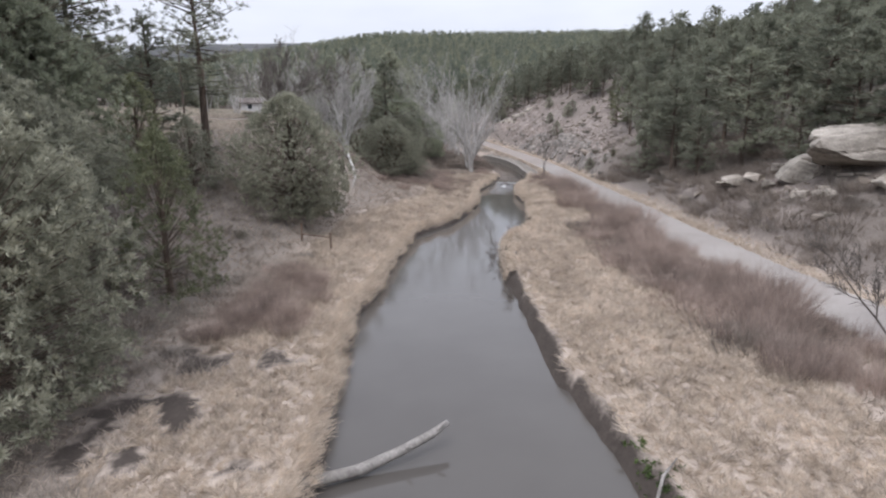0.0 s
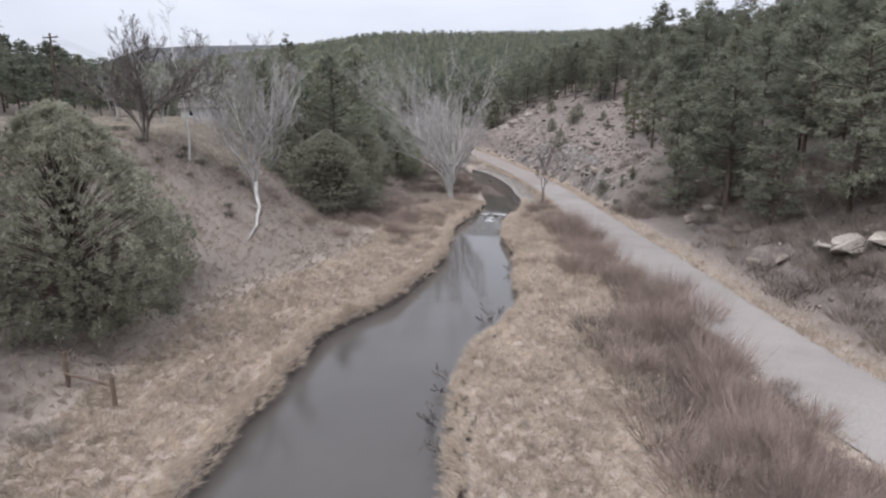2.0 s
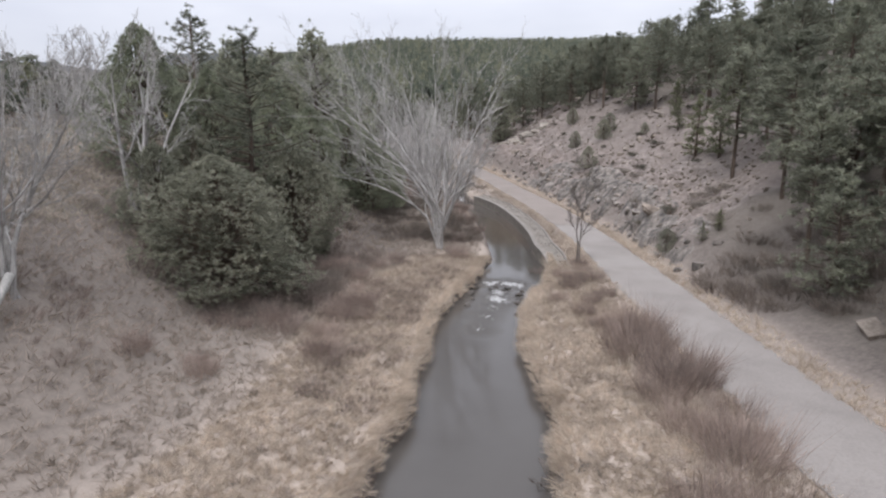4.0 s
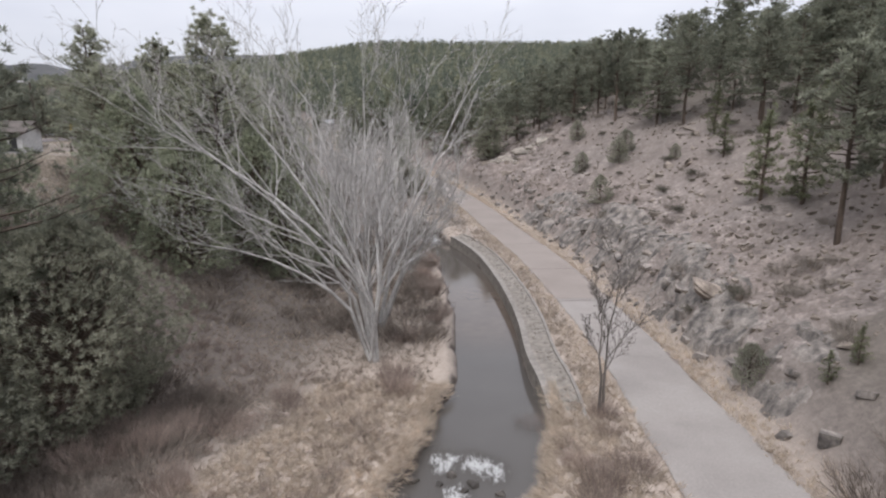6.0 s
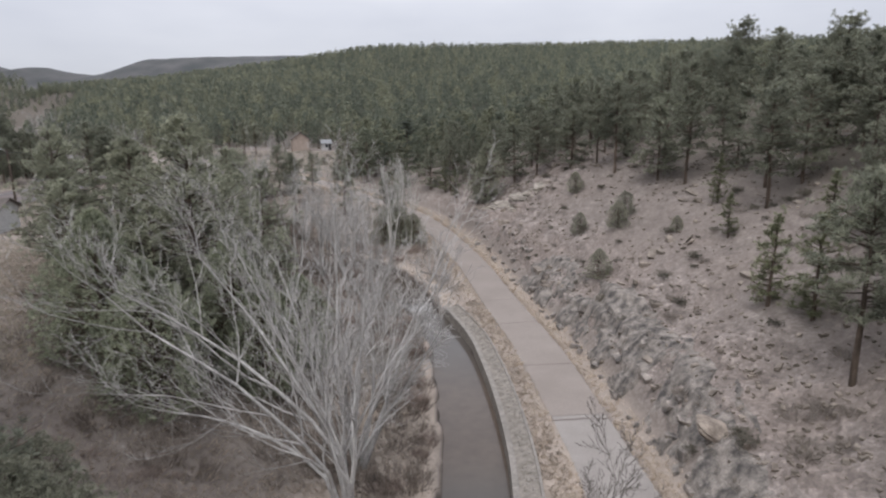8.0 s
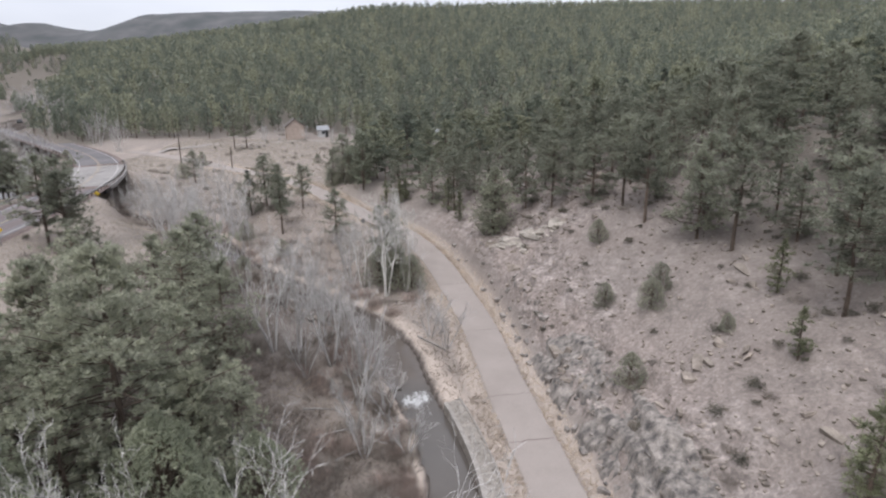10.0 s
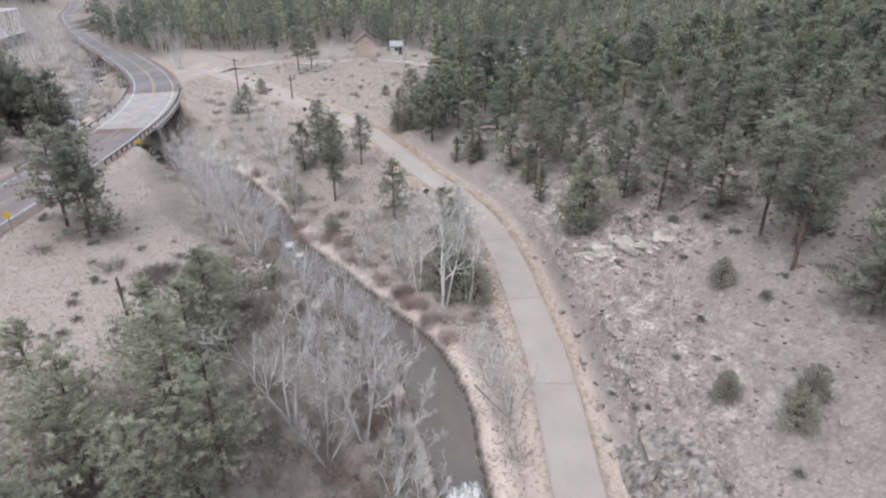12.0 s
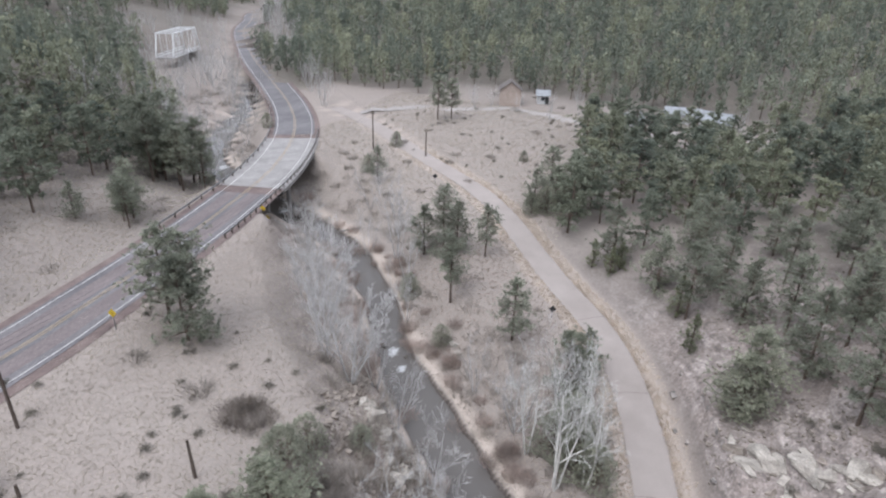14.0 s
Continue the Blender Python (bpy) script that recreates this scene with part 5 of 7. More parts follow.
for i in order[:NEAR]:
    PINES.set(int(g.integers(6)), stand[i, 0], stand[i, 1], g.uniform(0.72, 1.06))


def mass(name, spots, kinds, g, mats, label, lo=0.7, hi=1.15):
    """Far trees baked into one mesh for the trunks and one for the crowns."""
    z = land(spots[:, 0], spots[:, 1])[0]
    pick = g.integers(0, len(kinds), len(spots))
    for which, (pname, mat) in enumerate(mats):
        geo, tones = [], []
        for k, kind in enumerate(kinds):
            m = pick == k
            v, t = kind[which]
            n = int(m.sum())
            if n == 0:
                continue
            a = g.uniform(0, 6.283, n) if which == 0 else turn[m]
            if which == 0:
                if k == 0:
                    turn, size = np.zeros(len(spots)), np.zeros(len(spots))
                turn[m], size[m] = a, g.uniform(lo, hi, n)
            c, s = np.cos(a)[:, None], np.sin(a)[:, None]
            sc = size[m][:, None]
            tones.append(np.repeat(lattice(spots[m, 0], spots[m, 1], 7), len(v)))
            vx = (v[None, :, 0] * c - v[None, :, 1] * s) * sc + spots[m, 0][:, None]
            vy = (v[None, :, 0] * s + v[None, :, 1] * c) * sc + spots[m, 1][:, None]
            vz = v[None, :, 2] * sc + z[m][:, None]
            geo.append((np.stack([vx, vy, vz], 2).reshape(-1, 3), (t[None] + (np.arange(n) * len(v))[:, None, None]).reshape(-1, 3)))
        ob = single(name + "_" + pname, join(geo), mat, label, "woods", kind="stuff")
        ob.data.attributes.new("tone", "FLOAT", "POINT").data.foreach_set("value", np.concatenate(tones).astype(np.float32))


mid, deep = stand[order[NEAR:NEAR + 900]], stand[order[NEAR + 900:]]
mid_kinds = [pine_geo(100 + i, 10.5, 0.12 + 0.05 * i, 3.2, 44, 5.0, 11, 0.56, 0.25, 0.2 + 0.2 * i, 0.3) for i in range(4)]
far_kinds, back_kinds = [], []
for i in range(5):
    q = np.random.default_rng(200 + i)
    for kinds, n, size in ((far_kinds, 105, 1.05), (back_kinds, 230, 0.78)):
        f = q.uniform(0, 1, n)
        a = q.uniform(0, 6.283, n)
        r = (1.9 + 0.25 * i) * np.sin(np.pi * (0.16 + 0.74 * f)) ** 0.8 * (1 + 0.25 * np.sin(2 * a + i + 6 * f)) * q.uniform(0.2, 1.05, n)
        cs = np.column_stack([np.cos(a) * r, np.sin(a) * r, 1.6 + 0.4 * (i % 3) + f * 8.6])
        kinds.append((sticks([(0, 0, -0.3)], [(0, 0, 8.5)], [0.17], [0.06], 3), flecks(cs, size, q)))
low = mid[mid[:, 1] < 100]
mid = mid[mid[:, 1] >= 100]
low_kinds = [pine_geo(110 + i, 10.5, 0.16 + 0.06 * i, 3.2, 60, 5.8, 14, 0.46, 0.16, 0.2 + 0.2 * i, 0.0) for i in range(4)]
mass("near_pine_woods", low, low_kinds, g, (("trunks", M["bark"]), ("crowns", M["forest"])), "dense ponderosa pine woods above the lane")
mass("pine_woods", mid, mid_kinds, g, (("trunks", M["bark"]), ("crowns", M["forest"])), "dense ponderosa pine woods on the hillside")
mass("back_pine_woods", deep[:3200], back_kinds, g, (("trunks", M["bark"]), ("crowns", M["forest"])), "pine forest on the slopes beyond the meadow", 0.8, 1.25)
mass("far_pine_woods", deep[3200:], far_kinds, g, (("trunks", M["bark"]), ("crowns", M["forest"])), "far pine forest covering the hills", 0.8, 1.3)


def bake(name, n, x0, x1, y0, y1, test, mat, lo, hi, label, seed):
    """Low twiggy growth too tangled to count, in one mesh."""
    g = np.random.default_rng(seed)
    x, y = g.uniform(x0, x1, n), g.uniform(y0, y1, n)
    dc, sc, cc = near(x, y, CREEK_LINE)
    dr, sr, cr = near(x, y, ROAD_LINE)
    k = test(x, y, dc - cc[:, 2], sc, dr - 2, sr)
    kinds = [(q,) for q in (twig_geo(seed + i, 55, 1.1, 1.6, 0.9, 0.011, 4) for i in range(4))]
    mass(name, np.column_stack([x[k], y[k]]), kinds, g, (("thicket", M[mat]),), label, lo, hi)


bake("hill_brush", 1100, 21, 36, 22, 84, lambda x, y, e, sc, d, sr: (sr < 0) & (d > 1.8) & (d < 13) & (fbm(x, y, 6, 2, 97) > -0.2), "dark_brush", 0.5, 1.4, "tangled leafless brown brush under the pines", 601)
bake("grove_brush", 700, -20, 9, 97, 150, lambda x, y, e, sc, d, sr: (sc > 0) & (e > 0.5) & (x > -17), "dark_brush", 0.6, 1.5, "tangled leafless brush on the litter slope", 611)
bake("meadow_brush", 700, -13, 7, 62, 97, lambda x, y, e, sc, d, sr: (sc > 0) & (e > 0.8) & ((e < 4) | (fbm(x, y, 6, 2, 95) > 0.05)), "willow", 0.25, 0.7, "low reddish brown stems over the creek meadow", 621)
bake("bank_brush", 520, -20, -5, 9, 44, lambda x, y, e, sc, d, sr: (sc > 0) & (e > 5.0) & (fbm(x, y, 5, 2, 98) > -0.1), "brush", 0.3, 0.9, "low reddish brown stems at the foot of the slope", 631)
bake("bank_thicket", 420, 11.6, 18.4, 22, 48, lambda x, y, e, sc, d, sr: (sr > 0) & (d > 0.9) & (fbm(x, y, 4, 2, 94) > -0.25), "willow", 0.55, 1.35, "tangled leafless reddish grey thicket on the bank beside the lane", 671)
bake("lane_thicket", 200, 11.6, 18.4, 20, 48, lambda x, y, e, sc, d, sr: (sr > 0) & (d > 0.9) & (fbm(x, y, 4, 2, 93) > -0.1), "dark_brush", 0.5, 1.3, "dark tangled brush among the willows beside the lane", 681)
bake("terrace_brush", 420, -26, 13, 132, 180, lambda x, y, e, sc, d, sr: (sc <= 0) & (sr > 0) & (e > 0.6) & (d > 1.2) & (fbm(x, y, 6, 2, 92) > -0.1), "brush", 0.4, 1.15, "leafless brown brush between creek and lane", 691)
bake("field_thicket", 46, -26.2, -21.6, 143.6, 147.4, lambda x, y, e, sc, d, sr: np.hypot((x + 23.9) / 2.4, (y - 145.5) / 1.9) < 1, "dark_brush", 0.7, 1.4, "dense dark tangled leafless thicket in the field", 701)
bake("corner_brush", 420, -10, 0, 73, 90, lambda x, y, e, sc, d, sr: (sc > 0) & (e > 6.5), "dark_brush", 0.5, 1.2, "tangled dark leafless brush beside the meadow", 661)
bake("roadside_brush", 900, -112, -54, 140, 230, lambda x, y, e, sc, d, sr: (near(x, y, HIGHWAY_LINE)[1] > 0) & (near(x, y, HIGHWAY_LINE)[0] > 8) & (fbm(x, y, 9, 2, 99) > 0.0), "brush", 0.5, 1.2, "low leafless brush on the slope beside the highway", 651)
bake("gorge_brush", 1500, -140, -5, 140, 300, lambda x, y, e, sc, d, sr: (e > 1.0) & (e < 10) & (near(x, y, HIGHWAY_LINE)[0] > 7) & ((sc > 0) | (d > 2)), "brush", 0.8, 1.9, "grey leafless brush along the creek", 641)


# dry grass, told apart only as a mass
def tufts(name, x, y, blades, length, width, mat, label, lay=0.5):
    g = np.random.default_rng(len(x))
    z = land(x, y)[0]
    c = np.column_stack([x, y, z - 0.03])
    lean = np.column_stack([g.normal(0, lay, len(x)), g.normal(0, lay, len(x)), np.full(len(x), 0.9)])
    single(name, sprays(c, lean, blades, length, width, g, 0.55, 0.55), mat, label, "grass", kind="stuff")


def sow(n, x0, x1, y0, y1, test, seed):
    g = np.random.default_rng(seed)
    x, y = g.uniform(x0, x1, n), g.uniform(y0, y1, n)
    dc, sc, cc = near(x, y, CREEK_LINE)
    dr, sr, cr = near(x, y, ROAD_LINE)
    e = dc - cc[:, 2] + 0.55 * fbm(x, y, 3.0, 3, 5)
    keep = test(x, y, e, sc, dr, sr) & (land(x, y)[3] < 0.45)
    return x[keep], y[keep]


gx, gy = sow(95000, -10, 17, 8, 92, lambda x, y, e, sc, dr, sr: (e > 0.12) & (e < np.where(sc > 0, 6.0, 8.5)) & (dr > 3.5), 1)
tufts("bank_grass", gx, gy, 12, 0.46, 0.017, M["straw"], "pale dry matted grass along the creek banks", 1.7)
gx, gy = sow(90000, -26, 20, 10, 130, lambda x, y, e, sc, dr, sr: (e > 1.0) & (dr > 2.4) & (sr > 0), 2)
tufts("slope_grass", gx, gy, 7, 0.44, 0.027, M["dull_straw"], "thin grey-brown dry grass on the valley slopes", 1.0)
vg = np.random.default_rng(3)
vi = vg.uniform(0, 1, 15000) ** 1.0 * (len(ROAD_LINE) - 20) + 8
vp = np.column_stack([np.interp(vi, np.arange(len(ROAD_LINE)), ROAD_LINE[:, k]) for k in (0, 1)])
vt = np.gradient(ROAD_LINE[:, :2], axis=0)
vt = vt[vi.astype(int)] / np.linalg.norm(vt[vi.astype(int)], axis=1, keepdims=True)
vo = (2.05 + vg.uniform(0, 1, 15000) ** 1.5 * 1.7) * np.where(vg.uniform(0, 1, 15000) < 0.6, 1, -1)
tufts("verge_grass", vp[:, 0] + vt[:, 1] * vo, vp[:, 1] - vt[:, 0] * vo, 7, 0.36, 0.03, M["straw"], "dry yellow grass along the lane's verges", 0.5)
gx, gy = sow(26000, -48, -12, 124, 178, lambda x, y, e, sc, dr, sr: (sc > 0) & (e > 3), 4)
tufts("field_grass", gx, gy, 9, 0.24, 0.020, M["field_straw"], "short pale dry grass over the field", 1.1)
gx, gy = sow(40000, -44, -13, 36, 122, lambda x, y, e, sc, dr, sr: (sc > 0) & (e > 12), 8)
tufts("near_field_grass", gx, gy, 6, 0.34, 0.035, M["field_straw"], "short pale dry grass over the near field", 0.6)
gx, gy = sow(24000, -70, -8, 196, 268, lambda x, y, e, sc, dr, sr: (dr > 2.5) & (e > 3), 5)
tufts("meadow_grass", gx, gy, 7, 0.32, 0.04, M["field_straw"], "short pale dry grass over the meadow", 0.5)
gx, gy = sow(26000, -30, 12, 126, 196, lambda x, y, e, sc, dr, sr: (sc <= 0) & (sr > 0) & (e > 0.4) & (dr > 2.4), 6)
tufts("terrace_grass", gx, gy, 5, 0.28, 0.05, M["dull_straw"], "thin weathered grass between creek and lane", 0.5)
gx, gy = sow(20000, -105, -52, 135, 215, lambda x, y, e, sc, dr, sr: e > 2, 7)
hd, hs, hc = near(gx, gy, HIGHWAY_LINE)
tufts("verge_meadow_grass", gx[(hd > 6.5) & (hs > 0)], gy[(hd > 6.5) & (hs > 0)], 7, 0.32, 0.04, M["field_straw"], "short pale dry grass beside the highway", 0.5)


def fringe():
    """Thick grass mats that hang over the water's edge."""
    g = np.random.default_rng(66)
    x, y = g.uniform(-9, 17, 90000), g.uniform(6, 92, 90000)
    dc, sc, cc = near(x, y, CREEK_LINE)
    e = dc - cc[:, 2] + 0.55 * fbm(x, y, 3.0, 3, 5)
    keep = (e > 0.05) & (e < 0.75) & ((sc > 0) | (y > 33 + 3 * fbm(x, y, 4, 2, 77)))
    x, y, d, c = x[keep], y[keep], dc[keep], cc[keep]
    lump = np.clip(0.5 + 1.4 * fbm(x, y, 1.3, 2, 78), 0, 1)
    z = land(x, y)[0]
    out = np.column_stack([(c[:, 0] - x) / d, (c[:, 1] - y) / d, 0.35 + 0.5 * lump])
    p = np.column_stack([x, y, z + 0.05 + 0.22 * lump])
    single("edge_grass", sprays(p, out * 1.1, 13, 0.50, 0.02, g, 0.35, 0.5), M["straw"], "thick pale grass mats hanging over the water's edge", "grass", kind="stuff")


fringe()


def bank_plants():
    g = np.random.default_rng(88)
    n = 70
    y = g.uniform(10.0, 14.5, n)
    d, side, c = near(np.full(n, 6.0), y, CREEK_LINE)
    x = c[:, 0] + c[:, 2] + g.normal(0.45, 0.25, n)
    z = land(x, y)[0]
    keep = z > 0.05
    p = np.column_stack([x, y, z])[keep]
    single("bank_plants", sprays(p, np.tile([0, 0, 0.6], (len(p), 1)), 12, 0.16, 0.05, g), M["cress"], "small fresh green plants at the muddy water's edge", "plants", kind="stuff")


bank_plants()

# ---- rocks ----
def rock_geo(seed, size, flat=0.7, cuts=14, sub=3):
    """An angular weathered block."""
    g = np.random.default_rng(seed)
    bm = bmesh.new()
    bmesh.ops.create_icosphere(bm, subdivisions=sub, radius=1.0)
    v = np.array([p.co[:] for p in bm.verts])
    t = np.array([[q.index for q in f.verts] for f in bm.faces])
    bm.free()
    n = g.normal(size=(cuts, 3))
    n /= np.linalg.norm(n, axis=1, keepdims=True)
    for k, lim in zip(n, g.uniform(0.45, 0.85, cuts)):
        over = np.clip(v @ k - lim, 0, None)
        v = v - over[:, None] * k
    v = v * (1 + 0.05 * fbm(v[:, 0] * 3 + seed, v[:, 1] * 3 + v[:, 2] * 2, 1.0, 3, seed)[:, None])
    v = v + 0.045 * np.sin(v[:, 2:3] * 14 + 2.5 * v[:, :1]) * v * np.array([1, 1, 0])
    v = v * (1 + 0.05 * fbm(v[:, 0] * 7 + seed, v[:, 1] * 7 - v[:, 2] * 5, 1.0, 2, seed + 3)[:, None])
    return v * np.array([size, size * g.uniform(0.7, 1.0), size * flat]), t


def block_geo(seed, flat, points=16):
    """A sharp broken block: the hull of a few points in a box."""
    g = np.random.default_rng(seed)
    bm = bmesh.new()
    for p in np.sign(g.uniform(-1, 1, (points, 3))) * g.uniform(0.35, 1.0, (points, 3)) ** 0.6:
        bm.verts.new(p * np.array([1.0, 0.75, flat]))
    bmesh.ops.convex_hull(bm, input=bm.verts)
    bmesh.ops.delete(bm, geom=[q for q in bm.verts if not q.link_faces], context="VERTS")
    bmesh.ops.triangulate(bm, faces=bm.faces)
    bm.verts.index_update()
    v, t = np.array([q.co[:] for q in bm.verts]), np.array([[q.index for q in f.verts] for f in bm.faces])
    bm.free()
    return v, t


ROCKS = [soup("rock", *block_geo(400 + i, f), M["rock"]) for i, f in enumerate((0.7, 0.5, 0.85, 0.6, 0.45, 0.75))]
BIG_ROCKS = [soup("boulder", *rock_geo(420 + i, 1.0, f, 10, 4), M["rock"], False) for i, f in enumerate((0.62, 0.5, 0.7))]


def lay_rock(mesh, x, y, size, tilt, turn, label, sink=0.35, group="", name="rock", sx=1.0, lift=0.0):
    ob = new(name, mesh)
    ob.matrix_world = Matrix.LocRotScale(Vector((x, y, ground(x, y) + size * (0.45 - sink) + lift)), Euler((tilt, tilt * 0.6, turn)), Vector((size * sx, size, size)))
    return tagged(ob, label, "rock", group)


def boulder_geo(seed, flat, cuts=16):
    """A big weathered boulder: rounded faces, worn edges, a few clefts."""
    g = np.random.default_rng(seed)
    bm = bmesh.new()
    bmesh.ops.create_icosphere(bm, subdivisions=5, radius=1.0)
    v = np.array([p.co[:] for p in bm.verts])
    t = np.array([[q.index for q in f.verts] for f in bm.faces])
    bm.free()
    n = g.normal(size=(cuts, 3))
    n /= np.linalg.norm(n, axis=1, keepdims=True)
    for k, lim in zip(n, g.uniform(0.5, 0.82, cuts)):
        v = v - (0.93 * np.clip(v @ k - lim, 0, None))[:, None] * k
    rough = 0.07 * fbm(v[:, 0] * 2.2 + seed, v[:, 1] * 2.2 + v[:, 2] * 1.7, 1.0, 5, seed) + 0.03 * fbm(v[:, 0] * 8, v[:, 1] * 8 - v[:, 2] * 9, 1.0, 3, seed + 1)
    for k, at in zip(g.normal(size=(4, 3)), g.uniform(-0.35, 0.45, 4)):
        k = k / np.linalg.norm(k)
        s = v @ k - at + 0.08 * fbm(v[:, 0] * 3, v[:, 1] * 3 + v[:, 2] * 3, 1.0, 2, seed + 2)
        rough = rough - 0.075 * np.exp(-(s / 0.028) ** 2)
    return v * (1 + rough)[:, None] * np.array([1, 0.8, flat]), t


PALE_ROCKS = [soup("boulder", *boulder_geo(430 + i, f), M["pale_rock"], False) for i, f in enumerate((0.62, 0.55, 0.78))]
for i, (x, y, s, sx, tl, tn, sk, lb) in enumerate(((33.0, 42.8, 4.2, 1.5, 0.12, 0.3, 0.36, "great pale weathered sandstone boulder above the lane"), (29.0, 45.8, 2.5, 1.05, -0.25, 0.9, 0.22, "pale rounded sandstone boulder leaning beside the great one"),
                                                   (31.3, 38.4, 1.6, 1.3, 0.2, 0.4, 0.3, "pale sandstone block at the great boulder's foot"), (26.4, 50.4, 1.3, 1.9, 0.1, 0.7, 0.32, "pale flat sandstone slab on the scrubby slope"),
                                                   (28.2, 40.8, 1.0, 1.5, 0.2, 0.2, 0.35, "pale broken slab on the scrubby slope"), (36.6, 49.0, 2.8, 1.5, 0.1, 2.0, 0.25, "pale sandstone boulder among the pines"),
                                                   (27.0, 46.6, 0.9, 1.5, 0.3, 1.4, 0.3, "pale broken slab on the scrubby slope"), (39.5, 53.0, 2.2, 1.4, 0.2, 1.1, 0.25, "pale sandstone boulder among the pines"))):
    lay_rock(PALE_ROCKS[i % 3], x, y, s, tl, tn, lb, sk, "boulders above the lane", "boulder", sx)
lay_rock(BIG_ROCKS[1], 25.5, 99.4, 1.1, 0.5, 0.4, "split brown block with a dark hollow in the rock cut", 0.15, "", "boulder", 1.3)
for i, (x, y, s) in enumerate(((-12.2, 150.8, 1.3), (-13.8, 152.0, 1.5), (-15.4, 153.6, 1.4), (-17.4, 155.0, 1.3), (-11.2, 148.6, 1.2), (-9.6, 146.8, 1.2), (-14.2, 171.2, 0.9), (-13.0, 169.9, 0.8))):
    lay_rock(PALE_ROCKS[i % 3], x, y, s * 0.8, 0.3, 0.5 * i, "pale broken rock of the creek's cliff", 0.25, "cliff rocks", "boulder", 1.3)


def scatter_rocks():
    g = np.random.default_rng(31)
    x, y = g.uniform(16, 60, 9000), g.uniform(34, 185, 9000)
    dr, sr, cr = near(x, y, ROAD_LINE)
    rock = land(x, y)[2]
    d = dr - 2.2
    w = rock * (0.25 + 0.75 * step(0.0, 0.3, fbm(x, y, 8, 3, 81))) * (0.35 + 0.9 * step(7, 2, d))
    k = (sr < 0) & (g.uniform(0, 1, 9000) < w)
    return x[k], y[k], d[k], g


rx, ry, rd, g = scatter_rocks()
for i in range(min(140, len(rx))):
    s = g.uniform(0.18, 0.45) * (1.5 if rd[i] < 4.5 else 1.0)
    lay_rock(ROCKS[int(g.integers(6))], rx[i], ry[i], s, g.uniform(-0.3, 0.5), g.uniform(0, 6.28), "angular weathered sandstone block on the rocky slope", 0.3, "blocks of the slope", "rock", g.uniform(1.0, 1.7))


def along_lane(x, y):
    i = int(np.argmin((ROAD_LINE[:, 0] - x) ** 2 + (ROAD_LINE[:, 1] - y) ** 2))
    t = ROAD_LINE[min(i + 1, len(ROAD_LINE) - 1)] - ROAD_LINE[max(i - 1, 0)]
    return math.atan2(t[1], t[0])


PALE_SLABS = [soup("ledge", *block_geo(450 + i, f, 26), M["pale_rock"]) for i, f in enumerate((0.30, 0.4, 0.35))]
SLABS = [soup("ledge", *block_geo(440 + i, f, 24), M["rock"]) for i, f in enumerate((0.30, 0.4, 0.24, 0.45, 0.35))]
g = np.random.default_rng(37)
for k in range(13):
    f = (k + g.uniform(0, 0.8)) / 13
    lay_rock(PALE_ROCKS[k % 3], 17.6 + 8.2 * f + g.normal(0, 0.3), 160.3 - 2.6 * f + g.normal(0, 0.55), g.uniform(0.7, 1.35), g.uniform(-0.2, 0.25), 2.7 + g.normal(0, 0.5),
             "pale rounded sandstone block of the hilltop outcrop", 0.40, "pale ledges", "ledge", g.uniform(1.1, 1.7))
for k in range(20):
    f = g.uniform(0, 1)
    x, y = 16.4 + 9.5 * f + g.normal(0, 0.9), 161.6 - 5.5 * f + g.normal(0, 1.3)
    lay_rock(PALE_SLABS[k % 3], x, y, g.uniform(0.25, 0.6), g.uniform(-0.3, 0.3), 2.4 + g.normal(0, 0.8), "pale flat sandstone ledge on the hilltop", 0.46, "pale ledges", "ledge", g.uniform(1.2, 1.8))
for k in range(34):
    x, y = g.uniform(25.5, 33), g.uniform(38, 53)
    lay_rock(PALE_SLABS[k % 3], x, y, 0.25 + 0.8 * g.uniform(0, 1) ** 2, g.uniform(-0.3, 0.3), 1.5 + g.normal(0, 0.7), "pale sandstone ledge on the scrubby slope below the boulders", 0.47, "pale ledges", "ledge", g.uniform(1.2, 2.0))
for k in range(26):
    f = g.uniform(0, 1)
    x, y = -8.6 - 9.4 * f + g.normal(0, 0.5), 146.4 + 9.4 * f + g.normal(0, 0.5)
    lay_rock(PALE_ROCKS[k % 3], x, y, g.uniform(0.45, 1.0), g.uniform(-0.3, 0.4), 2.3 + g.normal(0, 0.6), "pale broken rock of the creek's cliff", 0.3, "cliff rocks", "boulder", g.uniform(1.0, 1.6))
lx_, ly_ = g.uniform(20, 46, 900), g.uniform(38, 168, 900)
ldr, lsr, lcr = near(lx_, ly_, ROAD_LINE)
keep = (lsr < 0) & (ldr > 5.2) & (ldr < 26) & (g.uniform(0, 1, 900) < 0.25 + 0.6 * step(-0.05, 0.2, fbm(lx_, ly_, 10, 2, 87)))
for x, y in list(zip(lx_[keep], ly_[keep]))[:110]:
    lay_rock(SLABS[int(g.integers(5))], x, y, 0.16 + 0.5 * g.uniform(0, 1) ** 2.6, g.uniform(-0.4, 0.3), along_lane(x, y) + g.normal(0, 0.3), "weathered sandstone ledge breaking out of the hillside", 0.42, "ledges of the hillside", "ledge", g.uniform(1.0, 1.9))
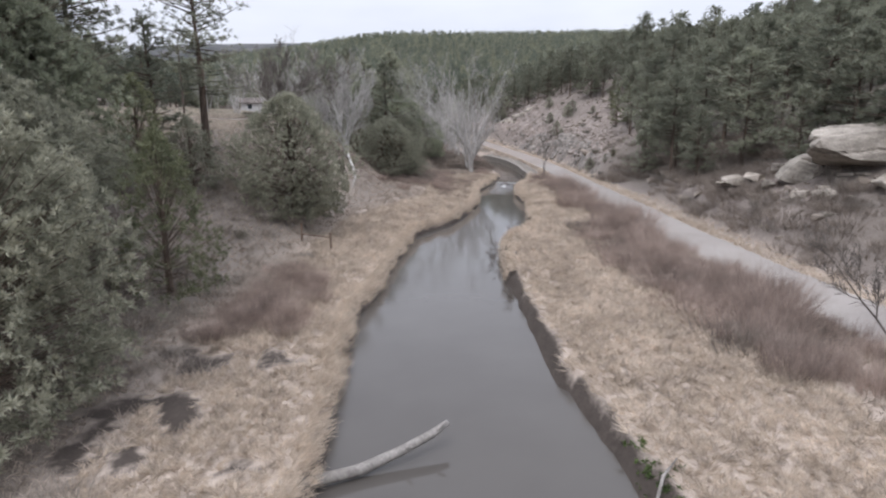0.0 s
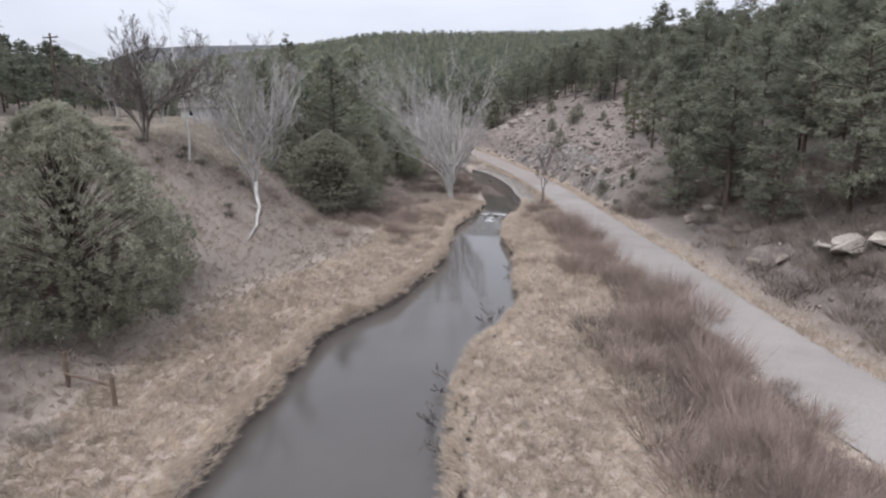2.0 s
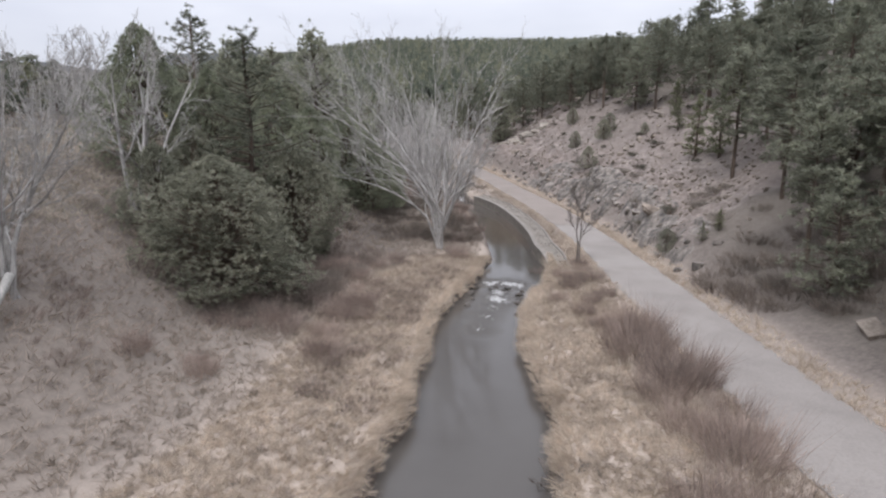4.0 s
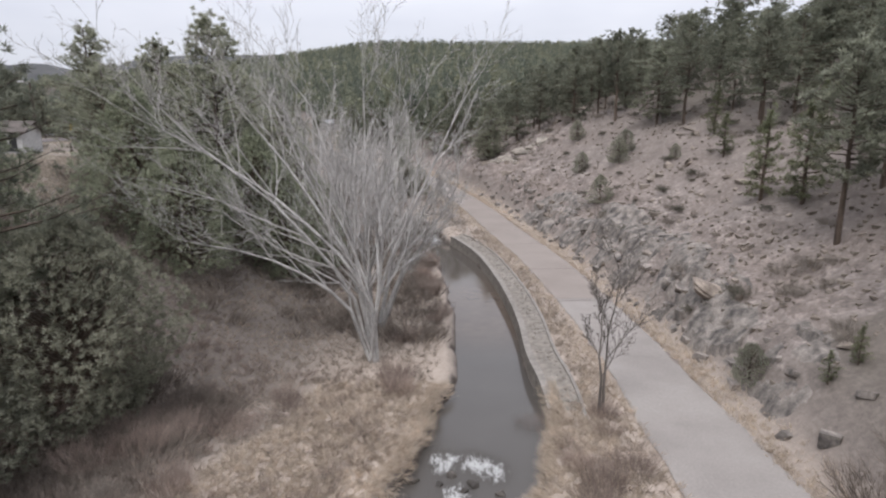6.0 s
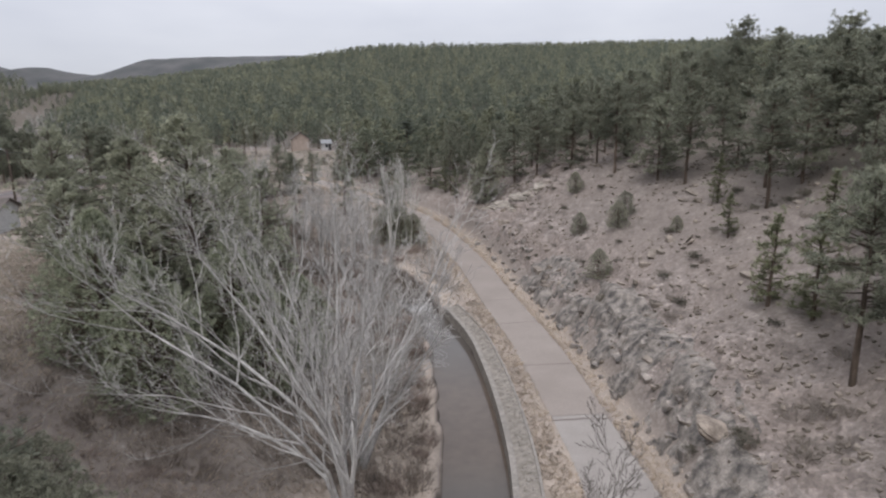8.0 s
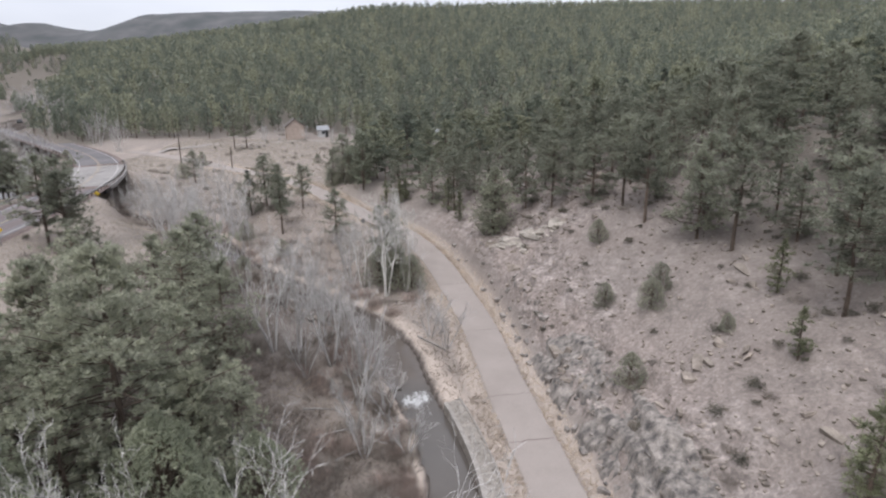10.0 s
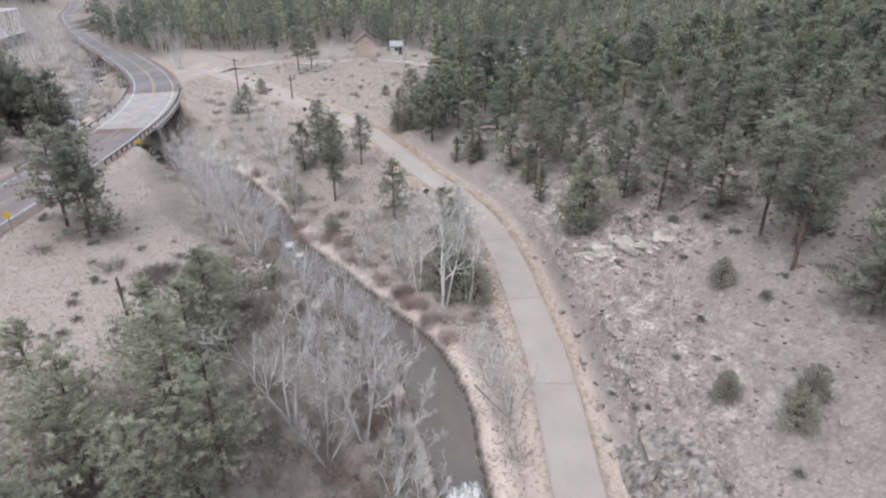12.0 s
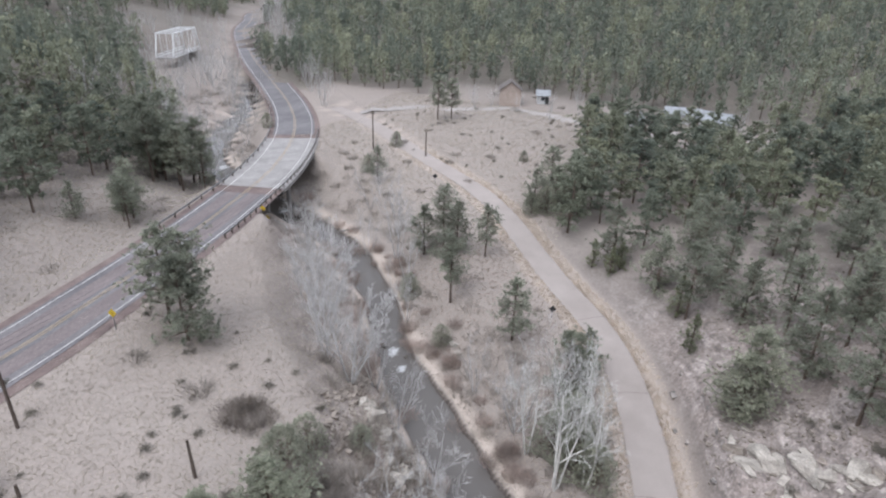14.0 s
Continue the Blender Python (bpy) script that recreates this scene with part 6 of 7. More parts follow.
def cells(x, y, sx, sy, k):
    """Stepped blocks: a random height for each uneven cell of a broken rock face."""
    qx, qy = x / sx + 0.35 * value_noise(x * 1.3 / sx, y * 1.3 / sy, k + 5), y / sy + 0.35 * value_noise(x * 1.3 / sx + 9, y * 1.3 / sy, k + 6)
    best, got = np.full(x.shape, 1e9), np.zeros(x.shape)
    for dx in (-1, 0, 1):
        for dy in (-1, 0, 1):
            ix, iy = np.floor(qx) + dx, np.floor(qy) + dy
            d2 = (ix + lattice(ix, iy, k) - qx) ** 2 + (iy + lattice(ix, iy, k + 1) - qy) ** 2
            m = d2 < best
            best, got = np.where(m, d2, best), np.where(m, lattice(ix, iy, k + 2), got)
    return got


def rock_cut():
    """The broken rock face that the lane is cut into, one craggy sheet over the hill's foot."""
    sel = lane_fine[(lane_fine[:, 1] > 86) & (lane_fine[:, 1] < 176)]
    s = np.concatenate([[0], np.cumsum(np.linalg.norm(np.diff(sel[:, :2], axis=0), axis=1))])
    su = np.arange(0, s[-1], 0.17)
    mid = np.column_stack([np.interp(su, s, sel[:, k]) for k in range(3)])
    t = np.gradient(mid[:, :2], axis=0)
    t /= np.linalg.norm(t, axis=1, keepdims=True)
    off = 3.1 + np.arange(0, 6.6, 0.17)
    x, y = mid[:, 0:1] + t[:, 1:2] * off, mid[:, 1:2] - t[:, 0:1] * off
    z = land(x, y)[0]
    a, b = np.broadcast_to(su[:, None], x.shape), np.broadcast_to(off[None], x.shape)
    big = cells(a, b, 2.6, 1.5, 3)
    small = cells(a + 0.4 * b, b, 0.8, 0.6, 13)
    patches = step(-0.30, 0.12, fbm(a, b, 9.0, 3, 23) + 0.25 * step(8.2, 4.0, b))
    fade = step(3.1, 3.9, b) * step(9.7, 6.5, b) * step(0, 4, a) * step(56, 42, a)
    up = (0.72 * (big - 0.25) + 0.22 * (small - 0.3) + 0.10 * fbm(a, b, 0.6, 2, 29)) * patches * fade - 0.16 * (1 - patches * fade)
    n, m = x.shape
    i = (np.arange(n - 1)[:, None] * m + np.arange(m - 1)[None]).ravel()
    v = np.stack([x, y, z + up], 2).reshape(-1, 3)
    single("rock_face", soup("rock_face", v, np.concatenate([np.stack([i, i + 1, i + m + 1], 1), np.stack([i, i + m + 1, i + m], 1)]), M["cut_rock"]), None,
           "broken grey and tan rock face beside the lane", "rock face", kind="structure")


rock_cut()
CUT_ROCKS = [soup("rock", *block_geo(490 + i, f, 18), M["cut_rock"]) for i, f in enumerate((0.7, 0.9, 0.6, 1.0))]
for k in range(120):
    u = g.uniform(90, 150) if k % 3 else g.uniform(84, 172)
    i = int(np.argmin(np.abs(lane_fine[:, 1] - u)))
    t = along_lane(lane_fine[i, 0], lane_fine[i, 1])
    off = 3.2 + 3.0 * g.uniform(0, 1) ** 1.6
    lay_rock(CUT_ROCKS[k % 4], lane_fine[i, 0] + math.sin(t) * off, lane_fine[i, 1] - math.cos(t) * off, g.uniform(0.12, 0.42),
             g.uniform(-0.35, 0.45), t + g.normal(0, 0.7), "angular fallen block at the foot of the rock cut", 0.36, "blocks of the rock cut", "rock", g.uniform(0.9, 1.7))


def stones(name, x, y, lo, hi, label, seed, mat="rock"):
    """Loose stones too many to count, each an uneven block."""
    g = np.random.default_rng(seed)
    n = len(x)
    z = land(x, y)[0]
    s = lo + (hi - lo) * g.uniform(0, 1, n) ** 2.5
    v0, t0 = box(1, 1, 1)
    v = v0[None] * g.uniform(0.65, 1.25, (n, 8, 3)) * (s[:, None, None]) * np.array([1.2, 0.9, 0.65])
    a = g.uniform(0, 6.28, n)
    c, q = np.cos(a)[:, None], np.sin(a)[:, None]
    tip = g.normal(0, 0.35, (n, 1))
    vx, vy, vz = v[..., 0] * c - v[..., 1] * q, v[..., 0] * q + v[..., 1] * c, v[..., 2] + tip * v[..., 0]
    w = np.stack([vx + x[:, None], vy + y[:, None], vz + z[:, None] + s[:, None] * 0.12], 2)
    single(name, (w.reshape(-1, 3), (t0[None] + (np.arange(n) * 8)[:, None, None]).reshape(-1, 3)), M[mat], label, "stones", kind="stuff")


g = np.random.default_rng(33)
sx_, sy_ = g.uniform(14, 60, 46000), g.uniform(34, 190, 46000)
sdr, ssr, scr = near(sx_, sy_, ROAD_LINE)
keep = (ssr < 0) & (g.uniform(0, 1, 46000) < land(sx_, sy_)[2] * (0.3 + 0.7 * step(-0.1, 0.3, fbm(sx_, sy_, 6, 3, 83))))
stones("loose_stones", sx_[keep], sy_[keep], 0.05, 0.34, "loose angular sandstone rubble covering the hillside", 34)
cx_, cy_ = g.uniform(-20, 3, 5000), g.uniform(140, 172, 5000)
keep = land(cx_, cy_)[2] > 0.35
stones("cliff_rubble", cx_[keep], cy_[keep], 0.12, 0.6, "pale broken rock along the creek's cliff", 35)


# ---- retaining wall along the creek ----
def offset_line(line, dist, z):
    t = np.gradient(line[:, :2], axis=0)
    t /= np.linalg.norm(t, axis=1, keepdims=True)
    return np.column_stack([line[:, 0] + t[:, 1] * dist, line[:, 1] - t[:, 0] * dist, z])


def strip(a, b):
    n = len(a)
    i = np.arange(n - 1)
    return np.concatenate([a, b]), np.concatenate([np.stack([i, i + n, i + n + 1], 1), np.stack([i, i + n + 1, i + 1], 1)])


def retaining_wall():
    sel = CREEK_LINE[(CREEK_LINE[:, 1] > 88.2) & (CREEK_LINE[:, 1] < 129.5)]
    hw, wz = sel[:, 2], sel[:, 3]
    top = wz + 0.25 + 0.75 * step(87.5, 93, sel[:, 1])
    ob = thing("retaining_wall", "low grey stone retaining wall with grouted rubble apron by the creek", "wall")
    line = lambda d, z: offset_line(sel, hw - 0.05 + d, z)
    part("wall_face", join([strip(line(0.02, top), line(-0.08, wz - 0.8)), strip(line(0.32, wz - 0.8), line(0.32, top))]), M["masonry"], ob)
    part("coping", join([strip(line(-0.05, top + 0.05), line(0.32, top + 0.05)), strip(line(-0.05, top - 0.08), line(-0.05, top + 0.05)), strip(line(0.32, top + 0.05), line(0.32, top - 0.1))]), M["mortar"], ob, "pale mortar coping")
    part("apron", join([strip(line(0.32, top - 0.02), line(0.8, top + 0.06)), strip(line(0.8, top + 0.06), line(1.5, top + 0.18)), strip(line(1.5, top + 0.18), line(1.55, top - 0.5))]), M["masonry"], ob, "grey grouted apron")
    part("kerb", join([strip(line(1.42, top + 0.16), line(1.42, top + 0.26)), strip(line(1.42, top + 0.26), line(1.58, top + 0.26)), strip(line(1.58, top + 0.26), line(1.58, top - 0.3))]), M["mortar"], ob)
    g = np.random.default_rng(8)
    meshes = [soup("stone", *rock_geo(460 + i, 0.17, 0.45, 12, 1), M["masonry"]) for i in range(5)]
    pale = [soup("stone", *rock_geo(470 + i, 0.15, 0.45, 12, 1), M["mortar"]) for i in range(3)]
    a, b = line(0.5, top + 0.01), line(1.38, top + 0.16)
    for k in range(290):
        f = g.uniform(0, len(a) - 1.001)
        i = int(f)
        p, q = a[i] + (a[i + 1] - a[i]) * (f - i), b[i] + (b[i + 1] - b[i]) * (f - i)
        st = part("stone", meshes[k % 5] if g.uniform() < 0.55 else pale[k % 3], None, ob)
        st.matrix_basis = Matrix.LocRotScale(Vector(p + (q - p) * g.uniform(0, 1)), Euler((0, 0, g.uniform(0, 6.28))), Vector((1, 1, 1)) * g.uniform(0.6, 1.3))


retaining_wall()


# ---- white water, drift, log ----
WET_ROCKS = [soup("rock", *rock_geo(480 + i, 1.0, 0.5, 12, 2), M["wet_rock"]) for i in range(3)]
for i, (x, y, s) in enumerate(((10.6, 84.6, 0.35), (11.2, 83.2, 0.4), (8.3, 84.9, 0.35), (9.7, 85.2, 0.3), (10.9, 81.6, 0.3), (7.9, 83.7, 0.4), (9.9, 131.6, 0.4), (5.9, 132.9, 0.4), (-22.3, 169.0, 0.5), (-19.2, 168.4, 0.45),
                               (10.7, 79.6, 0.3), (10.8, 78.2, 0.25), (11.3, 82.4, 0.3), (11.5, 84.0, 0.25), (11.0, 80.6, 0.2), (8.0, 82.6, 0.25), (7.6, 81.4, 0.3), (10.2, 84.2, 0.2), (9.3, 84.6, 0.22))):
    ob = new("creek_stone", WET_ROCKS[i % 3])
    ob.matrix_world = Matrix.LocRotScale(Vector((x, y, float(near(np.array([x]), np.array([y]), CREEK_LINE)[2][0, 3]) + 0.02)), Euler((0.2, 0.1, i)), Vector((s, s, s)))
    tagged(ob, "dark wet stone in the creek's riffle", "rock", "stones of the riffle")


def limb(name, pts, radii, mat, label, category="log", forks=(), sides=8):
    """A dead log or limb with short broken forks."""
    ob = thing(name, label, category, pts[0])
    o = np.array(pts[0])
    part("stem", rod(np.array(pts) - o, radii, sides), M[mat], ob, smooth=True)
    for p, q, r in forks:
        part("branch", rod([np.array(p) - o, (np.array(p) + np.array(q)) / 2 - o + np.array([0.05, 0, 0.06]), np.array(q) - o], [r, r * 0.8, r * 0.45], 6), M[mat], ob)
    return ob


limb("fallen_log", [(-3.7, 12.9, 0.25), (-2.2, 13.6, 0.22), (-1.0, 14.3, 0.42), (-0.1, 14.9, 0.62), (0.35, 15.3, 0.75)], [0.17, 0.18, 0.15, 0.13, 0.10], "grey_wood", "bleached grey fallen log lying out over the water", "log",
     [((-0.1, 14.9, 0.62), (0.3, 15.0, 0.95), 0.06), ((-1.0, 14.3, 0.42), (-0.7, 14.1, 0.62), 0.05)])
limb("dead_branch", [(5.6, 11.6, 0.6), (6.0, 12.3, 0.8), (6.6, 12.9, 0.95)], [0.05, 0.045, 0.02], "grey_wood", "bleached dead branch on the muddy bank", "branch")
slope_pts = [(x, y, ground(x, y) + z) for x, y, z in ((-9.75, 65.2, 0.9), (-9.4, 63.9, 0.55), (-8.8, 62.5, 0.25), (-8.6, 61.2, 0.2), (-8.3, 59.9, 0.15), (-8.25, 57.0, 0.1))]
limb("broken_limb", slope_pts, [0.17, 0.15, 0.13, 0.11, 0.09, 0.04], "white_bark", "broken pale limb hanging down the grassy slope", "branch",
     [(slope_pts[2], (-10.2, 62.2, slope_pts[2][2] + 0.5), 0.05), (slope_pts[3], (-7.9, 60.4, slope_pts[3][2] + 0.1), 0.04)])
limb("fallen_tree", [(28.5, 164.0, 15.2), (32.0, 166.2, 16.4), (36.0, 168.0, 17.6)], [0.2, 0.17, 0.1], "bark", "dark fallen pine trunk among the trees", "log")
limb("fallen_tree", [(-43.6, 192.6, 4.2), (-41.2, 194.6, 4.6), (-39.6, 195.6, 4.8)], [0.14, 0.13, 0.08], "grey_wood", "grey fallen trunk across the creek bank", "log")
limb("drift_log", [(7.2, 142.6, 2.2), (9.0, 140.4, 2.3), (10.4, 138.6, 2.4)], [0.10, 0.09, 0.06], "grey_wood", "thin bleached log lying on the bank", "log")
for x0, y0, z0, x1, y1, z1 in ((0.5, 121.5, 3.2, 3.5, 124.0, 2.6), (2.2, 120.0, 2.2, 4.4, 122.2, 2.0), (-1.0, 124.0, 4.2, 1.5, 125.5, 3.2)):
    limb("fallen_branch", [(x0, y0, z0), ((x0 + x1) / 2, (y0 + y1) / 2, (z0 + z1) / 2 + 0.1), (x1, y1, z1)], [0.08, 0.07, 0.03], "grey_wood", "bleached fallen branch on the litter slope", "branch")


def drift(x, y, seed, label):
    limbs, twigs = bare_geo(seed, 4, 1.1, 1.2, 3, (-0.4, -0.2), 0.03, 0.5, 1.2, 0.01)
    ob = thing("drift_branch", label, "branch", (x, y, 0.15))
    part("branchwork", join([limbs, twigs]) if len(limbs[0]) else twigs, M["grey_bark"], ob)


for i, (x, y) in enumerate(((5.0, 37.6), (4.5, 39.5), (4.9, 33.5), (5.0, 42.2), (4.8, 30.5), (9.9, 61.5), (7.2, 50.6))):
    drift(x, y, 500 + i, "dark dead branches caught along the waterline")


# ---- fence ----
def fence():
    ob = thing("fence", "short weathered wooden post and rail fence piece", "fence", (-8.6, 39.6, ground(-8.6, 39.6)))
    for dx, dy, h in ((-0.95, 0.5, 1.35), (1.25, -0.45, 1.2)):
        z = ground(-8.6 + dx, 39.6 + dy) - ground(-8.6, 39.6)
        part("post", rod([(dx, dy, z - 0.3), (dx, dy, z + h)], [0.085, 0.075], 8), M["rail_wood"], ob)
    part("rail", rod([(-1.0, 0.42, 0.75), (0.1, 0.0, 0.70), (1.3, -0.5, 0.66)], [0.055, 0.05, 0.045], 7), M["rail_wood"], ob)


fence()

# ---- highway: paving, lines, rails, bridge ----
hw_t = np.gradient(HIGHWAY_LINE[:, :2], axis=0)
hw_t /= np.linalg.norm(hw_t, axis=1, keepdims=True)


def hw_line(off, z, y0, y1):
    sel = (HIGHWAY_LINE[:, 1] >= y0) & (HIGHWAY_LINE[:, 1] <= y1)
    p = HIGHWAY_LINE[sel]
    return np.column_stack([p[:, 0] + hw_t[sel, 1] * off, p[:, 1] - hw_t[sel, 0] * off, p[:, 2] + z])


def hw_strip(a, b, z, y0=-130, y1=700):
    return strip(hw_line(a, z, y0, y1), hw_line(b, z, y0, y1))


B0, B1 = 187.0, 219.0
single("road_3", join([hw_strip(-4.4, 4.4, 0.012, -130, B0), hw_strip(-4.4, 4.4, 0.012, B1, 700)]), M["asphalt"], "worn grey asphalt of the two-lane highway", "road", kind="structure")
LINES = [("edge_line", 3.78, 3.89, "white_paint", "worn white edge line"), ("edge_line", -3.89, -3.78, "white_paint", "worn white edge line"), ("centre_line", 0.10, 0.24, "yellow_paint", "faded yellow centre line"),
         ("centre_line", -0.24, -0.10, "yellow_paint", "faded yellow centre line")]
for nm, a, b, mt, lb in LINES:
    single(nm, hw_strip(a, b, 0.045), M[mt], lb + " on the highway", "road marking", kind="structure")
for a, b in ((-2.9, -0.9), (0.9, 2.9)):
    single("wheel_track", hw_strip(a, b, 0.022, -130, B0), M["worn"], "reddish worn wheel tracks of the highway", "road", kind="structure")


def bridge():
    ob = thing("road_bridge", "concrete highway bridge with steel rails over the creek", "bridge", (-63, 203, 0))
    o = np.array([-63, 203, 0])
    sh = lambda geo: (geo[0] - o, geo[1])
    part("deck", sh(join([hw_strip(-5.6, 5.6, 0.03, B0, B1), strip(hw_line(5.6, -0.6, B0, B1), hw_line(5.6, 0.03, B0, B1)), strip(hw_line(-5.6, 0.03, B0, B1), hw_line(-5.6, -0.6, B0, B1)),
                          hw_strip(5.6, -5.6, -0.45, B0, B1)])), M["concrete"], ob, "pale concrete deck")
    for k in (-4.5, -1.5, 1.5, 4.5):
        part("girder", sh(join([strip(hw_line(k - 0.2, -1.5, B0, B1), hw_line(k - 0.2, -0.45, B0, B1)), strip(hw_line(k + 0.2, -0.45, B0, B1), hw_line(k + 0.2, -1.5, B0, B1)),
                                hw_strip(k + 0.2, k - 0.2, -1.5, B0, B1)])), M["dark"], ob, "dark steel girder")
    for y in (193.5, 208.0):
        i = int(np.argmin(np.abs(HIGHWAY_LINE[:, 1] - y)))
        c, t = HIGHWAY_LINE[i], hw_t[i]
        for k in (-4.0, 0.0, 4.0):
            px, py = c[0] + t[1] * k, c[1] - t[0] * k
            part("pier", rod([(px + 63, py - 203, 1.5), (px + 63, py - 203, 9.8)], [0.4, 0.4], 10), M["concrete"], ob)
    return ob


bridge()


def guard_rail(off, y0, y1, gap, label):
    p = hw_line(off, 0, y0, y1)
    s = np.concatenate([[0], np.cumsum(np.linalg.norm(np.diff(p[:, :2], axis=0), axis=1))])
    at = lambda d: np.array([np.interp(d, s, p[:, j]) for j in range(3)])
    o = p[0]
    ob = thing("guard_rail", label, "guard rail", tuple(o))
    w = 0.06
    part("rail", rod(p - o + np.array([0, 0, 0.62]), [w] * len(p), 4, (w, 0.30)), M["steel"], ob)
    for d in np.arange(0.3, s[-1], gap):
        q = at(d) - o
        part("post", beam(q + np.array([0, 0, -0.4]), q + np.array([0, 0, 0.72]), 0.16, 0.18), M["pole_wood"], ob, "dark timber post")


guard_rail(5.2, 168, 224, 1.9, "galvanised guard rail on timber posts along the bridge")
guard_rail(-5.2, 166, 250, 3.8, "galvanised guard rail along the highway's outer edge")

# dirt track over the meadow
TRACK = smoothed([(-70, 246, 10.9), (-62, 251, 10.6), (-50, 257.5, 10.5), (-37, 263, 10.6), (-21, 262, 10.8), (-6, 258, 11.0), (6, 262, 11.4)])
TRACK[:, 2] = land(TRACK[:, 0], TRACK[:, 1])[0] + 0.05
single("road_4", ribbon(TRACK, 2.0, 0.03, 4), M["lane"], "pale dirt track across the dry meadow", "road", kind="structure", smooth=True)


# cracks and joints over the lane
def lane_crack(y, seed):
    g = np.random.default_rng(seed)
    i = int(np.argmin(np.abs(ROAD_LINE[:, 1] - y)))
    t = ROAD_LINE[i + 1, :2] - ROAD_LINE[i - 1, :2]
    t /= np.linalg.norm(t)
    n = np.array([t[1], -t[0]])
    k = np.linspace(-1.95, 1.95, 12)
    mid = [ROAD_LINE[i, :2] + n * q + t * g.normal(0, 0.05) for q in k]
    z = ROAD_LINE[i, 2] + 0.034 - 0.03 * (k / 2) ** 2
    a = np.column_stack([np.array(mid) - t * 0.035, z])
    b = np.column_stack([np.array(mid) + t * 0.035, z])
    single("joint", strip(a, b), M["shoulder"], "dark tarred crack across the lane", "road marking", kind="structure")


for i, y in enumerate((105.7, 114.0, 122.3, 130.6, 144.5, 157.0, 169.3, 181.5)):
    lane_crack(y, i)


# ---- poles, wires, signs ----
def utility_pole(x, y, h, label, arm=0.0, lamp=False, lean=(0, 0)):
    z = ground(x, y)
    ob = thing("street_lamp" if lamp else "utility_pole", label, "street lamp" if lamp else "pole", (x, y, z))
    tip = np.array([lean[0], lean[1], h])
    part("pole", rod([(0, 0, -0.5), tip * 0.5, tip], [0.15, 0.13, 0.10], 9), M["pole_wood"], ob)
    if arm:
        arm_bar = part("cross_arm", beam(tip + np.array([-arm, 0.3 * arm, -0.4]), tip + np.array([arm, -0.3 * arm, -0.4]), 0.10, 0.12), M["pole_wood"], ob)
        for k in (-0.9, 0.0, 0.9):
            part("insulator", rod([tip + np.array([arm * k, -0.3 * arm * k, -0.34]), tip + np.array([arm * k, -0.3 * arm * k, -0.16])], [0.05, 0.035], 6), M["white_steel"], arm_bar)
    if lamp:
        bracket = part("lamp_arm", rod([tip + np.array([0, 0, -0.3]), tip + np.array([-0.5, 0.1, 0.0]), tip + np.array([-1.0, 0.2, 0.05])], [0.035, 0.03, 0.03], 6), M["steel"], ob)
        part("lamp_head", box(0.6, 0.25, 0.14, tuple(tip + np.array([-1.15, 0.22, 0.05]))), M["white_steel"], bracket, "white lamp head")
    return np.array([x, y, z]) + tip


tops = [utility_pole(-34.0, 81.5, 9.2, "dark wooden utility pole standing in the field", 0.9),
        utility_pole(-37.9, 135.4, 7.6, "leaning dark wooden pole with a white street lamp", 0.0, True, (-0.35, 0.2)),
        utility_pole(-52.5, 221.2, 8.0, "brown wooden utility pole beside the lane", 0.8), utility_pole(-110.0, 277.5, 9.0, "wooden utility pole beside the highway", 0.9)]
utility_pole(-41.2, 222.9, 5.2, "short brown wooden pole in the meadow")
utility_pole(-22.2, 138.0, 3.6, "old broken wooden post in the field", lean=(-0.25, 0.1))
utility_pole(-39.8, 130.6, 1.4, "stub of an old wooden post")
utility_pole(-31.5, 131.0, 1.2, "stub of an old wooden post")


def wire(a, b, sag):
    t = np.linspace(0, 1, 15)[:, None]
    p = np.array(a) + (np.array(b) - np.array(a)) * t
    p[:, 2] -= sag * 4 * (t * (1 - t))[:, 0]
    single("power_line", rod(p - p[0], [0.011] * 15, 4), M["dark"], "thin dark overhead wire between the poles", "cable", at=tuple(p[0]))


for k in (-0.7, 0.0, 0.7):
    off = np.array([k, -0.3 * k, -0.3])
    wire(tops[0] + off, tops[1] + off, 1.4)
    wire(tops[1] + off, tops[2] + off, 1.8)
    wire(tops[2] + off, tops[3] + off, 1.6)


def road_sign(x, y, h, label, plate, turn, two=False):
    z = ground(x, y)
    ob = thing("road_sign", label, "sign", (x, y, z), turn)
    part("post", beam((0, 0, -0.3), (0, 0, h), 0.07, 0.07), M["steel"], ob)
    s = 0.40
    c = h - 0.1
    v = np.array([(0, -0.05, c - s * 1.2), (s * 1.2, -0.05, c), (0, -0.05, c + s * 1.2), (-s * 1.2, -0.05, c)])
    v = np.concatenate([v, v + np.array([0, 0.02, 0])])
    t = np.array([(0, 1, 2), (0, 2, 3), (4, 6, 5), (4, 7, 6), (0, 4, 5), (0, 5, 1), (1, 5, 6), (1, 6, 2), (2, 6, 7), (2, 7, 3), (3, 7, 4), (3, 4, 0)])
    part("plate", (v, t), M[plate], ob)
    if two:
        part("arrow", join([beam((0.06, -0.066, c - 0.24), (0.06, -0.066, c + 0.02), 0.07, 0.01), beam((0.06, -0.066, c + 0.02), (-0.12, -0.066, c + 0.2), 0.07, 0.01)]), M["dark"], ob, "black bend arrow")


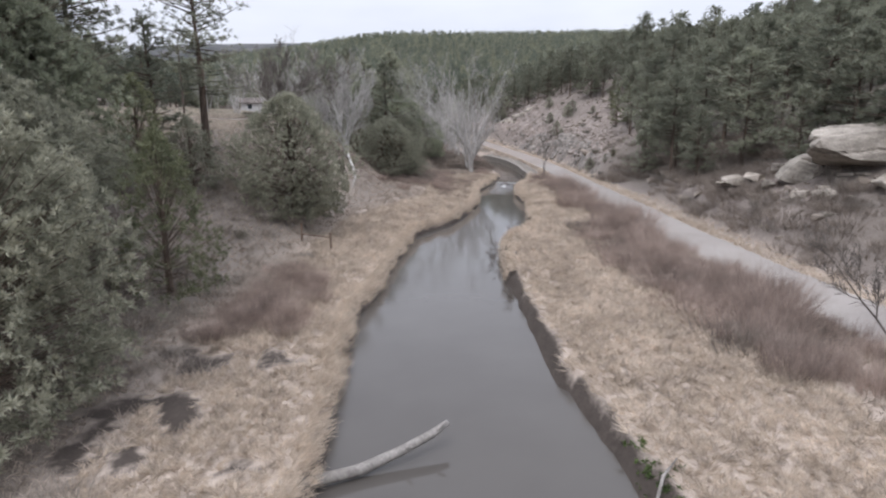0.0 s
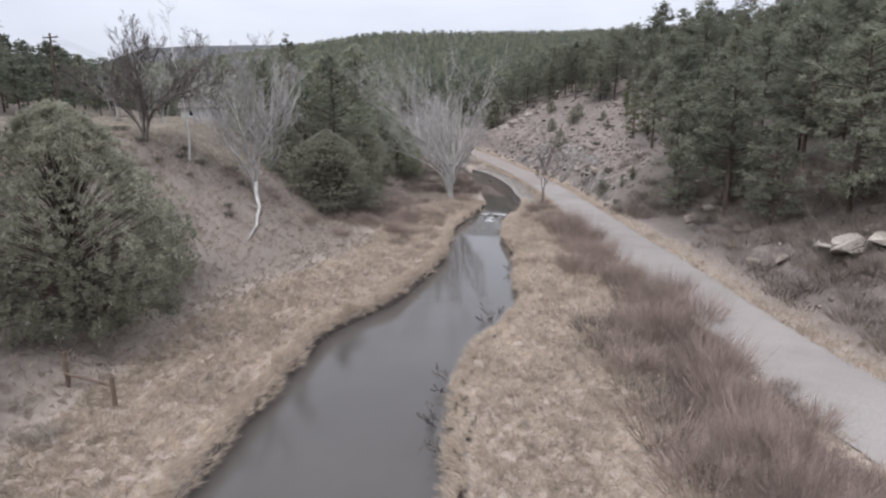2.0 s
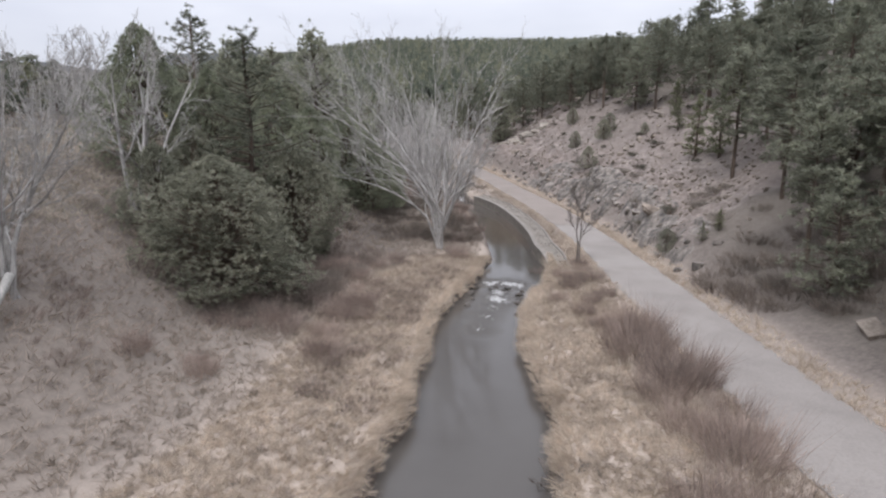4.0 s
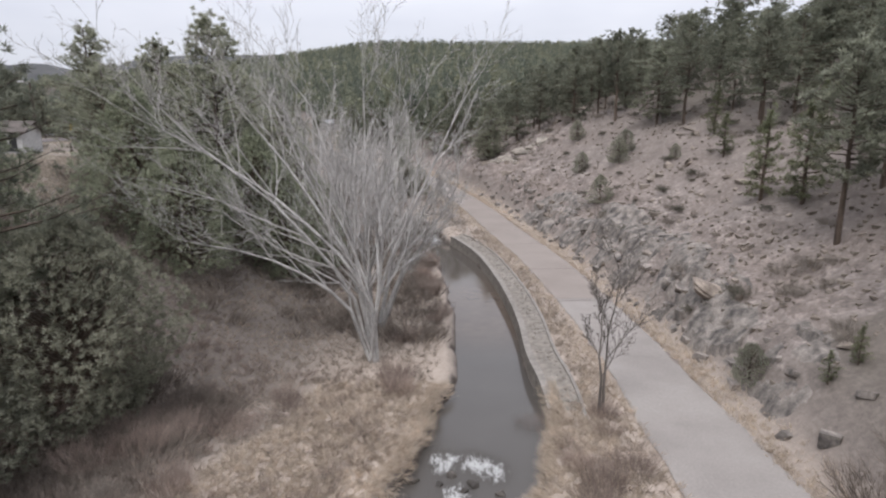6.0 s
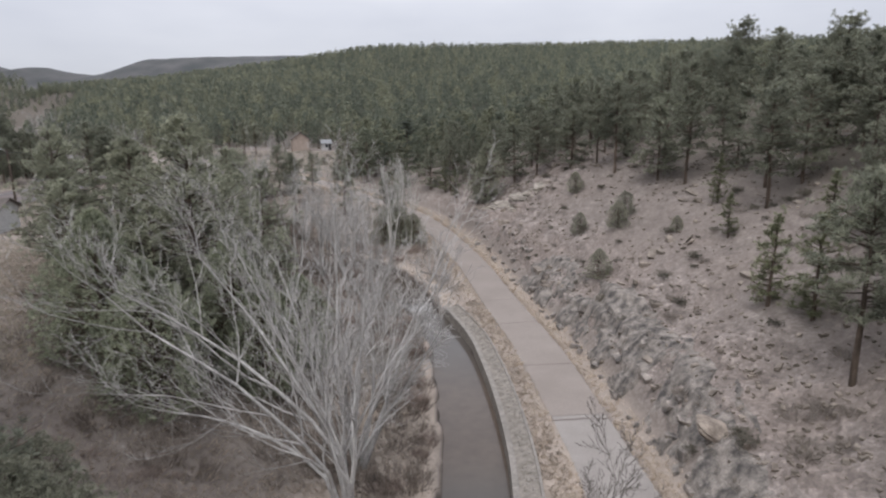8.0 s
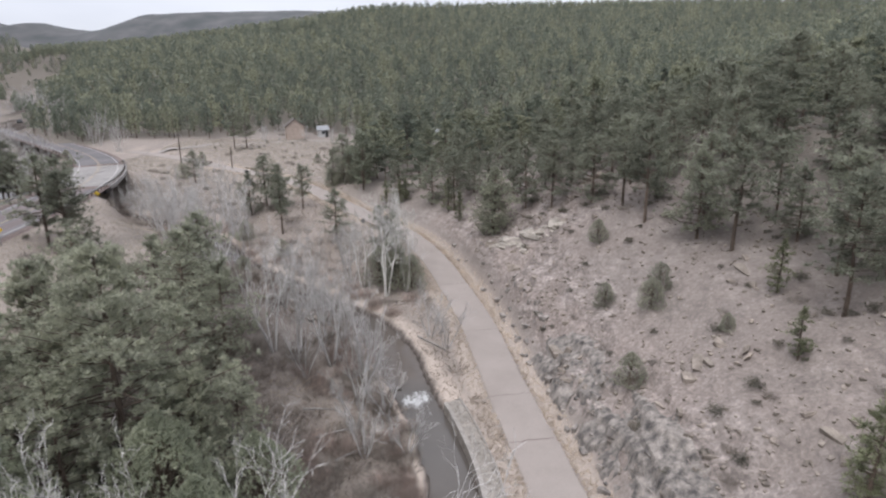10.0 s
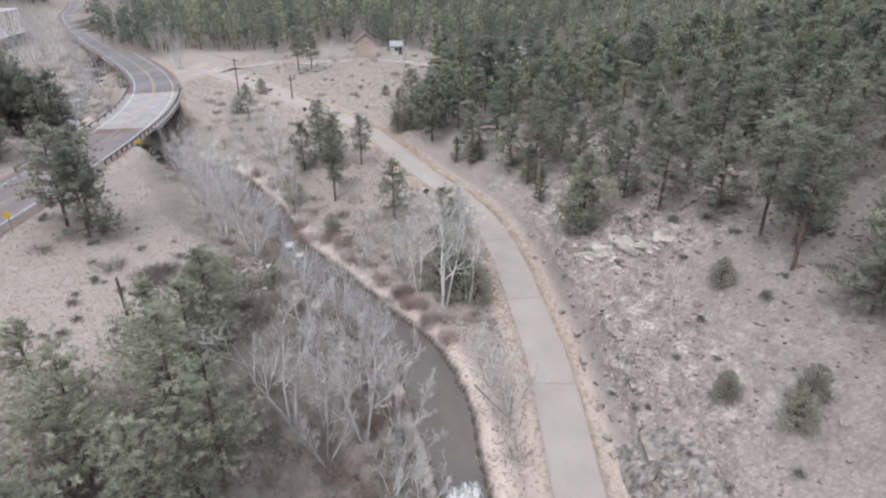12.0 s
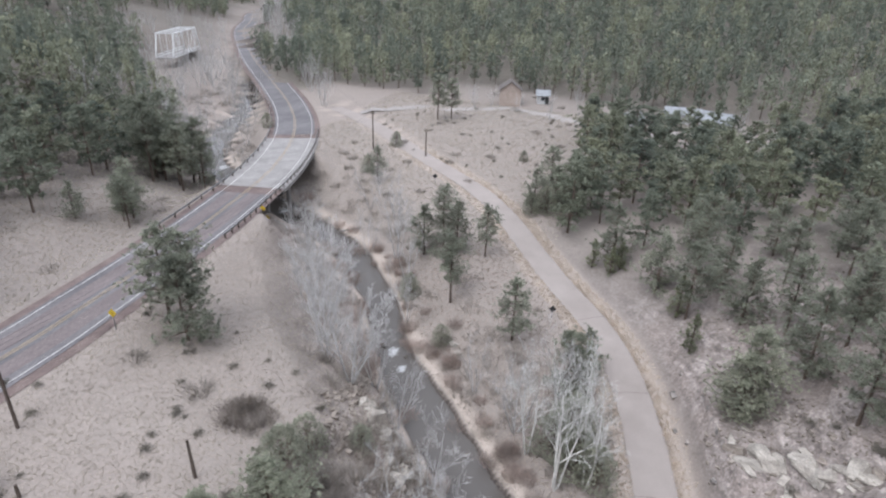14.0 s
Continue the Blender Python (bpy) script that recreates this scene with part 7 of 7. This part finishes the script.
road_sign(-42.0, 148.5, 2.1, "yellow diamond road sign with a black bend arrow", "sign_yellow", 0.25, True)
road_sign(-49.7, 181.5, 1.2, "small yellow hazard marker at the bridge's end", "sign_yellow", 0.3)
road_sign(-50.9, 183.8, 1.2, "small yellow hazard marker at the bridge's end", "sign_yellow", 0.3)
road_sign(-33.1, 209.0, 1.9, "small dark sign on a post beside the lane", "dark", 0.4)
road_sign(-3.9, 179.0, 1.4, "small dark sign on a post beside the lane", "dark", 0.4)


# ---- steel truss bridge up the valley ----
def truss_bridge():
    a, b = np.array([-168.0, 279.0]), np.array([-179.5, 304.5])
    z = 12.6
    ob = thing("truss_bridge", "old white steel truss bridge over the creek", "bridge", (a[0], a[1], z - 0.3), math.atan2(b[1] - a[1], b[0] - a[0]))
    ln, w, h, n = float(np.linalg.norm(b - a)), 3.0, 8.2, 5
    st = ln / n
    part("deck", box(ln, 2 * w, 0.4, (ln / 2, 0, 0)), M["concrete"], ob)
    for s in (-w, w):
        part("top_chord", beam((st * 0.55, s, h), (ln - st * 0.55, s, h), 0.28, 0.3), M["white_steel"], ob)
        part("bottom_chord", beam((0, s, 0.3), (ln, s, 0.3), 0.28, 0.3), M["white_steel"], ob)
        part("end_post", beam((0, s, 0.3), (st * 0.55, s, h), 0.32, 0.3), M["white_steel"], ob)
        part("end_post", beam((ln, s, 0.3), (ln - st * 0.55, s, h), 0.32, 0.3), M["white_steel"], ob)
        part("side_rail", beam((0, s * 0.95, 1.2), (ln, s * 0.95, 1.2), 0.12, 0.25), M["white_steel"], ob)
        for k in range(1, n):
            part("vertical", beam((st * k, s, 0.3), (st * k, s, h), 0.16, 0.16), M["white_steel"], ob)
            part("diagonal", beam((st * k, s, h if k < n / 2 else 0.3), (st * (k + (1 if k < n - 1 else 0.5)), s, 0.3 if k < n / 2 else h), 0.09, 0.08), M["white_steel"], ob)
    for k in (0.55, 1.5, 2.5, 3.5, n - 0.55):
        part("cross_strut", beam((st * k, -w, h), (st * k, w, h), 0.3, 0.35), M["white_steel"], ob)


truss_bridge()


# ---- buildings among the pines ----
def house(x, y, sx, sy, wall_h, roof_h, rz, wall, roof, label, name="house", windows=1):
    z = ground(x, y) - 0.3
    ob = thing(name, label, "building", (x, y, z), rz)
    hx, hy = sx / 2, sy / 2
    part("wall", box(sx, sy, wall_h + 0.3, (0, 0, (wall_h + 0.3) / 2)), M[wall], ob)
    top = wall_h + 0.3
    for s in (-hx, hx):
        part("gable", (np.array([(s, -hy, top), (s, hy, top), (s, 0, top + roof_h)]), np.array([(0, 1, 2)])), M[wall], ob)
    for s in (-1, 1):
        e, o = 0.45, 0.12
        v = np.array([(-hx - e, s * (hy + e), top - e * roof_h / hy), (hx + e, s * (hy + e), top - e * roof_h / hy), (hx + e, 0, top + roof_h), (-hx - e, 0, top + roof_h)])
        v = np.concatenate([v, v + np.array([0, 0, o])])
        q = [(0, 1, 2, 3), (7, 6, 5, 4), (0, 4, 5, 1), (1, 5, 6, 2), (2, 6, 7, 3), (3, 7, 4, 0)]
        part("roof_slope", (v, np.array([tri for a, b, c, d in q for tri in ((a, b, c), (a, c, d))])), M[roof], ob)
    for k in range(windows):
        wx = (k + 0.5) / windows * sx - hx
        pane = part("window", box(0.9, 0.06, 1.0, (wx, -hy - 0.02, wall_h * 0.58 + 0.3)), M["glass"], ob)
        part("window_frame", join([box(1.1, 0.08, 0.09, (wx, -hy - 0.03, wall_h * 0.58 + 0.3 + d)) for d in (-0.54, 0.54)] + [box(0.09, 0.08, 1.1, (wx + d, -hy - 0.03, wall_h * 0.58 + 0.3)) for d in (-0.52, 0.52)]), M["white_steel"], pane)
    part("door", box(0.95, 0.07, 2.0, (hx * 0.72, -hy - 0.02, 1.3)), M["dark"], ob, "dark door")


house(-38.0, 270.5, 5.0, 5.5, 4.2, 2.0, 1.9, "wall_tan", "brown_roof", "small tan house with a steep brown gable roof", windows=2)
house(-36.9, 127.0, 7.0, 5.0, 2.0, 0.9, 0.25, "wall_white", "brown_roof", "low white house with a brown roof beside the field", windows=2)
house(-30.4, 276.0, 3.0, 3.4, 2.4, 1.0, 0.3, "wall_white", "roof", "small white shed beside the tan house", "shed")
house(13.6, 273.5, 7.5, 6.0, 2.6, 1.6, -0.3, "wall_white", "roof", "low building with a grey metal roof among pines", windows=2)
house(5.5, 278.0, 8.0, 4.5, 2.4, 1.2, 0.1, "wall_white", "roof", "low building with a grey metal roof among pines", windows=2)
house(-5.5, 264.0, 4.5, 3.6, 2.4, 1.2, 0.9, "wall_white", "roof", "small outbuilding with a grey metal roof", "shed")
house(28.5, 252.0, 4.5, 3.6, 2.3, 1.0, 0.4, "wall_white", "roof", "small pale outbuilding among the pines", "shed")


def car(x, y, rz):
    z = ground(x, y) + 0.1
    ob = thing("car", "small dark car parked on the highway's shoulder", "car", (x, y, z), rz)
    body = np.array([(-2.1, 0.25), (-2.15, 0.75), (-1.9, 0.95), (-1.3, 1.0), (-0.7, 1.45), (0.7, 1.45), (1.3, 0.98), (2.0, 0.85), (2.15, 0.6), (2.1, 0.25)])
    n = len(body)
    v = np.array([(px, s * (0.85 if pz < 1.1 else 0.65), pz) for s in (-1, 1) for px, pz in body])
    t = [(i, (i + 1) % n, (i + 1) % n + n) for i in range(n)] + [(i, (i + 1) % n + n, i + n) for i in range(n)] + [(0, i + 1, i) for i in range(1, n - 1)] + [(n, n + i, n + i + 1) for i in range(1, n - 1)]
    part("body", (v, np.array(t)), M["dark"], ob)
    part("window", box(1.5, 1.42, 0.3, (0, 0, 1.22)), M["glass"], ob)
    for wx in (-1.3, 1.3):
        for wy in (-0.82, 0.82):
            tyre = part("wheel", rod([(wx, wy - 0.1, 0.32), (wx, wy + 0.1, 0.32)], [0.32, 0.32], 12), M["dark"], ob)
            part("rim", rod([(wx, wy - 0.115, 0.32), (wx, wy + 0.115, 0.32)], [0.19, 0.19], 10), M["steel"], tyre)


car(-159.3, 319.5, 2.25)

# ---- low shrubs and loose plants ----
rng = np.random.default_rng(19)


def dot(kind, n, x0, x1, y0, y1, test, lo, hi):
    k = 0
    while k < n:
        x, y = rng.uniform(x0, x1), rng.uniform(y0, y1)
        dr, sr, cr = near(np.array([x]), np.array([y]), ROAD_LINE)
        dc, sc, cc = near(np.array([x]), np.array([y]), CREEK_LINE)
        if test(x, y, dr[0] - 2, sr[0], dc[0] - cc[0, 2], sc[0]):
            kind.set(int(rng.integers(6)), x, y, rng.uniform(lo, hi))
            k += 1


dot(BRUSHES, 48, 20, 32, 34, 100, lambda x, y, dr, sr, e, sc: sr < 0 and 2.0 < dr < 9, 0.6, 1.25)
dot(BRUSHES, 45, 20, 50, 95, 165, lambda x, y, dr, sr, e, sc: sr < 0 and 2.0 < dr < 28, 0.4, 0.9)
dot(SAGES, 60, 20, 48, 90, 165, lambda x, y, dr, sr, e, sc: sr < 0 and 2.0 < dr < 26, 0.5, 1.2)
dot(BRUSHES, 28, -8, 8, 150, 186, lambda x, y, dr, sr, e, sc: sc < 0 and sr > 0 and e > 0.8 and dr > 1.5, 0.5, 1.0)
dot(BRUSHES, 34, -45, -8, 140, 195, lambda x, y, dr, sr, e, sc: sc > 0 and 0.8 < e < 8, 0.7, 1.5)
dot(SAGES, 45, -45, -15, 128, 160, lambda x, y, dr, sr, e, sc: e > 9, 0.4, 0.9)
dot(SAGES, 40, -60, -12, 212, 260, lambda x, y, dr, sr, e, sc: sr < 0, 0.5, 1.0)
dot(BRUSHES, 22, -60, -10, 212, 285, lambda x, y, dr, sr, e, sc: sr < 0, 0.7, 1.3)
dot(BRUSHES, 26, -60, -20, 186, 225, lambda x, y, dr, sr, e, sc: sr > 0 and sc < 0 and e > 2 and dr > 2, 0.7, 1.3)
dot(BRUSHES, 20, -14, 2, 76, 92, lambda x, y, dr, sr, e, sc: sc > 0 and e > 7, 0.5, 1.0)
dot(SAGES, 30, -22, -9, 30, 70, lambda x, y, dr, sr, e, sc: sc > 0 and e > 7, 0.5, 1.0)
dot(BRUSHES, 22, -100, -55, 135, 200, lambda x, y, dr, sr, e, sc: near(np.array([x]), np.array([y]), HIGHWAY_LINE)[1][0] > 0 and near(np.array([x]), np.array([y]), HIGHWAY_LINE)[0][0] > 8, 0.6, 1.2)
dot(BRUSHES, 44, -14, 9, 108, 150, lambda x, y, dr, sr, e, sc: sc > 0 and 0.4 < e < 16, 0.7, 1.7)
dot(WILLOWS, 24, -14, 9, 112, 150, lambda x, y, dr, sr, e, sc: sc > 0 and 0.4 < e < 9, 0.5, 1.0)
for x, y, s in ((-11.0, 149.2, 2.0), (-8.6, 147.2, 1.8), (-14.6, 150.9, 2.0), (-37.5, 146.5, 1.3), (-29.3, 146.0, 1.5), (-21.5, 144.8, 1.4)):
    BRUSHES.set(0, x, y, s, label="tangled leafless thicket in the field")
